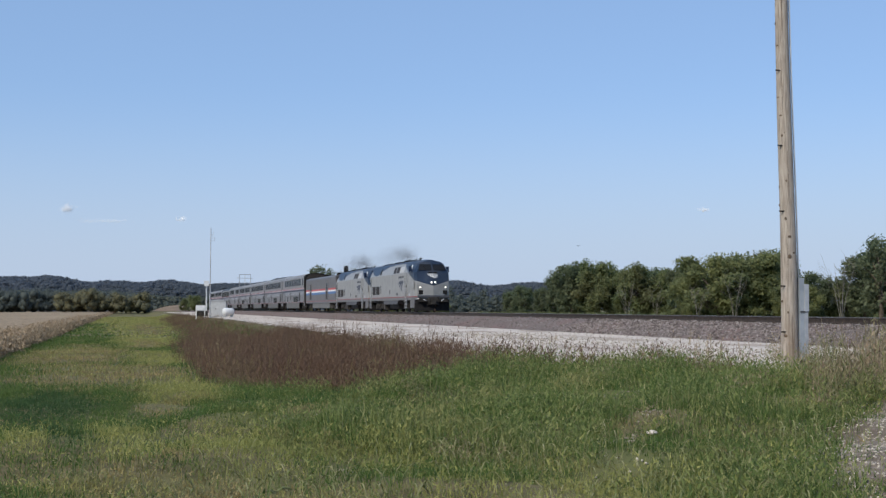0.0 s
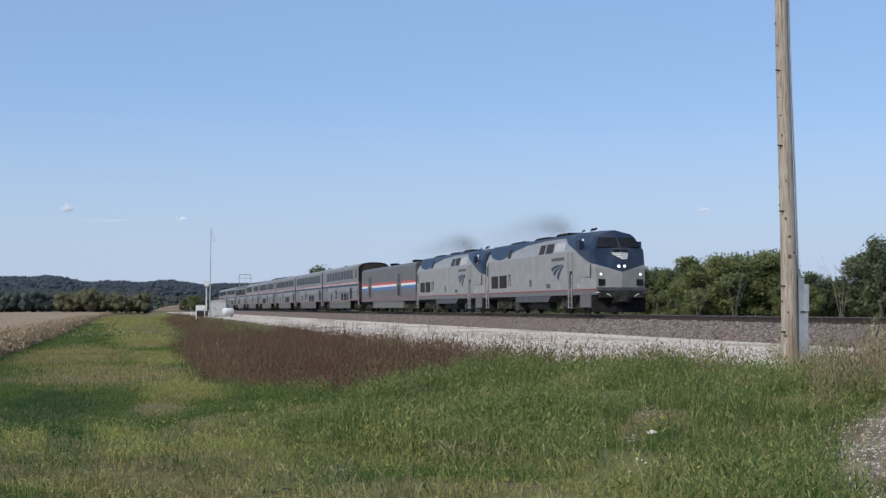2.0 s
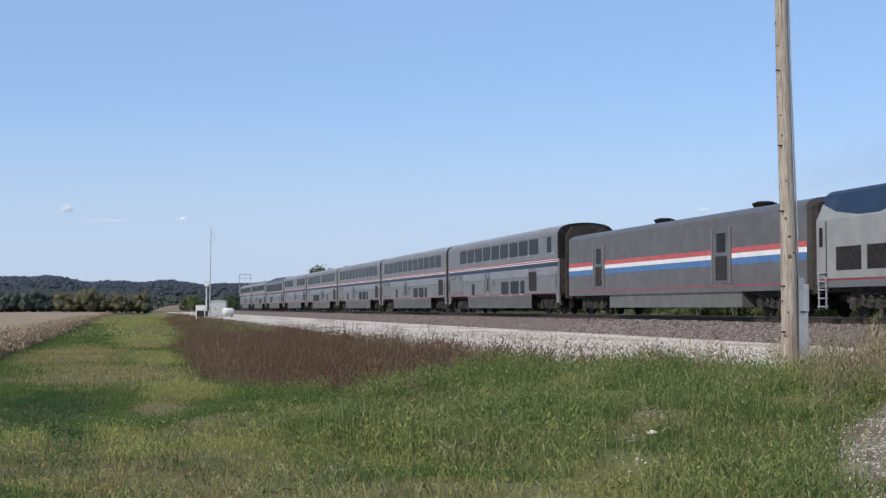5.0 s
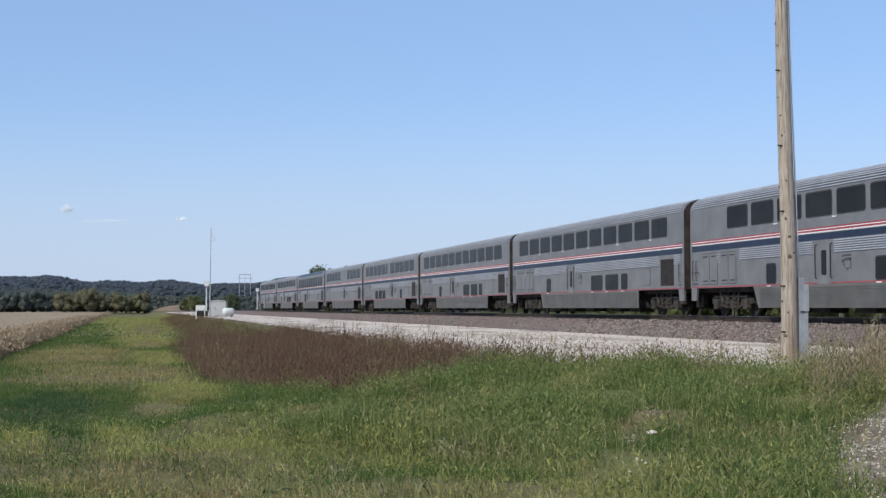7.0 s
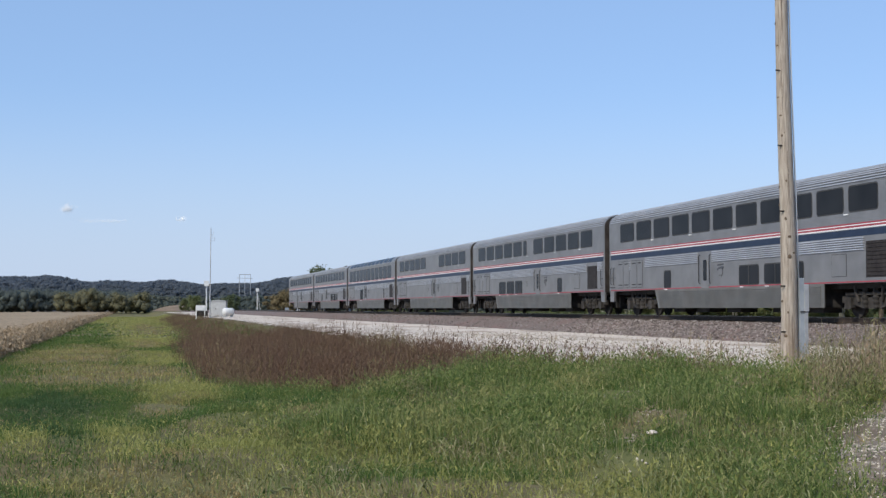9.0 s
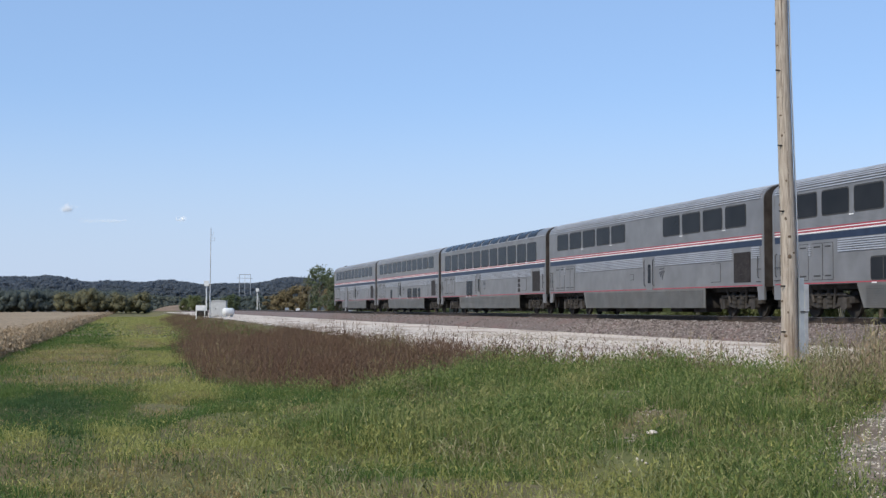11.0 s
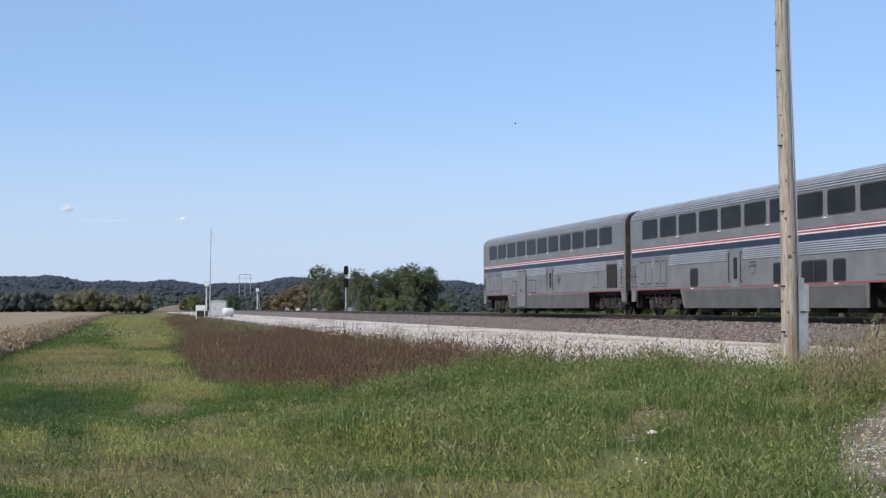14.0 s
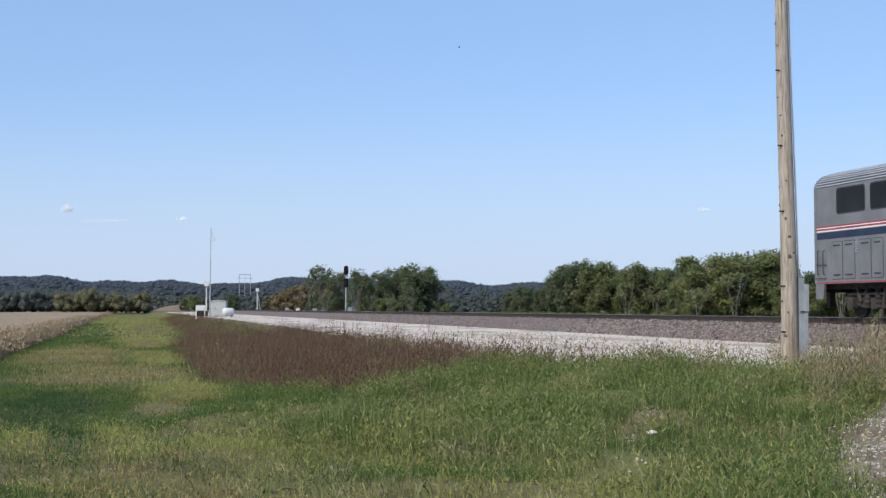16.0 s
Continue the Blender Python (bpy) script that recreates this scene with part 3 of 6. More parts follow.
# patches of grass on the plan: kind, middle, half length along x, half width along y
PATCHES = ((1, -150, 1.5, 60, 4.0), (2, -140, 2.0, 40, 1.2), (0, -98, -2.4, 14, 1.5), (0, -92, 4.0, 12, 1.0), (1, -90, 1.2, 18, 2.2), (2, -80, 1.2, 9, 0.9),
           (2, -62, -2.2, 14, 2.6), (1, -56, 1.4, 8, 1.2), (2, -43, -0.4, 8, 2.4), (1, -36, 1.5, 4, 1.0), (1, -31.5, 1.3, 1.8, 0.9), (2, -28.5, 0.75, 2.4, 0.5),
           (1, -14.4, -0.12, 2.0, 0.42), (1, -14.4, 1.15, 2.0, 0.66), (1, -13.8, -1.15, 1.1, 0.32), (1, -14.0, 2.45, 1.0, 0.7), (2, -11.5, 0.5, 0.9, 1.7), (1, -10.5, 3.2, 1.2, 1.6), (3, -28.5, -1.7, 4.0, 1.1), (3, -14.6, -0.76, 1.0, 0.22))


def kind_of(x, y):
    """0 green, 1 pale yellow-green, 2 dry tan, 3 deep bluish green, by the lie of the land."""
    n = len(x)
    scale = np.interp(x, [-60, -20], [1.0, 0.3])
    u, v = x + 0.8 * scale * swirl(x * 0.5, y), y + 0.12 * scale * swirl(y, x)
    k = np.zeros(n, int)
    for kind, cx, cy, a, b in PATCHES:
        r = np.sqrt(((u - cx) / a) ** 2 + ((v - cy) / b) ** 2)
        k[r + RNG.normal(0, 0.22, n) < 1] = kind
    k[(x < -185) & (k == 0)] = 1
    mix = RNG.uniform(0, 1, n)
    behind = y - bank_edge(x) + 0.25 * np.sin(x * 1.3) + RNG.normal(0, 0.2, n)
    # the darker kind along the bank's foot also paints the hollow's shade
    k[(k == 0) & (behind < -0.2) & (behind > -2.6) & (x > -30) & (x < -15)] = 3
    k[(k == 0) & (mix < 0.05)] = 1
    k[(k == 2) & (mix < 0.15)] = 1
    k[(k == 0) & (np.sin(x * 1.35 + 2.0 * np.sin(y * 0.8)) + np.sin(y * 1.9 - x * 0.5) + RNG.normal(0, 0.3, n) > 1.7)] = 2
    return k


def rut(x, y):
    """Under 1 inside the washed-out hollows of the grass strip."""
    w = 0.12 * np.sin(x * 2.1) + 0.06 * np.sin(x * 5.3 + y)
    return np.minimum(np.hypot((x + 15.7) / 0.75, (y - 0.44 + 0.5 * w) / 0.16), np.hypot((x + 28.4) / 1.6, (y - 0.72 + w) / 0.5))


def weed_core(x, y):
    """Ground that the tall dry weeds hide."""
    lo = np.interp(x, [-95, -80, -65, -45, -37, -34.6, -31], [4.2, 3.8, 3.1, 2.6, 2.5, 4.0, 5.4])
    return (y > lo + 1.3) & (y < 7.6)


def sow(names, n, x0, x1, y0, y1, keep, clump, height, width, lean):
    P = np.concatenate([field(int(n * 0.5), x0, x1, y0, y1, keep, clump), field(int(n * 0.5), x0, x1, y0, y1, keep)])
    k = kind_of(P[:, 0], P[:, 1])
    for i, (mat, hh) in enumerate(((M_grass, 1.15), (M_pale, 1.0), (M_dry, 0.75), (M_deep, 1.1))):
        if (k == i).any():
            blades(names[i][0], P[k == i], height * hh, width, lean, mat, names[i][1], "grass")


sow((("green_grass", "deep green roadside grass in uneven tufts"), ("pale_grass", "soft yellow-green grass in light patches"), ("dry_grass", "thin tan dry grass between green patches"), ("deep_grass", "deep green grass with the hollow's shade in its colour")),
    135000, -34, -8, -5, 13, grassy, 0.2, 0.15, 0.007, 0.6)
sow((("mown_green_grass", "mown green grass strip beside a corn field"), ("mown_pale_grass", "light green mown track through the grass strip"), ("mown_dry_grass", "tan dry stubble beside a corn field"), ("mown_deep_grass", "deep green grass beside a corn field")),
    100000, -95, -33, -6, 8.5, lambda x, y: (y < gravel_near(x) - 0.4) & ~weed_core(x, y), 0.5, 0.17, 0.016, 0.6)
sow((("far_green_grass", "far green grass beside the track"), ("far_pale_grass", "far yellow-green grass strip beside the track"), ("far_dry_grass", "far tan wheel track in the grass strip"), ("far_deep_grass", "far deep green grass")),
    26000, -330, -95, -6, 9.0, None, 0, 0.16, 0.08, 0.6)


def weeds(name, P, height, mat, label, category, leaves=9, spread=0.5, wide=0.05, rise=0.8):
    """Upright branching dry weeds: a stem, side stems and many small flakes on each."""
    n = len(P)
    h = height * RNG.uniform(0.45, 1.3, n) * (0.95 + 0.26 * np.sin(P[:, 0] * 0.9 + P[:, 1]) + 0.18 * np.sin(P[:, 0] * 2.3 - P[:, 1] * 1.7)) * np.where(RNG.uniform(0, 1, n) > 0.97, 1.35, 1.0)
    a = RNG.uniform(0, 6.28, n)
    tilt = RNG.normal(0, 0.13, (n, 2))
    Vs, Fs, off = [], [], 0
    for k in range(leaves):
        t = (k + 0.4) / leaves
        root = P.copy()
        root[:, :2] += tilt * (h * t)[:, None]
        root[:, 2] += h * t * 0.92
        b = a + k * 2.4 + RNG.normal(0, 0.4, n)
        ln = h * spread * (1.05 - 0.65 * t) * RNG.uniform(0.5, 1.2, n) * 0.55
        tip = root + np.stack([np.cos(b) * ln * (1.2 - 0.8 * rise), np.sin(b) * ln * (1.2 - 0.8 * rise), ln * rise * RNG.uniform(0.3, 1.2, n)], 1)
        s = np.stack([-np.sin(b), np.cos(b), RNG.normal(0, 0.5, n)], 1) * (wide * RNG.uniform(0.5, 1.3, n))[:, None]
        mid = root * 0.45 + tip * 0.55
        Vs.append(np.stack([root, mid - s / 2, tip, mid + s / 2], 1))
        Fs.append(np.array([(0, 1, 2, 3)])[None] + (off + np.arange(n) * 4)[:, None, None])
        off += 4 * n
    top = P.copy()
    top[:, :2] += tilt * h[:, None]
    top[:, 2] += h
    s = np.stack([np.cos(a), np.sin(a), 0 * a], 1) * 0.0045
    Vs.append(np.stack([P - s, P + s, top + s * 0.5, top - s * 0.5], 1))
    Fs.append(np.array([(0, 1, 2, 3)])[None] + (off + np.arange(n) * 4)[:, None, None])
    V = np.concatenate([v.reshape(-1, 3) for v in Vs])
    F = np.concatenate([f.reshape(-1, 4) for f in Fs])
    return tagged(rough(name, V, F, mat), label, category, kind="stuff")


def mounds(name, P, radius, height, per, leaf, mat, label, category, upright=0.5, narrow=0.15):
    """Low clumps of small leaves: each a loose dome of flakes, thicker towards its skin."""
    n = len(P)
    size = RNG.uniform(0.55, 1.35, n)
    d = RNG.normal(0, 1, (n, per, 3))
    d /= np.linalg.norm(d, axis=2)[..., None]
    d[..., 2] = np.abs(d[..., 2])
    rad = RNG.uniform(0.1, 1.15, (n, per, 1)) ** 0.55
    C = P[:, None] + d * rad * np.stack([np.full(n, radius), np.full(n, radius), np.broadcast_to(height, n)], 1)[:, None] * size[:, None, None]
    u = RNG.normal(0, 1, (n, per, 3)) * np.array([1, 1, 0.6])
    u[..., 2] += upright * 1.6
    u /= np.linalg.norm(u, axis=2)[..., None]
    v = np.cross(u, RNG.normal(0, 1, (n, per, 3)))
    v /= np.linalg.norm(v, axis=2)[..., None] + 1e-6
    q = leaf * RNG.uniform(0.5, 1.4, (n, per, 1))
    V = np.stack([C - v * q * narrow, C + v * q * narrow, C + u * q], 2).reshape(-1, 3)
    return tagged(rough(name, V, np.arange(len(V)).reshape(-1, 3), mat), label, category, kind="stuff")


def weed_zone(x, y):
    lo = np.interp(x, [-400, -150, -80, -65, -45, -37, -34.6, -31, -28, -26.5], [9.0, 5.2, 3.8, 3.1, 2.6, 2.5, 4.0, 5.4, 6.8, 7.6]) + 0.35 * np.sin(x * 0.8) + 0.25 * np.sin(x * 2.7 + 1) + RNG.normal(0, 0.6, len(x))
    hi = np.interp(x, [-400, -150, -70, -45, -34, -29, -26.5], [10.0, 9.2, 8.7, 8.4, 8.3, 8.2, 7.8]) + 0.3 * np.sin(x * 1.3) + RNG.normal(0, 0.25, len(x))
    return (y > lo) & (y < hi)


def weed_lift(P):
    """How tall the dry weeds stand: uneven stands with dips between them."""
    x, y = P[:, 0], P[:, 1]
    return np.clip(0.9 + 0.28 * np.sin(x * 0.75 + 1.4 * np.sin(y * 0.9)) + 0.22 * np.sin(x * 1.9 - y * 1.3 + 2) + 0.15 * np.sin(x * 4.1 + y * 2.2), 0.35, 1.6)


WEEDS = np.concatenate([field(6000, -75, -26, 2, 9.5, weed_zone), field(2600, -260, -75, 3, 10.2, weed_zone)])
mounds("brown_weeds", WEEDS, 0.36, 0.66 * weed_lift(WEEDS), 62, 0.095, M_brownweed, "dense stand of russet dry weeds beside the gravel", "weeds", 1.5, 0.075)
WEEDS = field(6500, -75, -26, 2, 9.5, weed_zone)
weeds("brown_weed_stems", WEEDS, 0.72 * weed_lift(WEEDS), M_brownweed, "upright dry brown weed stems with seed heads", "weeds", 9, 0.35, 0.013)
WEEDS = field(5000, -60, -27, 1.8, 8, lambda x, y: weed_zone(x, y) & ~weed_zone(x, y - 1.6) & (np.sin(x * 0.7) + np.sin(x * 1.7 + 2) + RNG.normal(0, 0.5, len(x)) > -0.2))
weeds("tan_weed_stems", WEEDS, 0.55 * weed_lift(WEEDS), M_dry, "tan dry grass stems fringing the brown weeds", "weeds", 7, 0.3, 0.014)


def verge(x, y):
    e = gravel_near(x)
    return (y > e - 2.2) & (y < e + 0.3) & (np.sin(x * 1.9) + np.sin(x * 0.7 + 1) + RNG.normal(0, 0.5, len(x)) > -0.3)


weeds("verge_weeds", np.concatenate([field(1300, -44, -28, 6, 12, verge), field(1900, -29, -14, 7.5, 14, verge)]), 0.55, M_straw, "sparse straw-coloured weeds along the gravel edge", "weeds", 9, 0.6, 0.022)


def clumps(n, x0, x1, y0, y1, keep, radius, height, per, leaf, mats):
    P = field(n, x0, x1, y0, y1, keep)
    k = kind_of(P[:, 0], P[:, 1])
    for i, (mat, name, label) in enumerate(mats):
        if (k == i).sum() > 5:
            mounds(name, P[k == i], radius, height * (1.0, 0.9, 0.7, 0.9)[i], per, leaf, mat, label, "weeds", 0.95, 0.13)


clumps(2600, -32, -9, -1, 13, lush, 0.34, 0.40, 140, 0.06, ((M_tuft, "tall_green_weeds", "lush leafy green weeds in clumps on the bank"), (M_pale, "tall_pale_weeds", "pale yellow-green leafy weeds on the bank"), (M_straw, "tall_dry_weeds", "dry straw-coloured weeds on the bank"), (M_deep, "tall_deep_weeds", "deep green leafy weeds with the hollow's shade in their colour")))
clumps(6000, -36, -8, -7, 10, grassy, 0.32, 0.19, 60, 0.044, ((M_grass, "low_green_weeds", "low deep green leafy weeds"), (M_pale, "low_pale_weeds", "low pale green leafy weeds with small seeds"), (M_dry, "low_dry_weeds", "low dry tan weeds between the grass"), (M_deep, "low_deep_weeds", "low deep green weeds with the hollow's shade in their colour")))



def hump(x, y):
    return np.sin(x * 1.15 + 1.2 * np.sin(y * 1.1)) + np.sin(y * 1.6 - x * 0.55 + 0.6) + 0.5 * np.sin(x * 2.7 + y * 2.3)


def stand(x, y):
    """Where tall grass stands on the bank, in hummocks with gaps."""
    return lush(x, y) & (y < gravel_near(x) - 1.0) & (hump(x, y) + RNG.normal(0, 0.3, len(x)) > -0.35)


TALL = field(52000, -27, -9, -0.5, 12.5, stand, 0.32)
cut = RNG.uniform(0, 1, len(TALL))
rise = np.clip(0.85 + 0.22 * hump(TALL[:, 0], TALL[:, 1]), 0.5, 1.4)
blades("tall_grass", TALL[cut < 0.66], 0.38 * rise[cut < 0.66], 0.0075, 0.42, M_tuft, "tall green grass in thick tufts on the bank", "grass", 0.5)
blades("tall_dark_grass", TALL[(cut >= 0.66) & (cut < 0.95)], 0.32 * rise[(cut >= 0.66) & (cut < 0.95)], 0.009, 0.5, M_grass, "dark green coarse grass low in the tufts", "grass", 0.5)
blades("tall_seed_grass", TALL[cut >= 0.95], 0.47, 0.005, 0.35, M_seed, "pale seeding grass stems above the green tufts", "grass", 0.6)
mounds("seeding_weed_tops", field(2600, -27, -8.5, -7, 10, lambda x, y: grassy(x, y) & (np.sin(x * 0.9 - y) + np.sin(y * 1.4 + x * 0.3) + RNG.normal(0, 0.4, len(x)) > 0.0)), 0.32, 0.2, 24, 0.016, M_seed, "tiny pale seed tops scattered over the grass", "weeds", 0.3, 0.4)


def by_pole(x, y):
    return (y > 9.6 + 0.35 * (x + 22) * (x < -22)) & (y < 14.2) & (np.sin(x * 1.7 + y) + np.sin(y * 2.3) + RNG.normal(0, 0.4, len(x)) > -0.3) & (y > 0.36 * -x + 4.0)


mounds("reddish_verge_weeds", field(1500, -27, -15, 9, 15, by_pole), 0.32, 0.62, 70, 0.06, M_straw, "straw and reddish dry weeds round the pole's foot", "weeds", 1.0, 0.1)

weeds("pole_weed_stems", field(2400, -27, -16.5, 9, 15, lambda x, y: by_pole(x, y) & (y > -0.63 * x - 0.6)), 0.75, M_straw, "tall thin reddish straw weeds beside the pole", "weeds", 12, 0.8, 0.02)


def past_pole(x, y):
    q = y / -x + RNG.normal(0, 0.012, len(x))
    return (q > 0.555) & (q < 0.72) & (y < gravel_near(x) + 0.6) & (np.sin(x * 2.1 + y * 1.3) + np.sin(y * 3.1 - x) + RNG.normal(0, 0.5, len(x)) > -0.5)


mounds("russet_pole_weeds", field(1100, -21, -16, 9, 14, past_pole), 0.26, 0.42, 56, 0.055, M_straw, "bushy russet and straw weeds past the pole", "weeds", 1.3, 0.09)
weeds("russet_pole_stems", field(900, -21, -16, 9, 14, past_pole), 0.68, M_straw, "tall straw-brown branching weed stems past the pole", "weeds", 12, 0.6, 0.016)

mounds("brown_verge_weeds", np.concatenate([field(2000, -44, -27, 6, 12, verge), field(180, -29, -22, 8.5, 13.5, verge)]), 0.24, 0.58, 56, 0.08, M_brownweed, "scattered brown weeds along the gravel edge", "weeds", 1.3, 0.1)

# ---- ripe crop field ----
def crop_top(x, y):
    return -1.12 + 0.05 * waves(x * 1.3, y * 1.1) + 0.04 * np.sin(y * 8.2) + RNG.normal(0, 0.03, np.shape(x))


V, F = sheet(axis([(-700, -130, 6), (-130, -40, 0.6)]), axis([(-420, -40, 8), (-40, -5.6, 0.5)]), crop_top)
tagged(rough("crop_canopy", V, F, M_crop, smooth=True), "closed canopy of ripe tan crop", "crop field", kind="stuff")
CROP = lambda n, x0, x1, y0, y1: np.stack([RNG.uniform(x0, x1, n), RNG.uniform(y0, y1, n), np.full(n, -1.78)], 1)
mounds("crop_field", np.concatenate([CROP(2800, -130, -42, -7.0, -5.1), CROP(2400, -90, -42, -18, -7.0), CROP(900, -260, -130, -8, -5.1), CROP(1200, -700, -260, -7.5, -5.0)]), 0.36, 0.76, 30, 0.15, M_corn, "ripe dry tan crop standing in dense rows", "crop field", 0.7, 0.2)

# ---- foxtail heads near the camera ----
def foxtails(n):
    P = field(n, -13.0, -7.5, -5, 8, lambda x, y: (bare(x, y) < 1.7) & (0.22 * (y - 1) + 0.2 * (x + 11) + np.sin(x * 1.3 + y) * 0.5 + np.sin(y * 2.1 - x) * 0.5 > -0.2))
    n = len(P)
    a = RNG.uniform(0, 6.28, n)
    h = RNG.uniform(0.16, 0.36, n)
    d = np.stack([np.cos(a), np.sin(a), 0 * a], 1)
    ln = RNG.uniform(0.06, 0.12, n)
    Vs = np.zeros((n, 7, 4, 3))
    path = [(0.0, 0.0015, 0.0), (0.6, 0.0015, 0.03), (1.0, 0.0018, 0.09)]
    base = P.copy()
    for k, (t, r, o) in enumerate(path):
        c = P + d * (o * h / 0.45)[:, None]
        c[:, 2] += h * t
        for q in range(4):
            Vs[:, k, q] = c + np.array([math.cos(q * 1.57), math.sin(q * 1.57), 0]) * r
        base = c
    for k, (u, v, r) in enumerate(((0.12, 0.25, 0.006), (0.45, 0.55, 0.008), (0.85, 0.55, 0.006), (1.15, 0.35, 0.002))):
        c = base + d * (ln * u)[:, None]
        c[:, 2] += ln * v
        for q in range(4):
            Vs[:, k + 3, q] = c + np.array([math.cos(q * 1.57), math.sin(q * 1.57) * 0.8, 0.4 * math.cos(q * 1.57)]) * r
    F = []
    for k in range(6):
        for q in range(4):
            F.append((k * 4 + q, k * 4 + (q + 1) % 4, (k + 1) * 4 + (q + 1) % 4, (k + 1) * 4 + q))
    F = np.array(F)[None] + (np.arange(n) * 28)[:, None, None]
    return tagged(rough("foxtail_grass", Vs.reshape(-1, 3), F.reshape(-1, 4), M_seed), "pale green bristly foxtail seed heads on bent stems", "foxtail grass", kind="stuff")


foxtails(1300)


def bent_stem():
    """One thick pale seed head, arched twice, near the camera."""
    x, y = -10.6, 1.15
    g = thing("bent_grass", "pale green arched grass head over the near grass", "grass", at=pose(x, y, float(ground_z(x, y))))
    bm = bmesh.new()
    tube(bm, [(0, -0.10, 0.0), (0, -0.125, 0.15), (0.01, -0.09, 0.19), (0.015, -0.04, 0.20), (0.015, 0.0, 0.185), (0.01, 0.03, 0.205), (0.01, 0.075, 0.225), (0.0, 0.125, 0.215), (0, 0.15, 0.195)], [0.004, 0.005, 0.008, 0.009, 0.008, 0.008, 0.009, 0.008, 0.004], 8)
    part("seed_head", bm, M_seed, g, smooth=True)


bent_stem()


# ---- utility pole ----
def utility_pole():
    px, py = -24.0, 12.75
    pz = float(ground_z(px, py))
    pole = thing("utility_pole", "weathered grey-brown wooden utility pole with knots and a conduit", "utility pole", at=pose(px, py, pz))
    H = 11.5
    bm = bmesh.new()
    rings = []
    for k in range(47):
        z = -0.4 + (H + 0.4) * k / 46
        r = 0.165 - 0.0052 * z
        ring = []
        for q in range(20):
            a = 2 * math.pi * q / 20
            rr = r * (1 + 0.025 * noise.noise((math.cos(a) * 2, math.sin(a) * 2, z * 0.5)) + 0.012 * math.sin(a * 7 + z))
            ring.append(bm.verts.new((rr * math.cos(a) + 0.010 * z * 0.25, rr * math.sin(a) - 0.012 * z + 0.02 * math.sin(z * 0.7), z)))
        rings.append(ring)
    for a, b in zip(rings, rings[1:]):
        for q in range(20):
            j = (q + 1) % 20
            bm.faces.new((a[q], a[j], b[j], b[q]))
    bm.faces.new(rings[-1])
    shaft = part("shaft", bm, M_wood, pole, smooth=True)
    rnd = random.Random(4)
    for k in range(16):
        z = 0.3 + k * 0.47 + rnd.uniform(-0.15, 0.15)
        a = rnd.uniform(-2.2, 0.9)
        r = 0.165 - 0.0052 * z
        bm = bmesh.new()
        bmesh.ops.create_icosphere(bm, subdivisions=2, radius=1, matrix=Matrix.Translation((math.cos(a) * (r - 0.004), math.sin(a) * (r - 0.004) - 0.012 * z + 0.02 * math.sin(z * .7), z)) @ Matrix.Rotation(a, 4, 'Z') @ Matrix.Diagonal((0.014, 0.022 + 0.02 * rnd.random(), 0.02 + 0.02 * rnd.random(), 1)))
        part("knot", bm, M_knot, shaft, smooth=True)
    for z, a, big in ((2.2, -0.3, 1.1), (2.95, -0.75, 0.8), (3.7, -0.5, 0.6), (4.6, -0.9, 0.7), (1.1, -0.65, 0.6)):
        r = 0.165 - 0.0052 * z
        bm = bmesh.new()
        bmesh.ops.create_icosphere(bm, subdivisions=2, radius=1, matrix=Matrix.Translation((math.cos(a) * (r - 0.003) + 0.0025 * z, math.sin(a) * (r - 0.003) - 0.012 * z + 0.02 * math.sin(z * .7), z)) @ Matrix.Rotation(a, 4, 'Z') @ Matrix.Diagonal((0.012, 0.032 * big, 0.042 * big, 1)))
        part("knot", bm, M_knot, shaft, smooth=True)
    # drying cracks along the grain
    for z, a, ln in ((1.6, -0.55, 0.9), (3.2, -0.2, 1.1), (5.0, -0.7, 1.3), (0.5, -0.15, 0.6), (6.6, -0.45, 1.0)):
        bm = bmesh.new()
        pts = []
        for k in range(6):
            zz = z + ln * k / 5
            r = 0.165 - 0.0052 * zz
            pts.append((math.cos(a) * r + 0.0025 * zz, math.sin(a) * r - 0.012 * zz + 0.02 * math.sin(zz * 0.7), zz))
        tube(bm, pts, [0.001, 0.004, 0.005, 0.005, 0.004, 0.001], 5)
        part("crack", bm, M_knot, shaft)
    lean = lambda z: -0.012 * z + 0.02 * math.sin(z * 0.7)
    bm = bmesh.new()
    tube(bm, [(0.06, 0.185 + lean(z) - 0.0052 * z, z) for z in np.linspace(1.7, H - 0.2, 12)], [0.018] * 12, 8)
    part("conduit", bm, M_cabinet, pole, "pale grey conduit pipe", True)
    bm = bmesh.new()
    plate(bm, rounded(0.02, 0.14, 0.12, 1.78, 0.02), 0.17, 0.27)
    bmesh.ops.translate(bm, verts=bm.verts, vec=(0, -0.015, 0))
    guard = part("cable_guard", bm, M_conduit, pole, "blue-grey steel cable guard")
    bm = bmesh.new()
    box(bm, 0.05, 0.15, 0.255, 0.33, 0.28, 1.62)
    box(bm, 0.06, 0.16, 0.25, 0.345, 1.12, 1.66)
    part("cable_box", bm, M_galv, pole, "light grey metal cable box")
    bm = bmesh.new()
    box(bm, -0.02, 0.155, 0.165, 0.34, 1.10, 1.125)
    part("strap", bm, M_black, pole)
    for z in (0.72, 1.62, 4.4, 5.9, 3.1):
        bm = bmesh.new()
        r = 0.17 - 0.0052 * z
        tube(bm, [(0.09, -r - 0.06 + lean(z), z), (0.09, -r + 0.06 + lean(z), z)], [0.014, 0.014], 6)
        part("bolt", bm, M_black, pole)


utility_pole()

# ---- rolling stock ----
LENGTH = 25.91


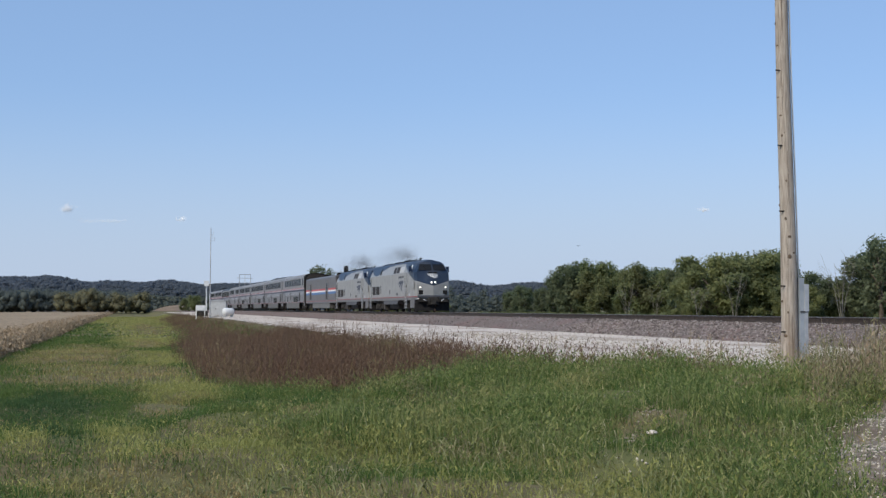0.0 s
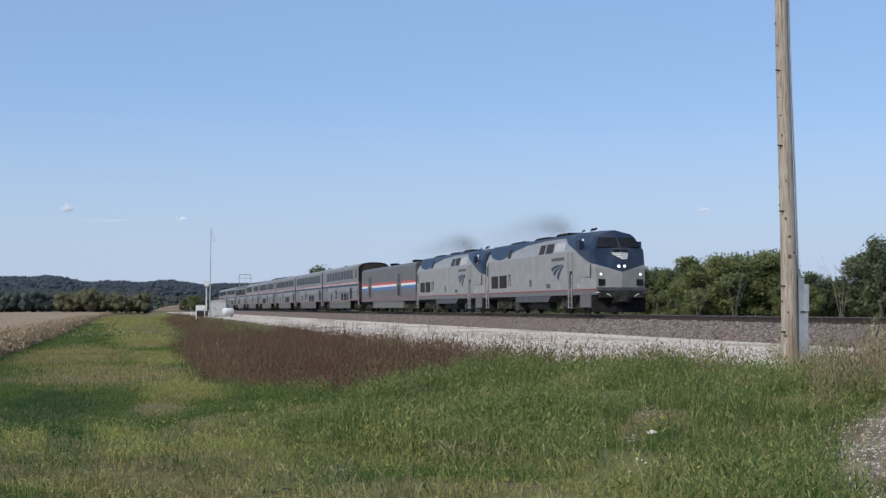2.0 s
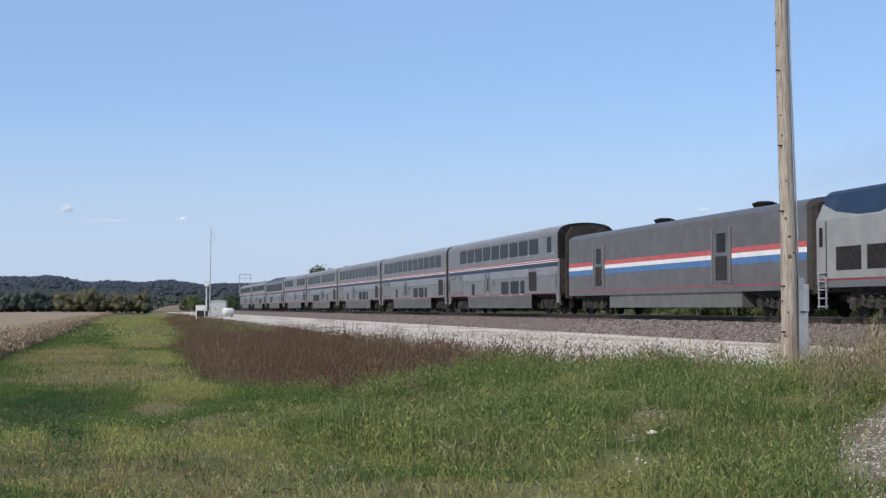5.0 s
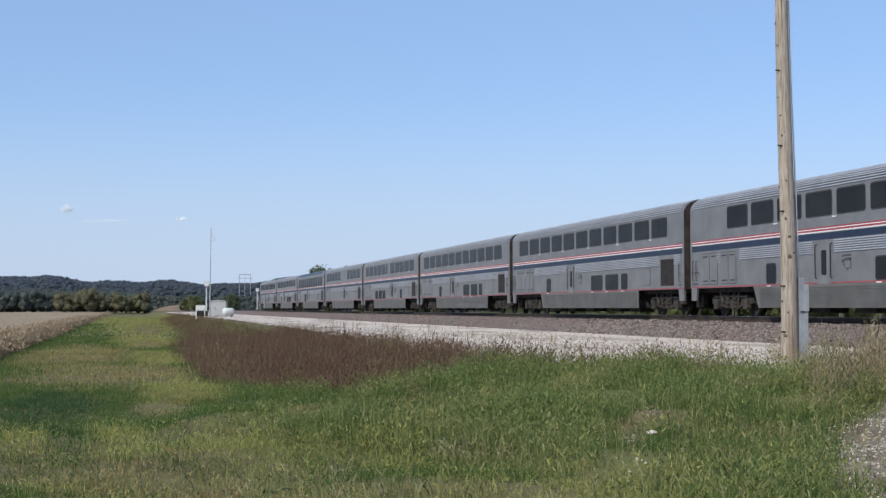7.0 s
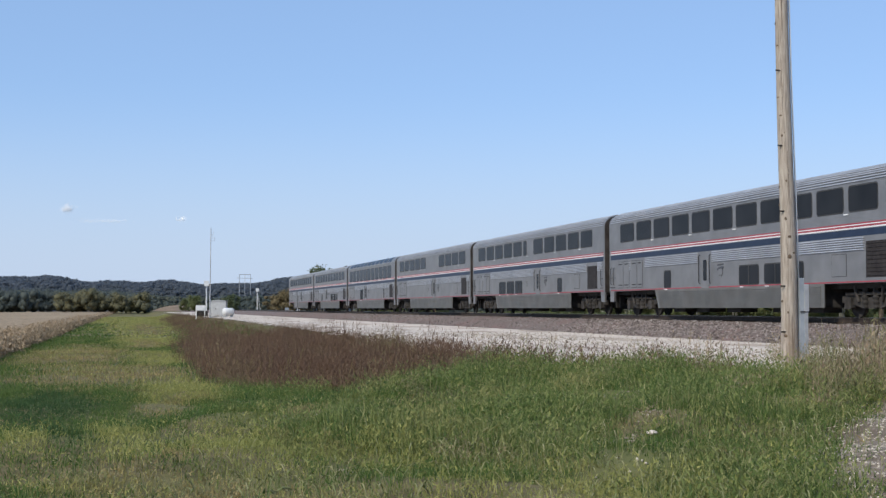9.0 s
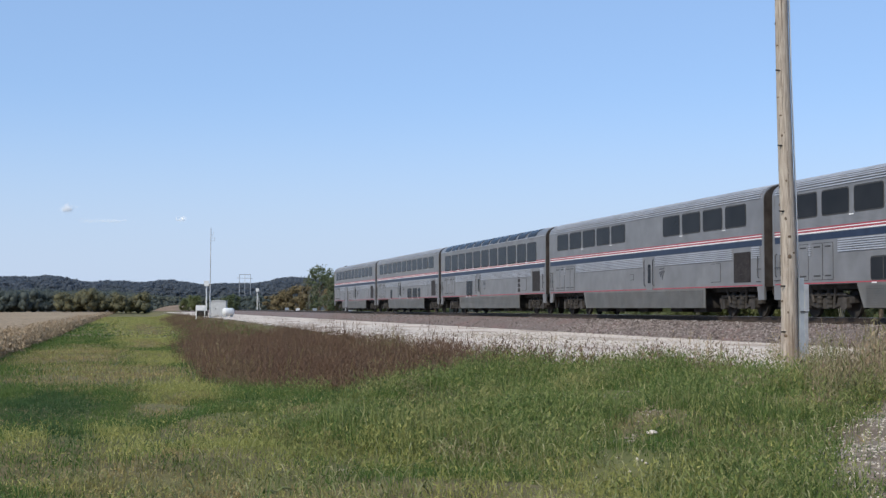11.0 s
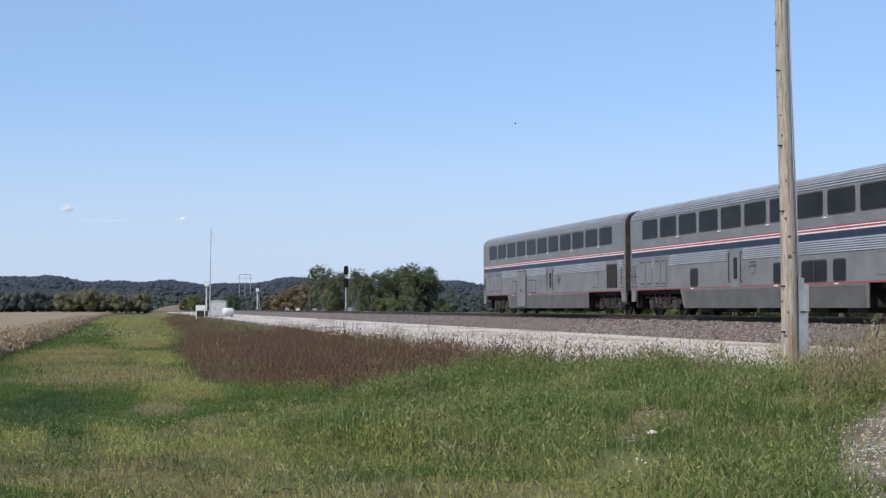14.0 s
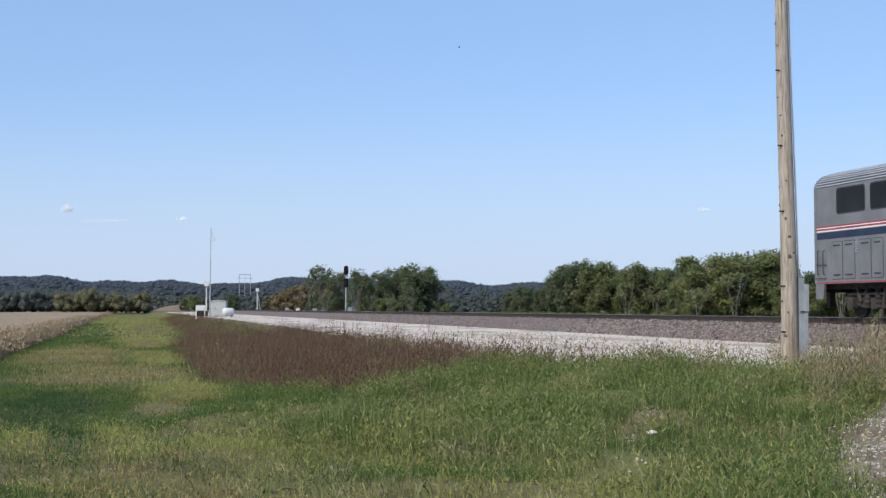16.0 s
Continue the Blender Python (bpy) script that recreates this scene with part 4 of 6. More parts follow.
def truck(parent, x, wheelbase=2.59, radius=0.457, axles=2):
    """A bogie: side frames, bolster, springs and wheels."""
    bm = bmesh.new()
    half = wheelbase / 2
    for s in (-1, 1):
        y = s * 1.02
        plate(bm, [(x - half - 0.5, 0.50), (x - half + 0.25, 0.42), (x - 0.45, 0.30), (x + 0.45, 0.30), (x + half - 0.25, 0.42), (x + half + 0.5, 0.50), (x + half + 0.5, 0.72), (x + half - 0.35, 0.80), (x + 0.5, 0.68), (x - 0.5, 0.68), (x - half + 0.35, 0.80), (x - half - 0.5, 0.72)], y - 0.09, y + 0.09)
    box(bm, x - 0.3, x + 0.3, -1.0, 1.0, 0.42, 0.75)
    frame_ob = part("truck", bm, M_truck, parent)
    for s in (-1, 1):
        for dx in (-0.32, 0.32):
            bm = bmesh.new()
            tube(bm, [(x + dx, s * 1.13, z) for z in np.linspace(0.34, 0.98, 9)], [0.13, 0.10] * 4 + [0.13], 10)
            part("spring", bm, M_under, frame_ob)
        for dx in (-half, half):
            bm = bmesh.new()
            plate(bm, rounded(x + dx - 0.19, x + dx + 0.19, 0.28, 0.68, 0.08), s * 1.12 - 0.09, s * 1.12 + 0.09)
            part("axle_box", bm, M_truck, frame_ob)
        for dx in (-half * 0.52, half * 0.52):
            bm = bmesh.new()
            tube(bm, [(x + dx, s * 1.17, 0.52), (x + dx * 1.25, s * 1.2, 1.02)], [0.055, 0.075], 8)
            part("damper", bm, M_truck, frame_ob)
        bm = bmesh.new()
        box(bm, x - half - 0.15, x + half + 0.15, s * 1.16 - 0.03, s * 1.16 + 0.03, 0.74, 0.82)
        part("equaliser", bm, M_truck, frame_ob)
    for k in range(axles):
        wx = x - half + wheelbase * k / max(1, axles - 1)
        bm = bmesh.new()
        for s in (-1, 1):
            bmesh.ops.create_cone(bm, cap_ends=True, segments=20, radius1=radius, radius2=radius, depth=0.13, matrix=Matrix.Translation((wx, s * 0.755, radius)) @ Matrix.Rotation(radians(90), 4, 'X'))
        tube(bm, [(wx, -0.75, radius), (wx, 0.75, radius)], [0.08, 0.08], 8)
        part("wheelset", bm, M_under, frame_ob)


def window(parent, x0, x1, z0, z1, y=-1.55, r=0.09, glass=None):
    bm = bmesh.new()
    plate(bm, rounded(x0 - 0.045, x1 + 0.045, z0 - 0.045, z1 + 0.045, r + 0.03), y - 0.006, y + 0.02)
    w = part("window", bm, M_gasket, parent)
    bm = bmesh.new()
    plate(bm, rounded(x0, x1, z0, z1, r), y - 0.011, y - 0.002)
    part("pane", bm, glass or M_glass, w)
    return w


def louvre(parent, x0, x1, z0, z1, y=-1.55, n=9):
    bm = bmesh.new()
    box(bm, x0, x1, y - 0.006, y + 0.02, z0, z1)
    for k in range(n):
        z = z0 + (z1 - z0) * (k + 0.5) / n
        box(bm, x0 + 0.05, x1 - 0.05, y - 0.028, y - 0.004, z - 0.012, z + 0.022)
    return part("louvre", bm, M_louvre, parent, "dark ventilation louvre")


def car_door(parent, x0, x1, z0=0.42, z1=2.5, y=-1.55):
    bm = bmesh.new()
    plate(bm, rounded(x0, x1, z0, z1, 0.05), y - 0.012, y + 0.02)
    d = part("door", bm, M_steel, parent, "stainless steel entrance door with tall window")
    bm = bmesh.new()
    plate(bm, rounded(x0 + 0.2, x1 - 0.2, 1.42, 2.25, 0.06), y - 0.02, y)
    part("door_window", bm, M_glass, d)
    for x in (x0 - 0.14, x1 + 0.14):
        bm = bmesh.new()
        tube(bm, [(x, y - 0.005, 1.3), (x, y - 0.06, 1.36), (x, y - 0.06, 2.4), (x, y - 0.005, 2.46)], [0.017] * 4, 6)
        part("handrail", bm, M_black, d)


SIDE_Z = 4.33
ROOF = [(1.55, SIDE_Z), (1.52, 4.45), (1.43, 4.60), (1.25, 4.74), (0.95, 4.84), (0.5, 4.905), (0.0, 4.93)]


def superliner(name, label, upper, lower, door_x, grille, lounge=False, front_cap=False, fluted=True, hold=None):
    car = thing(name, label, "passenger car", "passenger cars of the train")
    x0, x1 = 0.36, LENGTH - 0.36
    bm = bmesh.new()
    right = ROOF
    outline = [(-1.55, 1.12), (1.55, 1.12)] + right + [(-y, z) for y, z in reversed(right[:-1])]
    prism(bm, outline, x0, x1)
    body = part("body", bm, M_steel, car)
    for dx in (x0 - 0.02, x1 - 0.14):
        bm = bmesh.new()
        prism(bm, [(y * 1.004, z + (0.006 if z > 2 else 0)) for y, z in outline], dx, dx + 0.16)
        part("end_rim", bm, M_steel, body)
    # skirt with slanted ends between the trucks
    bm = bmesh.new()
    for s in (-1, 1):
        plate(bm, [(6.35, 0.33), (20.5, 0.33), (20.5, 1.13), (5.95, 1.13)], s * 1.545 - 0.02, s * 1.545 + 0.02)
    skirt = part("skirt", bm, M_steel_low, car, "dusty stainless lower skirt")
    bm = bmesh.new()
    box(bm, 6.7, 20.2, -1.5, 1.5, 0.34, 1.12)
    part("underfloor_case", bm, M_under, skirt)
    if fluted:
        bm = bmesh.new()
        for k in range(9):
            z = 0.40 + k * 0.077
            box(bm, 6.5, 20.3, -1.592, -1.56, z, z + 0.035)
        part("skirt_ribs", bm, M_steel_low, skirt)
    for s in (-1, 1):
        for a, b in ((x0 + 0.02, 0.95), (24.96, x1 - 0.02)):
            bm = bmesh.new()
            plate(bm, [(a, 0.62), (b - 0.1, 0.62), (b, 1.13), (a, 1.13)] if a < 5 else [(a + 0.1, 0.62), (b, 0.62), (b, 1.13), (a, 1.13)], s * 1.5 - 0.04, s * 1.5 + 0.04)
            part("end_skirt", bm, M_steel, car)
    # ribs on the roof shoulder and along the lower deck
    bm = bmesh.new()
    for (y, z) in ((1.553, 4.36), (1.535, 4.45), (1.485, 4.54), (1.41, 4.62), (1.31, 4.70), (1.17, 4.77), (1.0, 4.83), (0.8, 4.87)):
        if lounge and z < 4.8 and z > 4.4:
            continue
        box(bm, x0 + 0.2, x1 - 0.2, -y - 0.028, -y + 0.03, z - 0.014, z + 0.02)
    part("roof_ribs", bm, M_roof, body)
    if fluted:
        bm = bmesh.new()
        for k in range(6):
            z = 2.16 + k * 0.075
            cuts = [x0 + 4.5] + sorted([door_x - 0.35, door_x + 1.05] + [grille[0] - 0.1, grille[1] + 0.1]) + [x1 - 0.3]
            for a, b in zip(cuts[::2], cuts[1::2]):
                box(bm, a, b, -1.592, -1.548, z, z + 0.036)
        part("side_ribs", bm, M_roof, body)
    # painted stripes
    for za, zb, mat, lab in ((2.60, 2.82, M_navy, "navy blue stripe"), (2.845, 2.885, M_white, "white stripe"), (2.89, 2.945, M_red, "red stripe"), (2.95, 2.98, M_white, "white stripe"), (2.985, 3.03, M_red, "red stripe"), (1.135, 1.175, M_red, "thin red stripe")):
        bm = bmesh.new()
        box(bm, x0, x1, -1.556, -1.54, za, zb)
        part("stripe", bm, mat, body, lab)
    for (a, b, za, zb) in upper:
        window(body, a, b, za, zb)
    for (a, b, za, zb) in lower:
        window(body, a, b, za, zb, glass=M_steel if hold else None)
        bm = bmesh.new()
        box(bm, a + 0.05, a + 0.32, -1.578, -1.545, za - 0.12, za - 0.08)
        part("drip_lip", bm, M_white, body)
        if b - a > 1.2:
            bm = bmesh.new()
            box(bm, (a + b) / 2 - 0.025, (a + b) / 2 + 0.025, -1.568, -1.55, za, zb)
            part("window_bar", bm, M_gasket, body)
    if hold:
        bm = bmesh.new()
        plate(bm, rounded(hold[0] - 0.05, hold[1] + 0.05, 0.37, 2.52, 0.08), -1.605, -1.54)
        frame_ob = part("door_frame", bm, M_gasket, body)
        bm = bmesh.new()
        plate(bm, rounded(hold[0], hold[1], 0.42, 2.47, 0.06), -1.615, -1.54)
        part("baggage_door", bm, M_steel, frame_ob, "smooth steel baggage door")
        bm = bmesh.new()
        box(bm, (hold[0] + hold[1]) / 2 - 0.06, (hold[0] + hold[1]) / 2 + 0.06, -1.64, -1.61, 1.3, 1.42)
        part("handle", bm, M_black, frame_ob)
    for (a, b, za, zb) in upper[1::2]:
        bm = bmesh.new()
        box(bm, b + 0.06, b + 0.30, -1.575, -1.545, za - 0.11, za - 0.07)
        part("drip_lip", bm, M_white, body)
    car_door(body, door_x, door_x + 0.72)
    louvre(body, *grille)
    # access panels
    for a, b, za, zb in ((1.45, 2.12, 1.27, 2.48), (2.2, 2.87, 1.27, 2.48), (3.15, 3.82, 1.27, 2.48), (3.9, 4.5, 1.27, 2.48), (21.0, 21.9, 1.35, 2.05), (12.4, 12.75, 1.62, 1.85)):
        if not any(a < q and b > p for p, q in [(grille[0], grille[1])] + [(w[0], w[1]) for w in lower] + [(door_x - .2, door_x + .9)]):
            bm = bmesh.new()
            plate(bm, rounded(a - 0.018, b + 0.018, za - 0.018, zb + 0.018, 0.04), -1.554, -1.54)
            seam = part("panel_seam", bm, M_gasket, body)
            bm = bmesh.new()
            plate(bm, rounded(a, b, za, zb, 0.03), -1.562, -1.54)
            part("access_panel", bm, M_steel, seam)
            if zb > 2.4:
                for z in (1.37, 2.34):
                    bm = bmesh.new()
                    box(bm, a + 0.12, b - 0.12, -1.57, -1.56, z, z + 0.05)
                    part("vent_slot", bm, M_gasket, seam)
    bm = bmesh.new()
    for k in range(5):
        box(bm, 2.93, 3.1, -1.585, -1.548, 2.1 + k * 0.075, 2.136 + k * 0.075)
    part("end_ribs", bm, M_roof, body)
    # grab irons at both corners
    for x in (0.62, 0.98, LENGTH - 0.75):
        bm = bmesh.new()
        tube(bm, [(x, -1.55, 1.42), (x, -1.61, 1.46), (x, -1.61, 2.2), (x, -1.55, 2.24)], [0.016] * 4, 6)
        for z in (1.3, 1.75):
            tube(bm, [(x - 0.13, -1.56, z), (x - 0.13, -1.6, z), (x + 0.13, -1.6, z), (x + 0.13, -1.56, z)], [0.014] * 4, 5)
        part("grab_iron", bm, M_gasket, body)
    if lounge:
        for k in range(4):
            bm = bmesh.new()
            plate(bm, rounded(20.2, 20.62, 1.28 + k * 0.28, 1.5 + k * 0.28, 0.03), -1.565, -1.54)
            part("vent_square", bm, M_louvre, body)
    # emblem of three curved bars below a short line
    emblem(body, door_x + 1.55, 1.72, 0.5, -1.556, M_number)
    # dark end walls and vestibule bellows
    for xa in (x0 - 0.035, x1 + 0.02):
        bm = bmesh.new()
        prism(bm, [(y * 0.99, z - 0.02) for y, z in outline], xa, xa + 0.015)
        part("end_wall", bm, M_sooty, car, "soot-dark end wall")
    for xa, xb in ((0.0, x0 + 0.01), (x1 - 0.01, LENGTH)):
        bm = bmesh.new()
        prism(bm, [(-1.22, 0.85), (1.22, 0.85), (1.22, 4.2), (0.9, 4.72), (0, 4.82), (-0.9, 4.72), (-1.22, 4.2)], xa, xb)
        part("diaphragm", bm, M_sooty, car, "sooty rubber diaphragm")
    bm = bmesh.new()
    for x in (0.25, LENGTH - 0.25):
        box(bm, x - 0.3, x + 0.3, -0.2, 0.2, 0.6, 0.95)
        box(bm, x - 0.1, x + 0.1, -1.0, -0.8, 0.35, 1.0)
    box(bm, 0.4, 25.5, -1.2, 1.2, 0.95, 1.13)
    part("underframe", bm, M_under, car)
    for x in (7.2, 9.6, 12.4, 16.2, 18.6):
        bm = bmesh.new()
        box(bm, x, x + 1.2, -1.2, -0.5, 0.16, 0.36)
        part("underfloor_box", bm, M_under, car)
    for x in (3.25, LENGTH - 3.25):
        truck(car, x)
    if lounge:
        for (a, b, za, zb) in upper:
            bm = bmesh.new()
            ring = [(1.553, 4.36), (1.53, 4.47), (1.44, 4.62), (1.26, 4.76), (0.95, 4.86)]
            va = [bm.verts.new((a + 0.06, -y - 0.006, z + 0.006)) for y, z in ring]
            vb = [bm.verts.new((b - 0.06, -y - 0.006, z + 0.006)) for y, z in ring]
            for i in range(len(ring) - 1):
                bm.faces.new((va[i], vb[i], vb[i + 1], va[i + 1]))
            part("roof_window", bm, M_glass, body, "dark curved roof window", True)
    if front_cap:
        bm = bmesh.new()
        prism(bm, [(y * 1.006, z + 0.012) for y, z in [(-1.55, 3.0), (1.55, 3.0)] + right + [(-y, z) for y, z in reversed(right[:-1])]], x1 - 0.25, x1 + 0.05)
        part("end_cap", bm, M_black, body, "sooty black end wall above the lower baggage car")
    return car


def emblem(parent, x, z, size, y, mat, tall=None, bar=True):
    """Three tapered curved bars that fan out to one side, below a plain short bar."""
    tall = tall or size
    if not bar:
        bm = bmesh.new()
        plate(bm, [(x - 0.1, z - 0.34 * tall), (x + 0.02, z - 0.34 * tall), (x + 0.02, z - 0.31 * tall), (x - 0.1, z - 0.31 * tall)], y - 0.002, y + 0.01)
        mark = part("emblem", bm, mat, parent)
    else:
        mark = None
    bm = bmesh.new()
    plate(bm, [(x - 0.1 * size, z + 0.52 * size), (x + 1.0 * size, z + 0.56 * size), (x + 1.0 * size, z + 0.68 * size), (x - 0.1 * size, z + 0.64 * size)], y - 0.004, y + 0.01)
    if bar:
        mark = part("emblem", bm, mat, parent)
    else:
        bm.free()
    for (sx, sz), (cx, cz), (ex, ez), w in (((-0.12, 0.22), (0.25, 0.44), (1.0, 0.44), 0.17), ((0.08, -0.02), (0.35, 0.30), (1.02, 0.40), 0.18), ((0.46, -0.26), (0.52, 0.1), (1.04, 0.36), 0.22)):
        bm = bmesh.new()
        top, bot = [], []
        for k in range(7):
            t = k / 6
            px = (1 - t) ** 2 * sx + 2 * t * (1 - t) * cx + t * t * ex
            pz = (1 - t) ** 2 * sz + 2 * t * (1 - t) * cz + t * t * ez
            ww = w * (1.0 - 0.85 * t)
            top.append((x + (px - 0.2 * ww) * size, z + (pz + 0.4 * ww) * tall))
            bot.append((x + (px + 0.6 * ww) * size, z + (pz - 0.6 * ww) * tall))
        plate(bm, bot + top[::-1], y - 0.004, y + 0.01)
        part("emblem_bar", bm, mat, mark)


def row(first, pitch, width, n, z0=3.42, z1=4.20):
    return [(first + pitch * k, first + pitch * k + width, z0, z1) for k in range(n)]


FULL = row(1.82, 2.03, 1.66, 11)
LOW = [(7.0, 7.68, 1.22, 1.9), (14.22, 15.78, 1.22, 1.9), (16.26, 17.9, 1.22, 1.9), (18.36, 19.1, 1.22, 1.9)]
GRILLE = (23.08, 24.5, 1.28, 2.42)


def baggage_car():
    car = thing("baggage_car", "grey steel baggage car with red, white and blue stripes", "baggage car", "passenger cars of the train")
    x0, x1 = 0.4, LENGTH - 0.4
    prof = [(1.5, 3.85), (1.42, 3.98), (1.15, 4.1), (0.6, 4.18), (0, 4.2)]
    outline = [(-1.5, 0.95), (1.5, 0.95)] + prof + [(-y, z) for y, z in reversed(prof[:-1])]
    bm = bmesh.new()
    prism(bm, outline, x0, x1)
    body = part("body", bm, M_plum, car)
    for za, zb, mat, lab in ((2.42, 2.62, M_redwide, "wide red stripe"), (2.24, 2.418, M_white, "white stripe"), (1.98, 2.237, M_blue, "wide blue stripe"), (1.16, 1.2, M_red, "thin red stripe")):
        bm = bmesh.new()
        box(bm, x0, x1, -1.506, -1.49, za, zb)
        part("stripe", bm, mat, body, lab)
    for a, b in ((4.1, 5.75), (17.9, 19.7)):
        bm = bmesh.new()
        box(bm, a, b, -1.52, -1.48, 1.28, 3.45)
        d = part("door", bm, M_plum, body, "sliding baggage door")
        for x in (a + 0.05, b - 0.15):
            bm = bmesh.new()
            box(bm, x, x + 0.1, -1.55, -1.515, 1.28, 3.45)
            part("door_post", bm, M_steel, d)
        bm = bmesh.new()
        plate(bm, rounded(a + 0.5, b - 0.5, 2.5, 3.25, 0.06), -1.532, -1.51)
        part("pane", bm, M_glass, d)
        bm = bmesh.new()
        plate(bm, rounded(a + 0.4, b - 0.4, 1.4, 2.35, 0.04), -1.53, -1.51)
        part("door_panel", bm, M_louvre, d)
    bm = bmesh.new()
    box(bm, 6.2, 20.4, -1.42, 1.42, 0.35, 0.96)
    part("skirt", bm, M_steel_low, car, "dull grey lower skirt")
    for x in (9.6, 19.5):
        bm = bmesh.new()
        tube(bm, [(x, 0, 4.15), (x, 0, 4.38), (x, 0, 4.46)], [0.35, 0.5, 0.3], 14)
        part("roof_ventilator", bm, M_black, car)
    bm = bmesh.new()
    for k in range(18):
        z = 2.72 + (k % 9) * 0.12
        if k < 9:
            box(bm, x0 + 0.1, x1 - 0.1, -1.504, -1.49, z, z + 0.012)
    part("side_ribs", bm, M_plum, body)
    for xa, xb in ((0.0, x0 + 0.01), (x1 - 0.01, LENGTH)):
        bm = bmesh.new()
        prism(bm, [(-1.3, 0.8), (1.3, 0.8), (1.3, 3.8), (0.7, 4.1), (-0.7, 4.1), (-1.3, 3.8)], xa, xb)
        part("diaphragm", bm, M_sooty, car, "sooty rubber diaphragm")
    bm = bmesh.new()
    box(bm, 0.4, 25.5, -1.2, 1.2, 0.8, 0.96)
    for x in (0.25, LENGTH - 0.25):
        box(bm, x - 0.3, x + 0.3, -0.2, 0.2, 0.55, 0.9)
    part("underframe", bm, M_under, car)
    for x in (3.2, LENGTH - 3.2):
        truck(car, x)
    return car


LOCO = 21.03


def locomotive(number):
    loco = thing("locomotive", "silver diesel locomotive with blue nose, red line and lit headlights" if number == "75" else "silver diesel locomotive with blue nose and stained flank behind another", "locomotive", "locomotives of the train")
    prof = [(1.5, 1.0), (1.52, 1.25), (1.52, 2.3), (1.52, 3.25), (1.12, 4.12), (0.95, 4.24), (0, 4.36)]
    ring_of = lambda w: [(-y * w, z) for y, z in prof] + [(y * w, z) for y, z in reversed(prof[:-1])]

    def nose(z):
        return 0.0 if z < 2.3 else (z - 2.3) * 0.22 if z < 3.35 else 0.23 + (z - 3.35) * 0.62

    stations = [(0.25, 0.985, 0), (0.4, 1.0, 0), (6, 1, 0), (12, 1, 0), (17.7, 1, 0), (19.0, 0.99, 0.55), (19.95, 0.95, 0.9), (20.28, 0.86, 1.0)]
    bm = bmesh.new()
    rings = []
    for x, w, s in stations:
        ring = []
        for y, z in ring_of(w):
            zz = z - (0.07 * s + 0.10 * s * s * min(1, abs(y) / 0.8) if z > 4.0 else 0)
            ring.append(bm.verts.new((x - s * nose(zz), y, zz)))
        rings.append(ring)
    n = len(rings[0])
    for a, b in zip(rings, rings[1:]):
        for i in range(n):
            j = (i + 1) % n
            bm.faces.new((a[i], a[j], b[j], b[i]))
    bm.faces.new(rings[0])
    tip, m = rings[-1], len(prof)
    crease = lambda z: 0.24 if z < 3.2 else max(0.05, 0.24 - (z - 3.2) * 0.4)
    mid = [bm.verts.new((tip[i].co.x + crease(tip[i].co.z), 0, tip[i].co.z)) for i in range(m - 1)]
    for i in range(m - 2):
        bm.faces.new((tip[i], tip[i + 1], mid[i + 1], mid[i]))
        bm.faces.new((mid[i], mid[i + 1], tip[2 * m - 3 - i], tip[2 * m - 2 - i]))
    bm.faces.new((tip[m - 2], tip[m - 1], mid[m - 2]))
    bm.faces.new((mid[m - 2], tip[m - 1], tip[m]))
    body = part("body", bm, M_livery, loco)
    fx = lambda z, y=1.3: 20.28 - nose(z) + crease(z) * max(0.0, 1 - abs(y) / 1.3)
    # front: windscreen, lamps, number board, grilles
    for ya, yb, ta, tb in ((-1.13, -0.06, -0.99, -0.06), (0.06, 1.13, 0.06, 0.99)):
        bm = bmesh.new()
        v = [bm.verts.new((fx(z, y) + 0.035, y, z)) for y, z in ((ya, 3.40), (yb, 3.40), (tb, 3.90), (ta, 3.90))]
        bm.faces.new(v)
        r = bmesh.ops.extrude_face_region(bm, geom=bm.faces[:])
        bmesh.ops.translate(bm, verts=[q for q in r["geom"] if isinstance(q, bmesh.types.BMVert)], vec=(-0.05, 0, 0))
        part("windscreen", bm, M_glass, body)
    lamps = [(-0.15, 2.42, 0.07), (0.15, 2.42, 0.07), (-1.05, 2.02, 0.06), (1.05, 2.02, 0.06)]
    for y, z, r in lamps:
        bm = bmesh.new()
        tube(bm, [(fx(z, y) - 0.12, y, z), (fx(z, y) + 0.02, y, z)], [r + 0.03, r + 0.03], 16)
        h = part("headlight", bm, M_galv, body)
        bm = bmesh.new()
        tube(bm, [(fx(z, y) - 0.05, y, z), (fx(z, y) + 0.03, y, z)], [r, r * 0.9], 16)
        part("lens", bm, M_lamp if number == "75" else M_cabinet, h, "glowing white lens" if number == "75" else "")
    for s in (-1, 1):
        bm = bmesh.new()
        box(bm, 20.2, fx(1.6, 0.98) + 0.03, s * 0.98 - 0.2, s * 0.98 + 0.2, 1.45, 1.78)
        part("front_grille", bm, M_black, body)
        bm = bmesh.new()
        tube(bm, [(20.25, s * 1.3, 1.12), (20.55, s * 1.12, 1.08), (20.6, s * 0.75, 1.02), (20.58, s * 0.62, 0.9)], [0.024] * 4, 6)
        part("grab_iron", bm, M_white, loco)
    emb = bmesh.new()
    for za, zb, ya, yb in ((3.06, 3.11, -0.42, 0.36), (2.97, 3.03, -0.36, 0.40), (2.88, 2.95, -0.2, 0.36), (2.78, 2.86, -0.02, 0.30)):
        v = [emb.verts.new((fx(z, y) + 0.012, y, z)) for y, z in ((ya, za), (0.0 if ya < 0 < yb else (ya + yb) / 2, za), (yb, za), (yb + 0.05, zb), (0.0 if ya < 0 < yb else (ya + yb) / 2, zb), (ya - 0.06, zb))]
        emb.faces.new((v[0], v[1], v[4], v[5]))
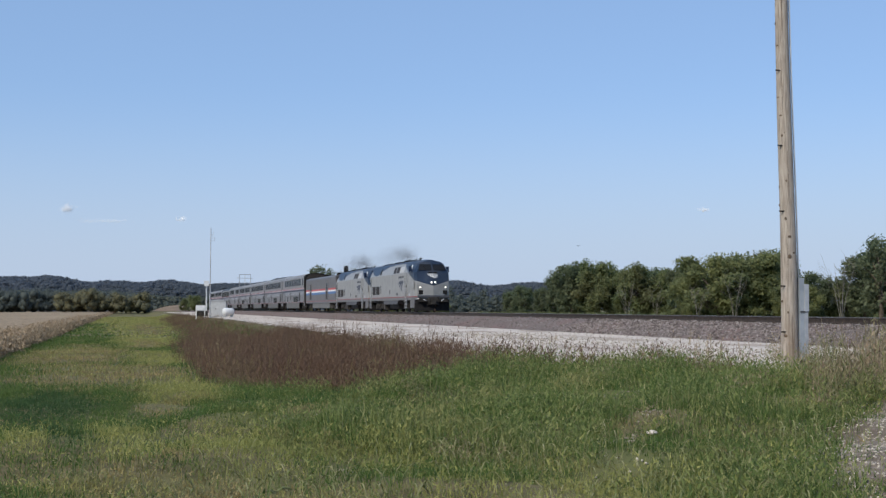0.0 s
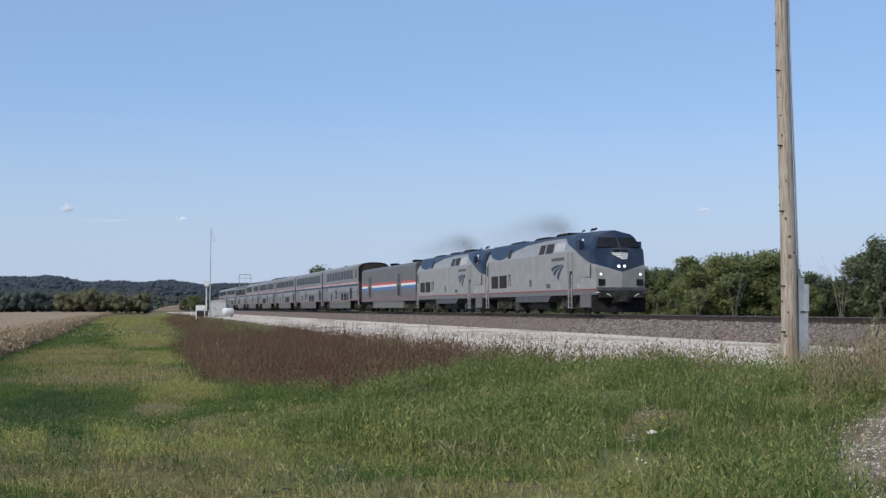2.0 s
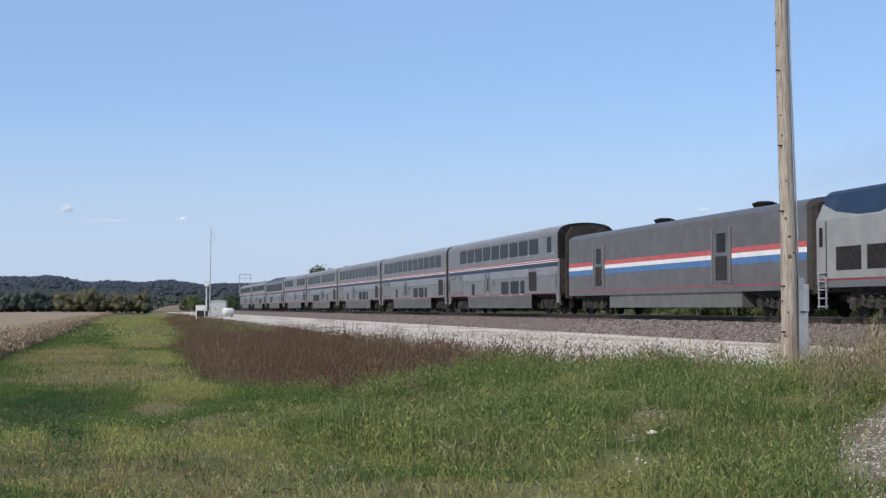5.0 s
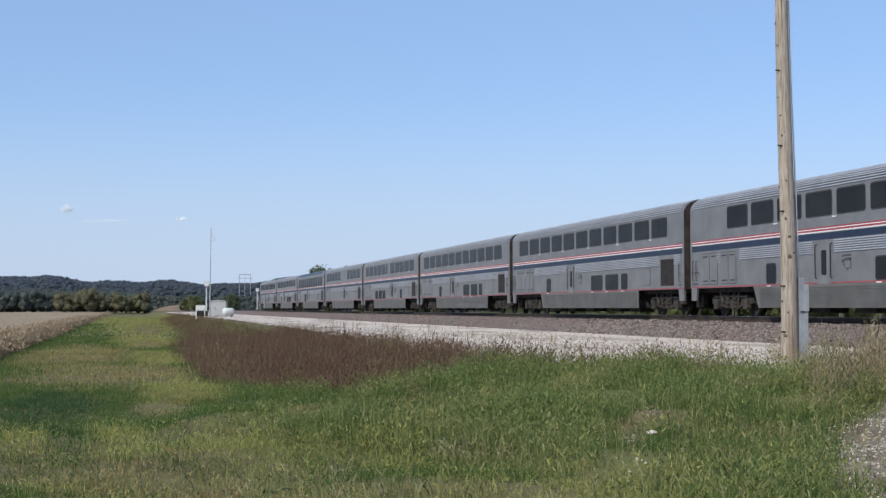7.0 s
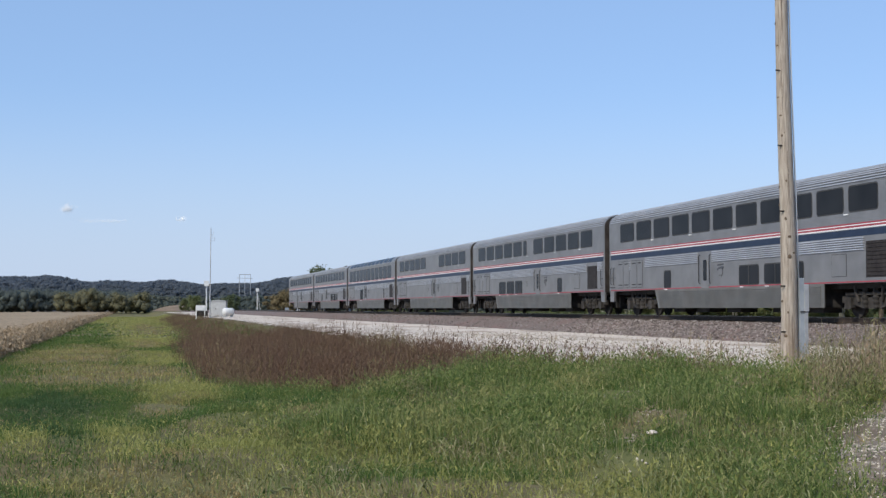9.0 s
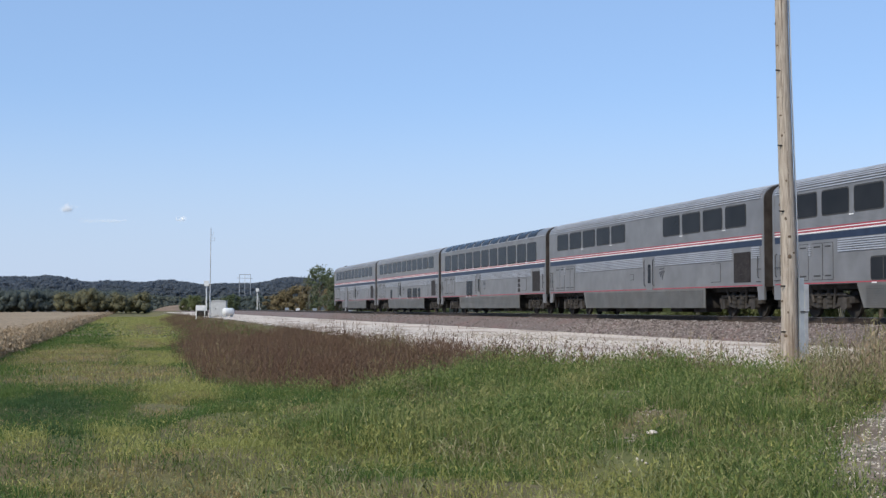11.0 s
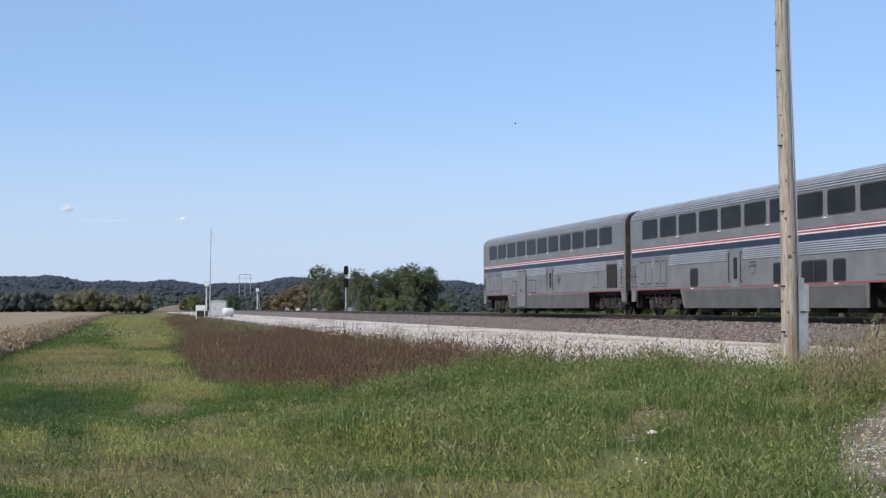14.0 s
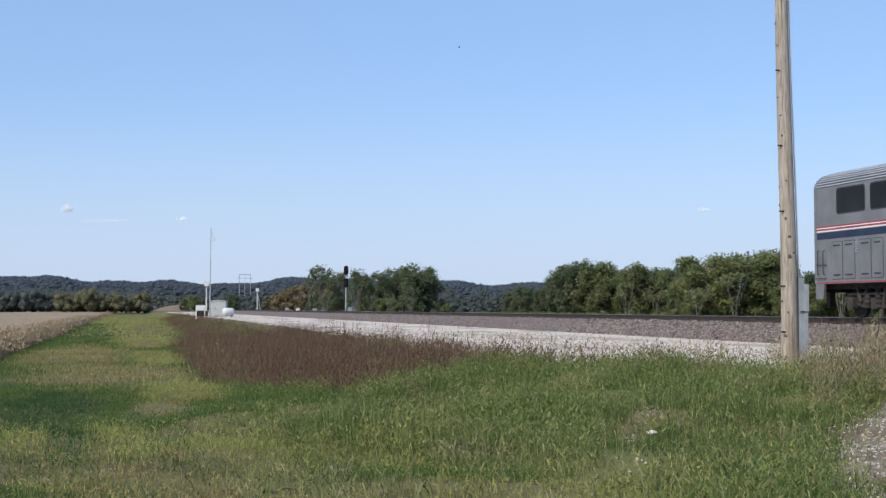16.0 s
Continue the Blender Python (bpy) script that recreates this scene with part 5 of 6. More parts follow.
        emb.faces.new((v[1], v[2], v[3], v[4]))
    part("nose_emblem", emb, M_white, body, "white bars of a nose emblem")
    bm = bmesh.new()
    for s in (-1, 1):
        box(bm, fx(3.2, 0.2) - 0.05, fx(3.2, 0.2) + 0.03, s * 0.2 - 0.16, s * 0.2 + 0.16, 3.16, 3.27)
    part("number_board", bm, M_black, body)
    for s in (-1, 1):
        bm = bmesh.new()
        tube(bm, [(fx(3.42, 0.5) + 0.05, s * 0.5, 3.4), (fx(3.8, 0.3) + 0.06, s * 0.72, 3.78)], [0.014, 0.01], 5)
        part("wiper", bm, M_black, body)
    # pilot, plough and coupler
    bm = bmesh.new()
    box(bm, 19.2, 20.27, -1.2, 1.2, 0.75, 1.22)
    for s in (-1, 1):
        a = [bm.verts.new(p) for p in ((20.4, 0, 0.12), (20.05, s * 1.42, 0.12), (20.1, s * 1.42, 1.0), (20.45, 0, 1.0))]
        b = [bm.verts.new((q.co.x - 0.12, q.co.y, q.co.z)) for q in a]
        bm.faces.new(a)
        bm.faces.new(list(reversed(b)))
        for i in range(4):
            bm.faces.new((a[i], b[i], b[(i + 1) % 4], a[(i + 1) % 4]))
    part("plough", bm, M_black, loco, "black snow plough pilot")
    bm = bmesh.new()
    box(bm, 20.1, 20.56, -1.28, 1.28, 1.2, 1.36)
    part("front_sill", bm, M_number, loco, "dark grey sill under the nose")
    bm = bmesh.new()
    box(bm, 20.3, 20.62, -0.42, 0.42, 0.62, 1.22)
    part("coupler_pocket", bm, M_under, loco)
    bm = bmesh.new()
    box(bm, 20.3, 20.8, -0.14, 0.14, 0.72, 1.0)
    box(bm, 20.65, 20.95, -0.2, 0.12, 0.66, 1.04)
    part("coupler", bm, M_under, loco)
    bm = bmesh.new()
    box(bm, -0.1, 0.4, -0.15, 0.15, 0.7, 1.0)
    part("coupler", bm, M_under, loco)
    for s in (-1, 1):
        bm = bmesh.new()
        for dy in (0.35, 0.5):
            tube(bm, [(20.4, s * dy, 0.95), (20.6, s * dy, 0.55), (20.45, s * (dy - 0.15), 0.5)], [0.03] * 3, 6)
        part("air_hose", bm, M_black, loco)
    # flank fittings; the upper facet leans inwards
    def flank(z):
        return -1.52 if z < 3.25 else -1.52 + (z - 3.25) * 0.46

    def facet(name, x0, x1, z0, z1, mat, lean=0.0, label="", out=0.012):
        bm = bmesh.new()
        v = [bm.verts.new((x - 2.1 * (flank(z) + 1.52), flank(z) - out, z)) for x, z in ((x0, z0), (x1, z0), (x1 + lean, z1), (x0 + lean, z1))]
        bm.faces.new(v)
        r = bmesh.ops.extrude_face_region(bm, geom=bm.faces[:])
        bmesh.ops.translate(bm, verts=[q for q in r["geom"] if isinstance(q, bmesh.types.BMVert)], vec=(0, 0.03, 0))
        return part(name, bm, mat, body, label)

    facet("vent", 5.15, 5.85, 3.34, 3.9, M_louvre, 0.25)
    facet("shutter", 11.5, 12.45, 3.32, 3.86, M_louvre, 0.22)
    facet("shutter", 12.7, 14.0, 3.32, 3.86, M_louvre, 0.2)
    grey = facet("air_intake", 14.25, 16.0, 3.32, 3.84, M_galv, 0.12, "grey slatted air intake")
    for k in range(8):
        z = 3.36 + k * 0.058
        bm = bmesh.new()
        box(bm, 14.33 - 2.1 * (flank(z) + 1.52), 16.0 - 2.1 * (flank(z) + 1.52), flank(z) - 0.03, flank(z) + 0.0, z, z + 0.022)
        part("slat", bm, M_cabinet, grey)
    facet("cab_window", 17.95, 18.75, 3.33, 3.86, M_glass, -0.15)
    facet("window_post", 18.82, 18.98, 3.30, 3.90, M_white, -0.12)
    for a, b in ((1.55, 3.08), (3.42, 5.0)):
        louvre(body, a, b, 1.55, 2.32, -1.52, 11)
    facet("wordmark_bar", 13.85, 16.0, 2.86, 3.02, M_number, 0.0, "plain dark bar marking", 0.008)
    emblem(body, 14.05, 2.17, 1.75, -1.526, M_logo, 1.05, False)
    facet("battery_vent", 12.9, 13.6, 1.42, 1.64, M_number, 0.0, "", 0.012)
    facet("step_well", 16.9, 17.3, 1.35, 2.25, M_louvre, 0.0, "dark recessed step well", 0.006)
    facet("marker_plate", 18.1, 18.55, 1.36, 1.56, M_galv, 0.0, "", 0.012)
    # dark strip painted for the shadow in the rear door's gap
    facet("door_gap_shade", 0.9, 0.96, 1.35, 3.2, M_gasket, 0.0, "", 0.006)
    facet("rear_window", 0.5, 0.72, 2.35, 3.0, M_glass, 0.0, "", 0.022)
    facet("fuel_hatch", 9.75, 10.15, 1.55, 1.95, M_number, 0.0, "", 0.008)
    facet("side_panel", 14.2, 16.0, 1.42, 1.66, M_livery, 0.0, "", 0.005)
    facet("side_panel", 18.05, 20.0, 1.9, 2.55, M_livery, 0.0, "", 0.005)
    facet("rear_door", 0.35, 0.85, 1.35, 3.2, M_livery, 0.0, "", 0.016)
    cu = bpy.data.curves.new("number", 'FONT')
    cu.body, cu.size, cu.extrude, cu.space_character = number, 0.98, 0.003, 0.85
    tmp = bpy.data.objects.new("number", cu)
    me = bpy.data.meshes.new_from_object(tmp)
    bpy.data.objects.remove(tmp)
    me.materials.append(M_number)
    num = new("number", me)
    num.parent = body
    num.matrix_basis = pose(5.3, -1.528, 1.66, 90, 0, 0) @ Matrix.Diagonal((0.8 if number == "75" else 0.7, 1.02, 1, 1))
    tagged(num, "dark road number " + number)
    # ladders and handrails
    for x, z0, z1 in ((17.1, 0.3, 2.1), (0.75, 0.3, 1.35)):
        bm = bmesh.new()
        for dx in (-0.24, 0.24):
            box(bm, x + dx - 0.02, x + dx + 0.02, -1.6, -1.55, z0, z1)
        lad = part("ladder", bm, M_galv, loco, "pale ladder with steps")
        for k in range(5):
            bm = bmesh.new()
            z = z0 + 0.05 + k * 0.28
            box(bm, x - 0.26, x + 0.26, -1.62, -1.5, z, z + 0.035)
            part("step", bm, M_galv, lad)
    for x in (16.75, 17.5):
        bm = bmesh.new()
        tube(bm, [(x, -1.52, 1.5), (x, -1.57, 1.6), (x, -1.57, 3.2), (x, -1.5, 3.3)], [0.013] * 4, 6)
        part("handrail", bm, M_steel_low, loco)
    # skirt, fuel tank, roof gear
    bm = bmesh.new()
    plate(bm, [(7.0, 0.66), (13.0, 0.66), (13.9, 1.2), (6.6, 1.2)], -1.47, 1.47)
    part("fuel_tank", bm, M_number, loco, "dark grey sloped fuel tank")
    bm = bmesh.new()
    tube(bm, [(8.4, -0.95, 0.48), (12.4, -0.95, 0.48)], [0.24, 0.24], 14)
    box(bm, 6.4, 7.2, -1.4, -0.6, 0.2, 1.0)
    part("air_reservoir", bm, M_truck, loco)
    bm = bmesh.new()
    box(bm, 18.35, 19.95, -1.46, 1.46, 0.36, 1.215)
    part("cab_skirt", bm, M_plum, loco, "pale grey cab skirt")
    bm = bmesh.new()
    box(bm, 0.3, 20.6, -1.2, 1.2, 0.85, 1.1)
    part("underframe", bm, M_under, loco)
    for x0, x1, h in ((3.6, 6.2, 0.0), (8.6, 10.8, 0.02), (12.6, 14.6, 0.06)):
        bm = bmesh.new()
        prism(bm, [(-0.9, 4.2), (0.9, 4.2), (0.75, 4.36 + h), (-0.75, 4.36 + h)], x0, x1)
        part("roof_hatch", bm, M_black, loco, "sooty roof hatch")
    for x in (17.2, 17.5, 17.8, 15.9):
        bm = bmesh.new()
        tube(bm, [(x - 0.15, -0.4, 4.33), (x - 0.1, -0.4, 4.43), (x + 0.12, -0.4, 4.45)], [0.02, 0.03, 0.055], 8)
        part("air_horn", bm, M_black, loco)
    for s in (-1, 1):
        bm = bmesh.new()
        box(bm, 18.75, 18.9, s * 1.56 - 0.13, s * 1.56 + 0.13, 3.3, 3.75)
        part("mirror", bm, M_navy, loco)
    for x in (3.4, 16.2):
        truck(loco, x, 2.8, 0.51)
    bm = bmesh.new()
    prism(bm, [(-1.25, 0.9), (1.25, 0.9), (1.25, 3.9), (-1.25, 3.9)], 0.0, 0.26)
    part("diaphragm", bm, M_black, loco, "black rubber diaphragm")
    return loco


def smoke_plume(seed):
    """Thin exhaust haze: drifting clouds of fine soot specks, thinning out to the rear."""
    plume = thing("exhaust_smoke", "thin grey diesel exhaust haze above a locomotive roof", "smoke", "exhaust plumes")
    rng = np.random.default_rng(seed)
    for k, (cx, cz, sx, sz, n) in enumerate(((-0.5, 0.4, 0.45, 0.22, 11000), (-1.7, 0.70, 0.8, 0.34, 20000), (-3.8, 0.85, 1.4, 0.42, 25000), (-7.2, 0.85, 2.2, 0.48, 22000), (-11.5, 0.62, 3.0, 0.45, 15000), (-17.0, 0.7, 4.0, 0.5, 11000))):
        n = int(n * 0.9)
        C = np.stack([rng.normal(cx, sx, n), rng.normal(0, 0.45, n), np.abs(rng.normal(cz, sz, n))], 1)
        u = rng.normal(0, 1, (n, 3))
        u /= np.linalg.norm(u, axis=1)[:, None]
        v = np.cross(u, rng.normal(0, 1, (n, 3)))
        v /= np.linalg.norm(v, axis=1)[:, None]
        s = 0.005 * rng.uniform(0.6, 1.4, n)[:, None]
        V = np.stack([C - u * s, C - v * s * 1.6, C + u * s], 1).reshape(-1, 3)
        tagged(rough("puff", V, np.arange(3 * n).reshape(-1, 3), M_smoke, plume), kind="stuff")
    return plume


# ---- the train, from its rear to its head ----
consist = []
consist.append(superliner("coach", "stainless double-deck coach at the rear of the train", FULL, [(6.95, 7.75, 1.22, 1.9), (10.3, 11.6, 1.22, 1.9)], 14.0, GRILLE, hold=(8.2, 9.8)))
consist.append(superliner("coach", "stainless double-deck coach with striped flank", FULL, LOW, 10.8, GRILLE))
consist.append(superliner("lounge_car", "double-deck lounge car with tall windows and roof glazing", row(1.65, 2.045, 1.70, 11, 3.02, 4.05), [(7.95, 8.65, 1.2, 2.18), (8.75, 9.47, 1.2, 2.18)], 10.8, GRILLE, lounge=True))
consist.append(superliner("dining_car", "double-deck dining car with two groups of windows", row(1.75, 2.05, 1.75, 5) + row(16.25, 2.05, 1.72, 4), [], 14.3, GRILLE))
consist.append(superliner("sleeping_car", "stainless double-deck sleeping car with long window row", FULL[:5] + [(12.0, 12.6, 3.42, 4.2)] + FULL[6:], [(6.8, 8.2, 1.22, 1.9), (8.5, 10.0, 1.22, 1.9), (10.3, 11.7, 1.22, 1.9), (18.3, 19.0, 1.22, 1.9)], 14.4, GRILLE))
consist.append(superliner("sleeping_car", "stainless double-deck sleeping car with striped flank", FULL, LOW, 10.8, GRILLE))
consist.append(superliner("sleeping_car", "stainless double-deck sleeping car with striped flank", FULL, LOW, 10.8, GRILLE))
consist.append(superliner("crew_sleeping_car", "double-deck crew car with sooty end above the baggage car", row(3.8, 2.04, 1.68, 9) + [(23.44, 24.16, 3.42, 4.2)], LOW, 10.72, (20.0, 21.5, 1.3, 2.4), front_cap=True))
offsets = [LENGTH * k for k in range(8)]
consist.append(baggage_car())
offsets.append(LENGTH * 8 + 0.73)
consist.append(locomotive("139"))
offsets.append(LENGTH * 9 + 0.73)
consist.append(locomotive("75"))
offsets.append(LENGTH * 9 + 0.73 + LOCO)
plumes = [smoke_plume(1), smoke_plume(2)]


# ---- trees ----
def tree_mesh(seed, height, width, leaves, leaf, mat, trunk_share=0.18, lobes=9, bark=None):
    """A trunk with limbs, and a crown of leaf clumps in uneven lobes."""
    rnd = random.Random(seed)
    rng = np.random.default_rng(seed)
    bm = bmesh.new()
    r0 = 0.022 * height
    tops = []
    trunk_h = height * trunk_share
    lean = (rnd.uniform(-.04, .04) * height, rnd.uniform(-.04, .04) * height)
    tube(bm, [(0, 0, -0.3), (lean[0] * .3, lean[1] * .3, trunk_h), (lean[0], lean[1], height * 0.62)], [r0 * 1.2, r0, r0 * 0.45], 7)
    for k in range(lobes):
        a = 2 * math.pi * (k / lobes) + rnd.uniform(-.5, .5)
        rr = width * 0.5 * rnd.uniform(0.25, 0.8)
        z = height * (0.16 + 0.74 * ((k * 0.618) % 1.0))
        tip = (math.cos(a) * rr + lean[0], math.sin(a) * rr + lean[1], z)
        z0 = trunk_h + (z - trunk_h) * 0.3
        tube(bm, [(lean[0] * .4, lean[1] * .4, min(z0, height * .55)), (tip[0] * .55, tip[1] * .55, z0 + (z - z0) * .6), tip], [r0 * 0.45, r0 * 0.25, r0 * 0.07], 5)
        tops.append((*tip, width * rnd.uniform(0.09, 0.20), height * rnd.uniform(0.055, 0.13)))
    tops.append((lean[0], lean[1], height * 0.86, width * 0.22, height * 0.13))
    me = bpy.data.meshes.new("trunk")
    bmesh.ops.recalc_face_normals(bm, faces=bm.faces)
    bm.to_mesh(me)
    bm.free()
    me.materials.append(bark or M_bark)
    T = np.array(tops)
    pick = rng.integers(0, len(T), leaves)
    d = rng.normal(0, 1, (leaves, 3))
    d /= np.linalg.norm(d, axis=1)[:, None]
    rad = rng.uniform(0.2, 1.15, leaves) ** 0.8
    C = T[pick, :3] + d * rad[:, None] * np.stack([T[pick, 3], T[pick, 3], T[pick, 4]], 1)
    # twigs: leaves gather in small clumps
    C += rng.normal(0, 1, (leaves, 3)) * 0.017 * height
    C[:, 2] = np.maximum(C[:, 2], height * 0.03 + rng.uniform(0, 0.1, leaves) * height)
    u = rng.normal(0, 1, (leaves, 3))
    u /= np.linalg.norm(u, axis=1)[:, None]
    v = np.cross(u, d + 0.01)
    v /= np.linalg.norm(v, axis=1)[:, None]
    s = leaf * rng.uniform(0.5, 1.3, leaves)[:, None]
    V = np.stack([C - u * s, C + v * s * 0.9, C + u * s], 1).reshape(-1, 3)
    F = np.arange(leaves * 3).reshape(-1, 3)
    return me, (V, F, mat)


def tree(kinds, label, category="tree", group=""):
    me, (V, F, mat) = kinds
    t = thing("tree", label, category, group)
    trunk = new("trunk", me)
    trunk.parent = t
    if len(V):
        rough("crown", V, F, mat, t)
    return t


def place(angle, dist):
    """A spot at an angle (degrees) from the track's direction and a distance from the eye."""
    a = radians(angle)
    x, y = -dist * math.cos(a), dist * math.sin(a)
    return x, y, float(ground_z(x, y))


def put_tree(src, angle, dist, scale=1.0, turn=0.0):
    x, y, z = place(angle, dist)
    scale *= 1.12
    o = copy_thing(src, pose(x, y, z - 0.1, 0, 0, turn))
    for c in o.children_recursive:
        c.scale = (scale, scale, scale)
    return o


def ang(px):
    return 13.38 + math.degrees(math.atan((px - 784) / 2353))


GREEN = tree(tree_mesh(11, 8.0, 8.0, 12500, 0.2, M_leaf, lobes=30), "broad green deciduous tree beyond the railway", group="trees behind the track")
DARK = tree(tree_mesh(12, 8.0, 6.5, 11000, 0.2, M_leafdark, lobes=27), "dark green deciduous tree beyond the railway", group="trees behind the track")
BUSH = tree(tree_mesh(13, 7.0, 10.0, 16000, 0.195, M_olive, trunk_share=0.08, lobes=38), "wide bushy green tree touching the ground", group="trees behind the track")
SPARSE = tree(tree_mesh(14, 8.5, 7.0, 3600, 0.2, M_leafdark, trunk_share=0.3, lobes=20), "thin open-crowned tree with dark branches", group="trees behind the track")
OPEN = tree(tree_mesh(16, 8.5, 7.0, 7000, 0.17, M_leafdark, trunk_share=0.25, lobes=24), "open dark green tree with gaps between its limbs", group="trees behind the track")
YELLOW = tree(tree_mesh(15, 5.0, 5.0, 5000, 0.2, M_leafyellow, lobes=10), "small yellowing autumn tree near the track", group="trees behind the track")


def bare_tree(seed, height):
    rnd = random.Random(seed)
    bm = bmesh.new()
    for k in range(5):
        a = rnd.uniform(0, 6.28)
        top = (math.cos(a) * height * rnd.uniform(.1, .4), math.sin(a) * height * rnd.uniform(.1, .4), height * rnd.uniform(.7, 1))
        p1 = (top[0] * .3, top[1] * .3, top[2] * .45)
        tube(bm, [(0, 0, -0.2), p1, top], [0.026, 0.017, 0.005], 4)
        for j in range(6):
            t = rnd.uniform(.35, .9)
            q = Vector((0, 0, 0)).lerp(Vector(top), t)
            b = rnd.uniform(0, 6.28)
            ln = height * rnd.uniform(.12, .25)
            tube(bm, [q, q + Vector((math.cos(b) * ln * .5, math.sin(b) * ln * .5, ln * .5)), q + Vector((math.cos(b) * ln * .8, math.sin(b) * ln * .8, ln))], [0.011, 0.008, 0.003], 3)
    t = thing("bare_tree", "bleached leafless sapling in front of green trees", "tree", "bare saplings")
    part("branch_work", bm, M_dead, t)
    return t


BARE = bare_tree(3, 5.0)
first = {}
for kind_name, src, px, dist, scale, turn in (
        ("g", DARK, 925, 230, 0.62, 10), ("g", DARK, 960, 240, 0.60, 80), ("g", DARK, 905, 250, 0.55, 200),
        ("g", DARK, 1012, 200, 0.95, 130), ("g", GREEN, 1060, 195, 0.95, 20), ("g", DARK, 1035, 215, 0.92, 280), ("g", DARK, 990, 215, 0.8, 30),
        ("g", GREEN, 1125, 190, 0.88, 70), ("g", DARK, 1150, 200, 0.85, 150), ("g", GREEN, 1185, 190, 0.80, 260), ("g", DARK, 1215, 185, 0.86, 200), ("g", GREEN, 1095, 205, 0.85, 310),
        ("g", BUSH, 1275, 150, 0.98, 40), ("g", BUSH, 1335, 155, 1.02, 170), ("g", BUSH, 1240, 160, 0.82, 250), ("g", GREEN, 1370, 165, 0.98, 100), ("g", BUSH, 1300, 170, 0.95, 330),
        ("g", DARK, 1440, 150, 0.62, 20), ("g", BUSH, 1420, 145, 0.55, 90), ("g", DARK, 1530, 150, 0.85, 140), ("g", SPARSE, 1560, 145, 1.0, 10), ("g", DARK, 1590, 150, 1.0, 60), ("g", BUSH, 1500, 155, 0.6, 200), ("g", DARK, 1620, 160, 1.1, 90),
        ("g", SPARSE, 565, 235, 0.98, 20), ("g", YELLOW, 590, 230, 0.9, 30), ("g", SPARSE, 640, 215, 0.85, 110), ("g", OPEN, 672, 215, 0.80, 210), ("g", OPEN, 650, 225, 0.78, 10), ("g", OPEN, 742, 213, 0.85, 130), ("g", SPARSE, 700, 220, 0.9, 75),
        ("g", SPARSE, 735, 210, 0.95, 160), ("g", SPARSE, 748, 215, 0.90, 300), ("g", SPARSE, 715, 218, 0.92, 20), ("g", SPARSE, 760, 212, 0.82, 40),
        ("g", YELLOW, 500, 250, 0.85, 100), ("g", YELLOW, 525, 245, 1.0, 200), ("g", YELLOW, 550, 240, 1.0, 20), ("g", OPEN, 597, 225, 0.82, 120), ("g", YELLOW, 485, 260, 0.7, 310),
        ("g", GREEN, 345, 420, 0.6, 10), ("g", DARK, 412, 400, 0.62, 100), ("g", GREEN, 328, 430, 0.5, 60), ("g", DARK, 398, 410, 0.5, 10), ("g", BUSH, 780, 230, 0.35, 0), ("g", BUSH, 690, 205, 0.4, 90),
        ("b", BARE, 1300, 132, 1.0, 30), ("b", BARE, 1110, 160, 0.9, 200), ("b", BARE, 1490, 128, 1.25, 260), ("b", BARE, 725, 195, 0.8, 20), ("b", BARE, 655, 198, 0.6, 50), ("b", BARE, 545, 215, 1.1, 80), ("b", BARE, 575, 205, 0.9, 140), ("b", BARE, 690, 196, 0.7, 240), ("b", BARE, 628, 200, 0.9, 310), ("b", BARE, 1160, 158, 0.9, 20), ("b", BARE, 1235, 140, 0.8, 100)):
    if src.name in first:
        put_tree(src, ang(px), dist, scale, turn)
    else:
        x, y, z = place(ang(px), dist)
        first[src.name] = pose(x, y, z - 0.1, 0, 0, turn), scale * 1.12
for src in (GREEN, DARK, BUSH, SPARSE, OPEN, YELLOW, BARE):
    m, scale = first[src.name]
    src.matrix_basis = m
    for c in src.children:
        c.scale = (scale, scale, scale)


# ---- far woods and hills ----
bm = bmesh.new()
bmesh.ops.create_icosphere(bm, subdivisions=1, radius=1)
bm.verts.ensure_lookup_table()
LUMP_V = np.array([v.co[:] for v in bm.verts])
LUMP_F = np.array([[v.index for v in f.verts] for f in bm.faces])
bm.free()


def woods(name, P, size, per, leaf, mat, label, category, flat=(1, 1, 0.85)):
    """Far crowns: rough lumps, fringed with leaf clumps, at points P."""
    n, m = len(P), len(LUMP_V)
    s = (size * RNG.uniform(0.6, 1.3, n))[:, None, None]
    L = P[:, None] + LUMP_V[None] * s * np.array(flat) * RNG.uniform(0.45, 0.9, (n, m, 1))
    LF = (LUMP_F[None] + (np.arange(n) * m)[:, None, None]).reshape(-1, 3)
    d = RNG.normal(0, 1, (n, per, 3))
    d /= np.linalg.norm(d, axis=2)[..., None]
    d[..., 2] = np.abs(d[..., 2])
    C = P[:, None] + d * s * np.array(flat) * RNG.uniform(0.85, 1.12, (n, per, 1))
    u = RNG.normal(0, 1, (n, per, 3))
    u /= np.linalg.norm(u, axis=2)[..., None]
    v = np.cross(u, d)
    q = leaf * RNG.uniform(0.4, 1.0, (n, per, 1))
    T = np.stack([C - u * q, C + v * q * .8, C + u * q], 2).reshape(-1, 3)
    V = np.concatenate([L.reshape(-1, 3), T])
    F = np.concatenate([LF, np.arange(len(T)).reshape(-1, 3) + n * m])
    return tagged(rough(name, V, F, mat), label, category, kind="stuff")


def polar(n, p0, p1, d0, d1):
    px, d = RNG.uniform(p0, p1, n), RNG.uniform(d0, d1, n)
    a = np.radians(13.38) + np.arctan((px - 784) / 2353)
    return px, d, -d * np.cos(a), d * np.sin(a)


def ridge(px):
    return 33 + 3.2 * np.sin(px * 0.011 + 1) + 2.2 * np.sin(px * 0.027) + 1.4 * np.sin(px * 0.061 + 2)


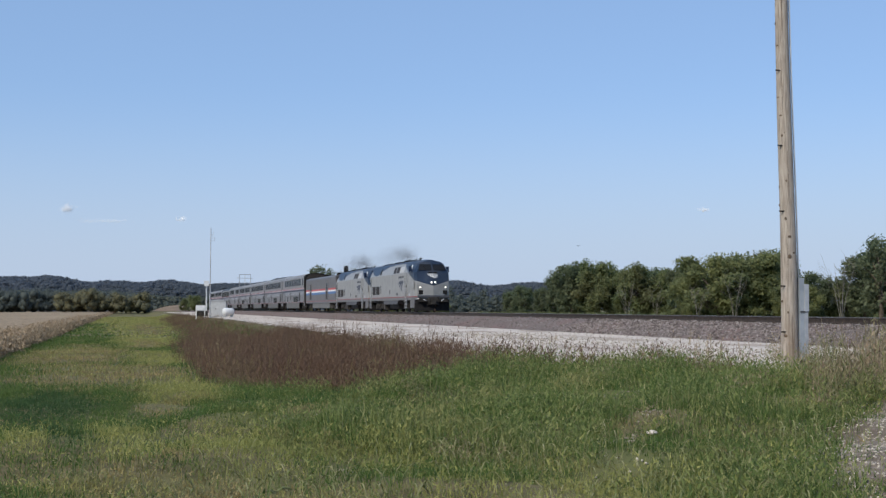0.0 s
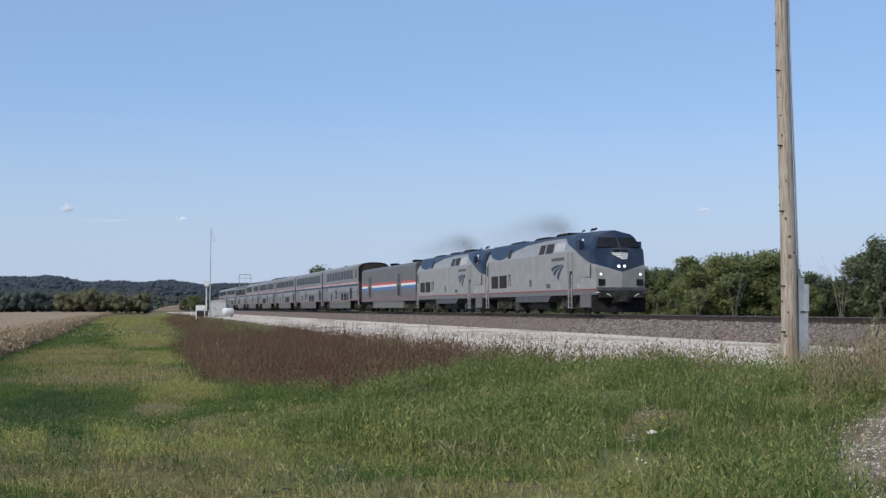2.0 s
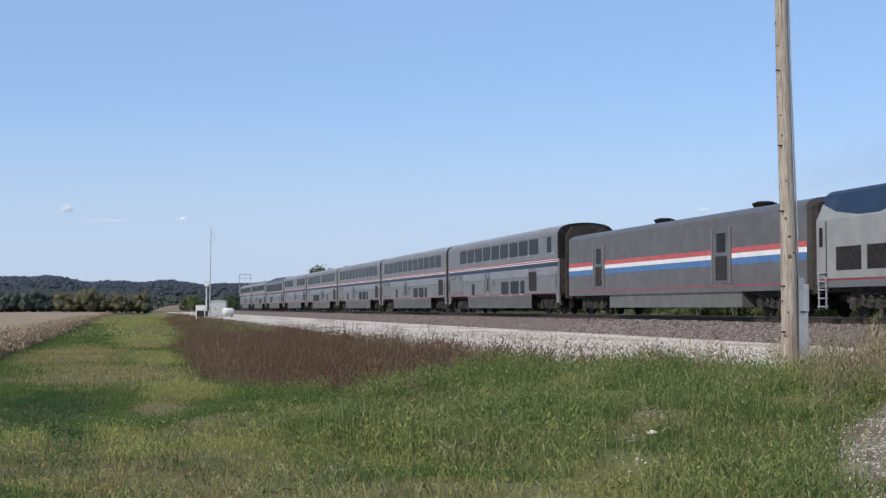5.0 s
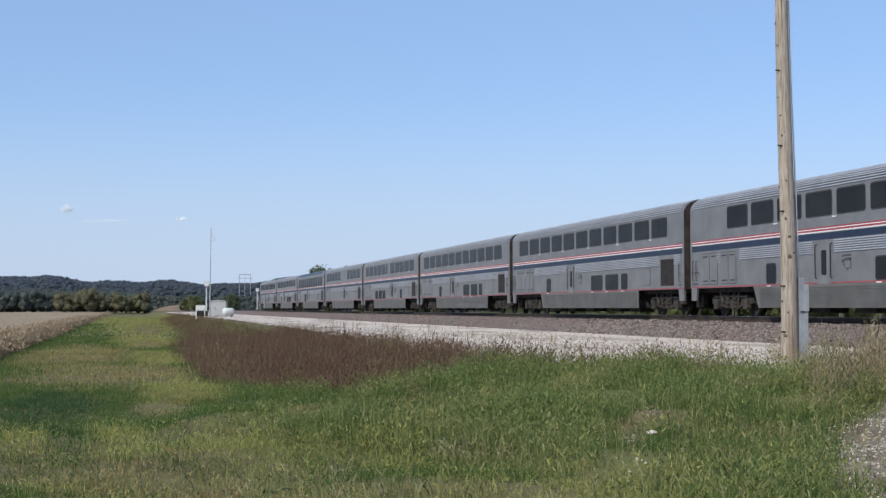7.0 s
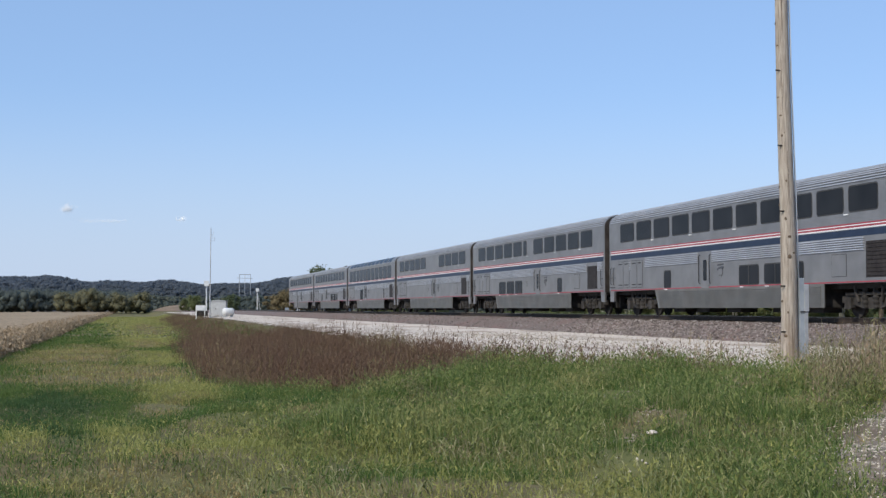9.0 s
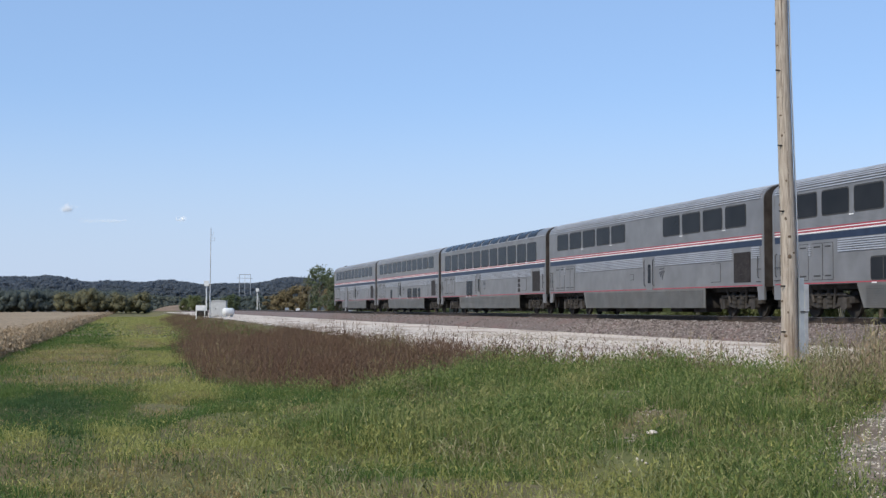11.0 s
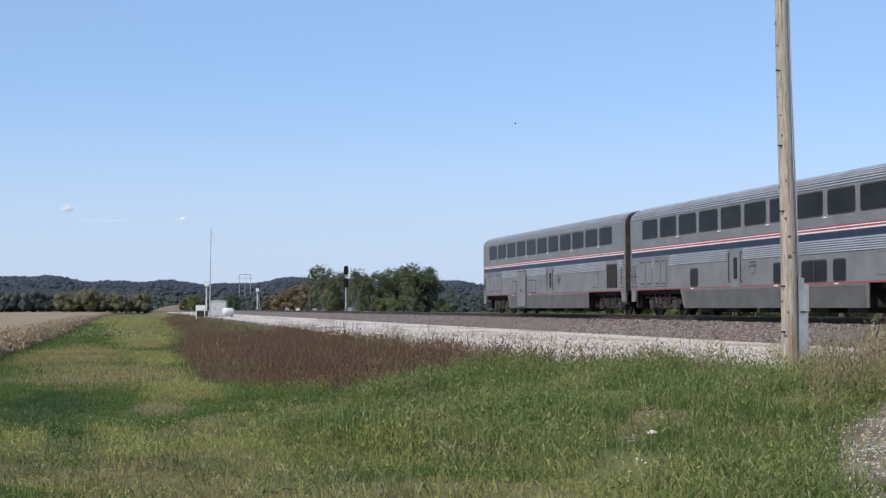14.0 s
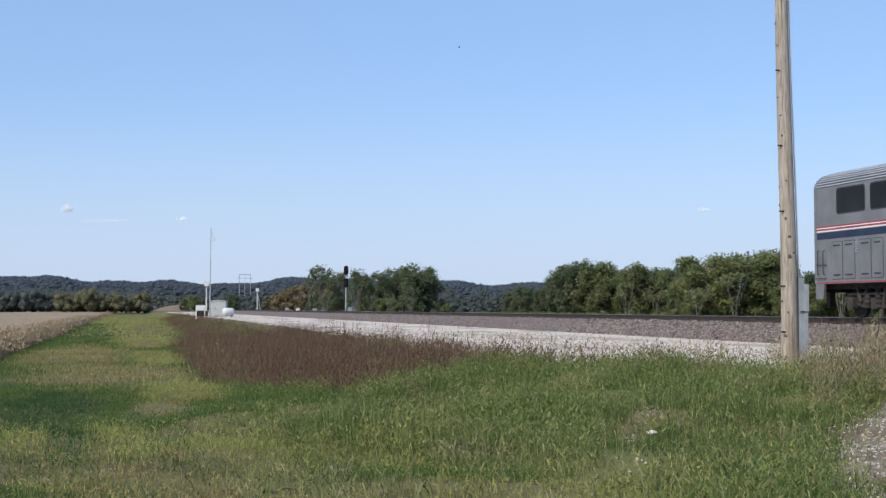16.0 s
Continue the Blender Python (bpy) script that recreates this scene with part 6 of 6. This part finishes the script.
# hill body
xs = np.linspace(-500, 2100, 90)
a = np.radians(13.38) + np.arctan((xs - 784) / 2353)
V, F = [], []
for k, (d, h) in enumerate(((1000, 0.0), (1250, 0.55), (1500, 0.85), (1800, 0.9), (2400, 0.0))):
    for p, q in zip(xs, a):
        V.append((-d * math.cos(q), d * math.sin(q), -1.6 + h * max(0.0, float(ridge(p)))))
for k in range(4):
    for i in range(len(xs) - 1):
        j = k * len(xs) + i
        F.append((j, j + 1, j + 1 + len(xs), j + len(xs)))
tagged(rough("wooded_hills", V, F, M_hillleaf, smooth=True), "low wooded hills on the horizon, tinted blue for haze", "hills", kind="structure")
px, d, x, y = polar(5200, -60, 1150, 1150, 1600)
z = ridge(px) * np.interp(d, [1000, 1250, 1500, 1800], [0, .55, .85, .9])
woods("hill_woods", np.stack([x, y, z + 1.2 + RNG.uniform(-1, 1.5, len(x))], 1), 2.6, 16, 1.3, M_hillleaf, "woods covering the far hills, blue haze painted into the leaves", "woods", (1.3, 1.3, 0.7))
px, d, x, y = polar(1500, -60, 262, 520, 640)
z = RNG.uniform(0.0, 1.0, 1500) * np.interp(px, [-200, 0, 200, 262], [6.0, 6.0, 6.0, 3.5])
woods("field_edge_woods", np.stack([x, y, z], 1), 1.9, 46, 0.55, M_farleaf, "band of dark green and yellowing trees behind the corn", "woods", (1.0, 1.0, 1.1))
px, d, x, y = polar(260, 100, 262, 500, 520)
z = RNG.uniform(0.0, 1.0, 260) * np.interp(np.sin(px * 0.13) + np.sin(px * 0.05), [-2, 2], [3.0, 7.0])
woods("yellowing_woods", np.stack([x, y, z], 1), 1.5, 46, 0.5, M_faryellow, "yellowing autumn trees at the field's end", "woods", (1.0, 1.0, 1.1))
px, d, x, y = polar(1000, 262, 540, 650, 900)
z = RNG.uniform(-1.0, 1.0, 1000) * 4 + 2
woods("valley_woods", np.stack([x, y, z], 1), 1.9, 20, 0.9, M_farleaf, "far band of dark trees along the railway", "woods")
px, d, x, y = polar(1100, 780, 1000, 450, 620)
z = RNG.uniform(-0.4, 1.0, 1100) ** 1 * np.interp(np.sin(px * 0.12) + np.sin(px * 0.31), [-2, 2], [2.0, 7.0])
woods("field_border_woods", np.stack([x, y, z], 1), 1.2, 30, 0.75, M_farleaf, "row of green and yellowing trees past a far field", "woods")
px, d, x, y = polar(700, 850, 1620, 160, 260)
woods("undergrowth", on_ground(x, y) + np.array([0, 0, 0.3]), 0.6, 60, 0.25, M_leaf, "low green undergrowth below the trees", "undergrowth")
px, d, x, y = polar(500, 470, 800, 175, 250)
keep = y > 28.6
x, y = x[keep], y[keep]
woods("trackside_brush", on_ground(x, y) + np.array([0, 0, 0.2]), 0.45, 50, 0.22, M_leafyellow, "yellow-brown brush along the far side of the track", "brush")


# ---- a harvested field past the track ----
corners = [(place(ang(c), r)[0], place(ang(c), r)[1], -1.0) for c, r in ((765, 250), (905, 250), (915, 440), (755, 440))]
bm = bmesh.new()
bm.faces.new([bm.verts.new(c) for c in corners])
far_field = part("far_field", bm, M_crop)
tagged(far_field, "flat tan harvested field past the railway", "field", kind="structure")


# ---- rising ground where the line leaves the valley ----
bx, by, bz = place(ang(318), 620)
V, F = sheet(np.linspace(-60, 60, 16), np.linspace(-14, 14, 12) * 1.0, lambda x, y: 3.4 * np.clip(1 - (y / 14) ** 2, 0, 1) * np.clip(1 - (x / 60) ** 2, 0, 1) - 0.3)
bank = rough("far_embankment", V, F, M_russet, smooth=True)
bank.matrix_basis = pose(bx, by, -1.3)
tagged(bank, "russet grassy embankment on rising ground far off", "embankment", kind="structure")


# ---- trackside equipment ----
def cabinet(name, label, px, dist, w, dpt, h, roof=True, paint=None):
    paint = paint or M_cabinet
    x, y, z = place(ang(px), dist)
    c = thing(name, label, "equipment cabinet", at=pose(x, y, z, 0, 0, -8))
    bm = bmesh.new()
    box(bm, -dpt / 2, dpt / 2, -w / 2, w / 2, 0.15, h)
    bmesh.ops.bevel(bm, geom=bm.edges[:], offset=0.03, segments=2, affect='EDGES')
    body = part("body", bm, paint, c)
    if roof:
        bm = bmesh.new()
        prism(bm, [(-w / 2 - 0.08, h), (w / 2 + 0.08, h), (w / 2 + 0.08, h + 0.05), (0, h + 0.16), (-w / 2 - 0.08, h + 0.05)], -dpt / 2 - 0.08, dpt / 2 + 0.08)
        part("roof", bm, paint, c)
    bm = bmesh.new()
    box(bm, dpt / 2, dpt / 2 + 0.03, -w * 0.2, w * 0.25, 0.3, h - 0.25)
    d = part("door", bm, paint, body)
    bm = bmesh.new()
    box(bm, dpt / 2 + 0.03, dpt / 2 + 0.07, -w * 0.15, -w * 0.11, h * 0.5, h * 0.5 + 0.15)
    part("handle", bm, M_black, d)
    bm = bmesh.new()
    box(bm, -dpt / 2 + 0.05, dpt / 2 - 0.05, -w / 2 + 0.05, w / 2 - 0.05, -0.3, 0.16)
    part("plinth", bm, M_galv, c)
    return c


cabinet("signal_bungalow", "white metal signal equipment bungalow beside the gravel", 387, 178, 2.1, 2.6, 2.15, True, M_bungalow)


def generator():
    """A white housing on a dark engine frame."""
    x, y, z = place(ang(355), 172)
    g = thing("generator", "white generator housing on a dark open frame", "generator", at=pose(x, y, z, 0, 0, -8))
    bm = bmesh.new()
    box(bm, -0.45, 0.45, -0.6, 0.6, 1.05, 1.75)
    bmesh.ops.bevel(bm, geom=bm.edges[:], offset=0.05, segments=2, affect='EDGES')
    part("housing", bm, M_cabinet, g)
    bm = bmesh.new()
    box(bm, -0.35, 0.35, -0.45, 0.9, 0.35, 1.05)
    part("engine", bm, M_under, g)
    for sx in (-0.4, 0.4):
        for sy in (-0.55, 0.55):
            bm = bmesh.new()
            box(bm, sx - 0.05, sx + 0.05, sy - 0.05, sy + 0.05, -0.3, 1.06)
            part("leg", bm, M_cabinet, g)


generator()


def white_tank():
    x, y, z = place(ang(404), 172)
    t = thing("gas_tank", "white rounded gas tank beside the bungalow", "gas tank", at=pose(x, y, z, 0, 0, -70))
    bm = bmesh.new()
    tube(bm, [(-0.75, 0, 0.75), (-0.68, 0, 0.75), (-0.5, 0, 0.75), (0.5, 0, 0.75), (0.68, 0, 0.75), (0.75, 0, 0.75)], [0.15, 0.38, 0.5, 0.5, 0.38, 0.15], 18)
    part("shell", bm, M_cabinet, t, smooth=True)
    for s in (-0.45, 0.45):
        bm = bmesh.new()
        box(bm, s - 0.06, s + 0.06, -0.35, 0.35, -0.1, 0.4)
        part("foot", bm, M_galv, t)


white_tank()


def mast():
    x, y, z = place(ang(371.5), 175)
    m = thing("radio_mast", "slender grey radio mast with small antennas", "radio mast", at=pose(x, y, z))
    bm = bmesh.new()
    tube(bm, [(0, 0, 0), (0, 0, 5), (0, 0.05, 11.7)], [0.09, 0.07, 0.045], 8)
    part("pole", bm, M_galv, m)
    for zz, l in ((10.0, 0.5), (10.8, 0.35), (10.3, 0.3)):
        bm = bmesh.new()
        tube(bm, [(0, -0.05, zz), (0, l, zz + 0.05), (0, l, zz + 0.5)], [0.02, 0.02, 0.02], 5)
        part("antenna", bm, M_galv, m)


mast()


def signal():
    x, y, z = place(ang(612), 168)
    s = thing("railway_signal", "two black signal heads on a pale mast beside the track", "railway signal", at=pose(x, y, z, 0, 0, 0))
    bm = bmesh.new()
    tube(bm, [(0, 0, 0), (0, 0, 6.2)], [0.09, 0.07], 10)
    part("mast", bm, M_galv, s)
    bm = bmesh.new()
    box(bm, -0.3, 0.3, -0.3, 0.3, 0, 0.5)
    part("base", bm, M_galv, s)
    for zz in (4.0, 5.6):
        bm = bmesh.new()
        yz = rounded(-0.28, 0.28, zz - 0.2, zz + 0.95, 0.26, 5)
        prism(bm, yz, 0.08, 0.22)
        head = part("signal_head", bm, M_black, s)
        for k in range(3):
            bm = bmesh.new()
            tube(bm, [(0.2, 0, zz + 0.05 + k * 0.32), (0.45, 0, zz + 0.03 + k * 0.32)], [0.13, 0.13], 10)
            part("visor", bm, M_black, head)
    bm = bmesh.new()
    box(bm, -0.25, 0.25, 0.25, 0.75, 0, 1.3)
    part("relay_box", bm, M_conduit, s)


signal()
for px, dist, h in ((508, 205, 1.3), (557, 190, 1.2)):
    cabinet("trackside_box", "small grey trackside relay box", px, dist, 0.6, 0.5, h, False, M_conduit)


def sign_board():
    x, y, z = place(ang(527), 200)
    s = thing("marker_board", "small white marker board on a post beside the track", "sign", at=pose(x, y, z))
    bm = bmesh.new()
    tube(bm, [(0, 0, 0), (0, 0, 1.2)], [0.03, 0.03], 6)
    part("post", bm, M_galv, s)
    bm = bmesh.new()
    box(bm, 0.03, 0.06, -0.28, 0.28, 0.85, 1.2)
    part("board", bm, M_white, s)


sign_board()


def far_post(px, dist, h, label, braced=True):
    x, y, z = place(ang(px), dist)
    s = thing("signal_mast", label, "signal mast", at=pose(x, y, z))
    bm = bmesh.new()
    tube(bm, [(0, 0, 0), (0, 0, h)], [0.10, 0.08], 8)
    if braced:
        tube(bm, [(0, 0.8, 0.2), (0, 0.12, h * 0.8)], [0.045, 0.045], 6)
    part("mast", bm, M_cabinet, s)
    bm = bmesh.new()
    box(bm, -0.25, 0.25, -0.3, 0.3, h - 0.3, h + 0.4)
    part("head", bm, M_cabinet, s)


far_post(455, 290, 5.1, "pale grey signal mast seen from behind")
far_post(365, 178, 4.5, "thin grey mast with a white head beside the bungalow", False)


def pylon():
    x, y, z = place(ang(433), 1100)
    s = thing("power_pylon", "faint grey twin-legged power line structure", "pylon", at=pose(x, y, 14))
    bm = bmesh.new()
    for o in (-4.5, 0, 4.5):
        tube(bm, [(0, o, -4), (0, o, 14)], [0.25, 0.2], 6)
    tube(bm, [(0, -6.5, 11), (0, 6.5, 11)], [0.2, 0.2], 6)
    tube(bm, [(0, -4.5, 14), (0, 4.5, 14)], [0.25, 0.25], 6)
    part("frame", bm, M_galv, s)


pylon()


# ---- a pale stone on the bank ----
def rock():
    x, y = -14.3, 5.85
    r = thing("rock", "pale flat stone lying in the grass", "rock", at=pose(x, y, float(ground_z(x, y)) + 0.11, 0, 0, 30))
    bm = bmesh.new()
    bmesh.ops.create_icosphere(bm, subdivisions=2, radius=0.065)
    for v in bm.verts:
        v.co *= 1 + 0.3 * noise.noise(v.co * 9)
        v.co.z = v.co.z * 0.45
    part("stone", bm, M_gravel, r)


rock()


# ---- clouds ----
def cloud(px, py, w, h, specks, label):
    """A soft bank of fine white specks, dense in a few heads and thin at the rim."""
    a = radians(ang(px))
    D = 4300
    c = thing("cloud", label, "cloud", at=pose(-D * math.cos(a), D * math.sin(a), (546 - py) / 2353 * D))
    rng = np.random.default_rng(specks)
    heads = np.stack([rng.normal(0, 8, 5), rng.uniform(-1, 1, 5) * w, rng.uniform(0, 0.7, 5) * h], 1)
    pick = rng.integers(0, 5, specks)
    C = heads[pick] + rng.normal(0, 1, (specks, 3)) * np.array([6, w * 0.35, h * 0.3])
    u = np.cross(np.array(SUN_DIR) + rng.normal(0, 0.15, (specks, 3)), rng.normal(0, 1, (specks, 3)))
    u /= np.linalg.norm(u, axis=1)[:, None]
    v = np.cross(u, np.array(SUN_DIR))
    v /= np.linalg.norm(v, axis=1)[:, None]
    q = 1.3 * rng.uniform(0.6, 1.4, specks)[:, None]
    V = np.stack([C - u * q, C + v * q, C + u * q], 1).reshape(-1, 3)
    tagged(rough("vapour", V, np.arange(3 * specks).reshape(-1, 3), M_cloud, c), kind="stuff")


cloud(117, 378, 17, 16, 900, "small white cumulus cloud low in the sky")
cloud(185, 397, 60, 9, 420, "faint wisp of white cloud low in the sky")
cloud(322, 393, 14, 12, 260, "faint small white cloud low in the sky")
cloud(1250, 376, 20, 8, 200, "faint white cloud above the far trees")


# ---- a bird ----
def bird():
    b = thing("bird", "small dark bird in flight", "bird")
    bm = bmesh.new()
    tube(bm, [(-0.2, 0, 0), (-0.1, 0, 0.0), (0.05, 0, 0), (0.16, 0, 0.01), (0.22, 0, 0.0)], [0.03, 0.05, 0.06, 0.035, 0.01], 8)
    body = part("body", bm, M_black, b, smooth=True)
    for s in (-1, 1):
        bm = bmesh.new()
        a = [bm.verts.new(p) for p in ((0.08, s * 0.03, 0.02), (-0.06, s * 0.03, 0.02), (-0.07, s * 0.28, 0.1), (0.04, s * 0.25, 0.1))]
        c = [bm.verts.new((-0.09, s * 0.5, 0.04))]
        bm.faces.new(a)
        bm.faces.new((a[3], a[2], c[0]))
        r = bmesh.ops.extrude_face_region(bm, geom=bm.faces[:])
        bmesh.ops.translate(bm, verts=[q for q in r["geom"] if isinstance(q, bmesh.types.BMVert)], vec=(0, 0, -0.012))
        part("wing", bm, M_black, body)
    return b


BIRD = bird()
for wing_or_body in BIRD.children:
    wing_or_body.scale = (0.65, 0.65, 0.65)


def rear_at(t):
    return -115.64 + 21.3 * (t - 12.5) + 0.0115 * (t - 12.5) ** 2


def motions():
    times = [0, 2, 4, 6, 8, 10, 12, 14, 16]
    for car, off in zip(consist, offsets):
        walk(car, [(t, pose(rear_at(t) + off, TRACK_Y, 0)) for t in times])
    for plume, off in zip(plumes, (offsets[9] + 11.9, offsets[10] + 11.9)):
        walk(plume, [(t, pose(rear_at(t) + off, TRACK_Y, 4.35)) for t in times])
    walk(BIRD, [(0, pose(-155, 54, 8.0, 0, 0, -60)), (9.5, pose(-155, 54, 8.0, 0, 0, -60)), (11.0, pose(-141.4, 52.4, 9.0, 0, -15, -75)), (12.5, pose(-142.4, 47.5, 15.03, 0, -25, -80)),
                (14.5, pose(-143.56, 40.9, 23.19, 0, -25, -80)), (16, pose(-144.4, 36.2, 29.8, 0, -25, -80))])


motions()
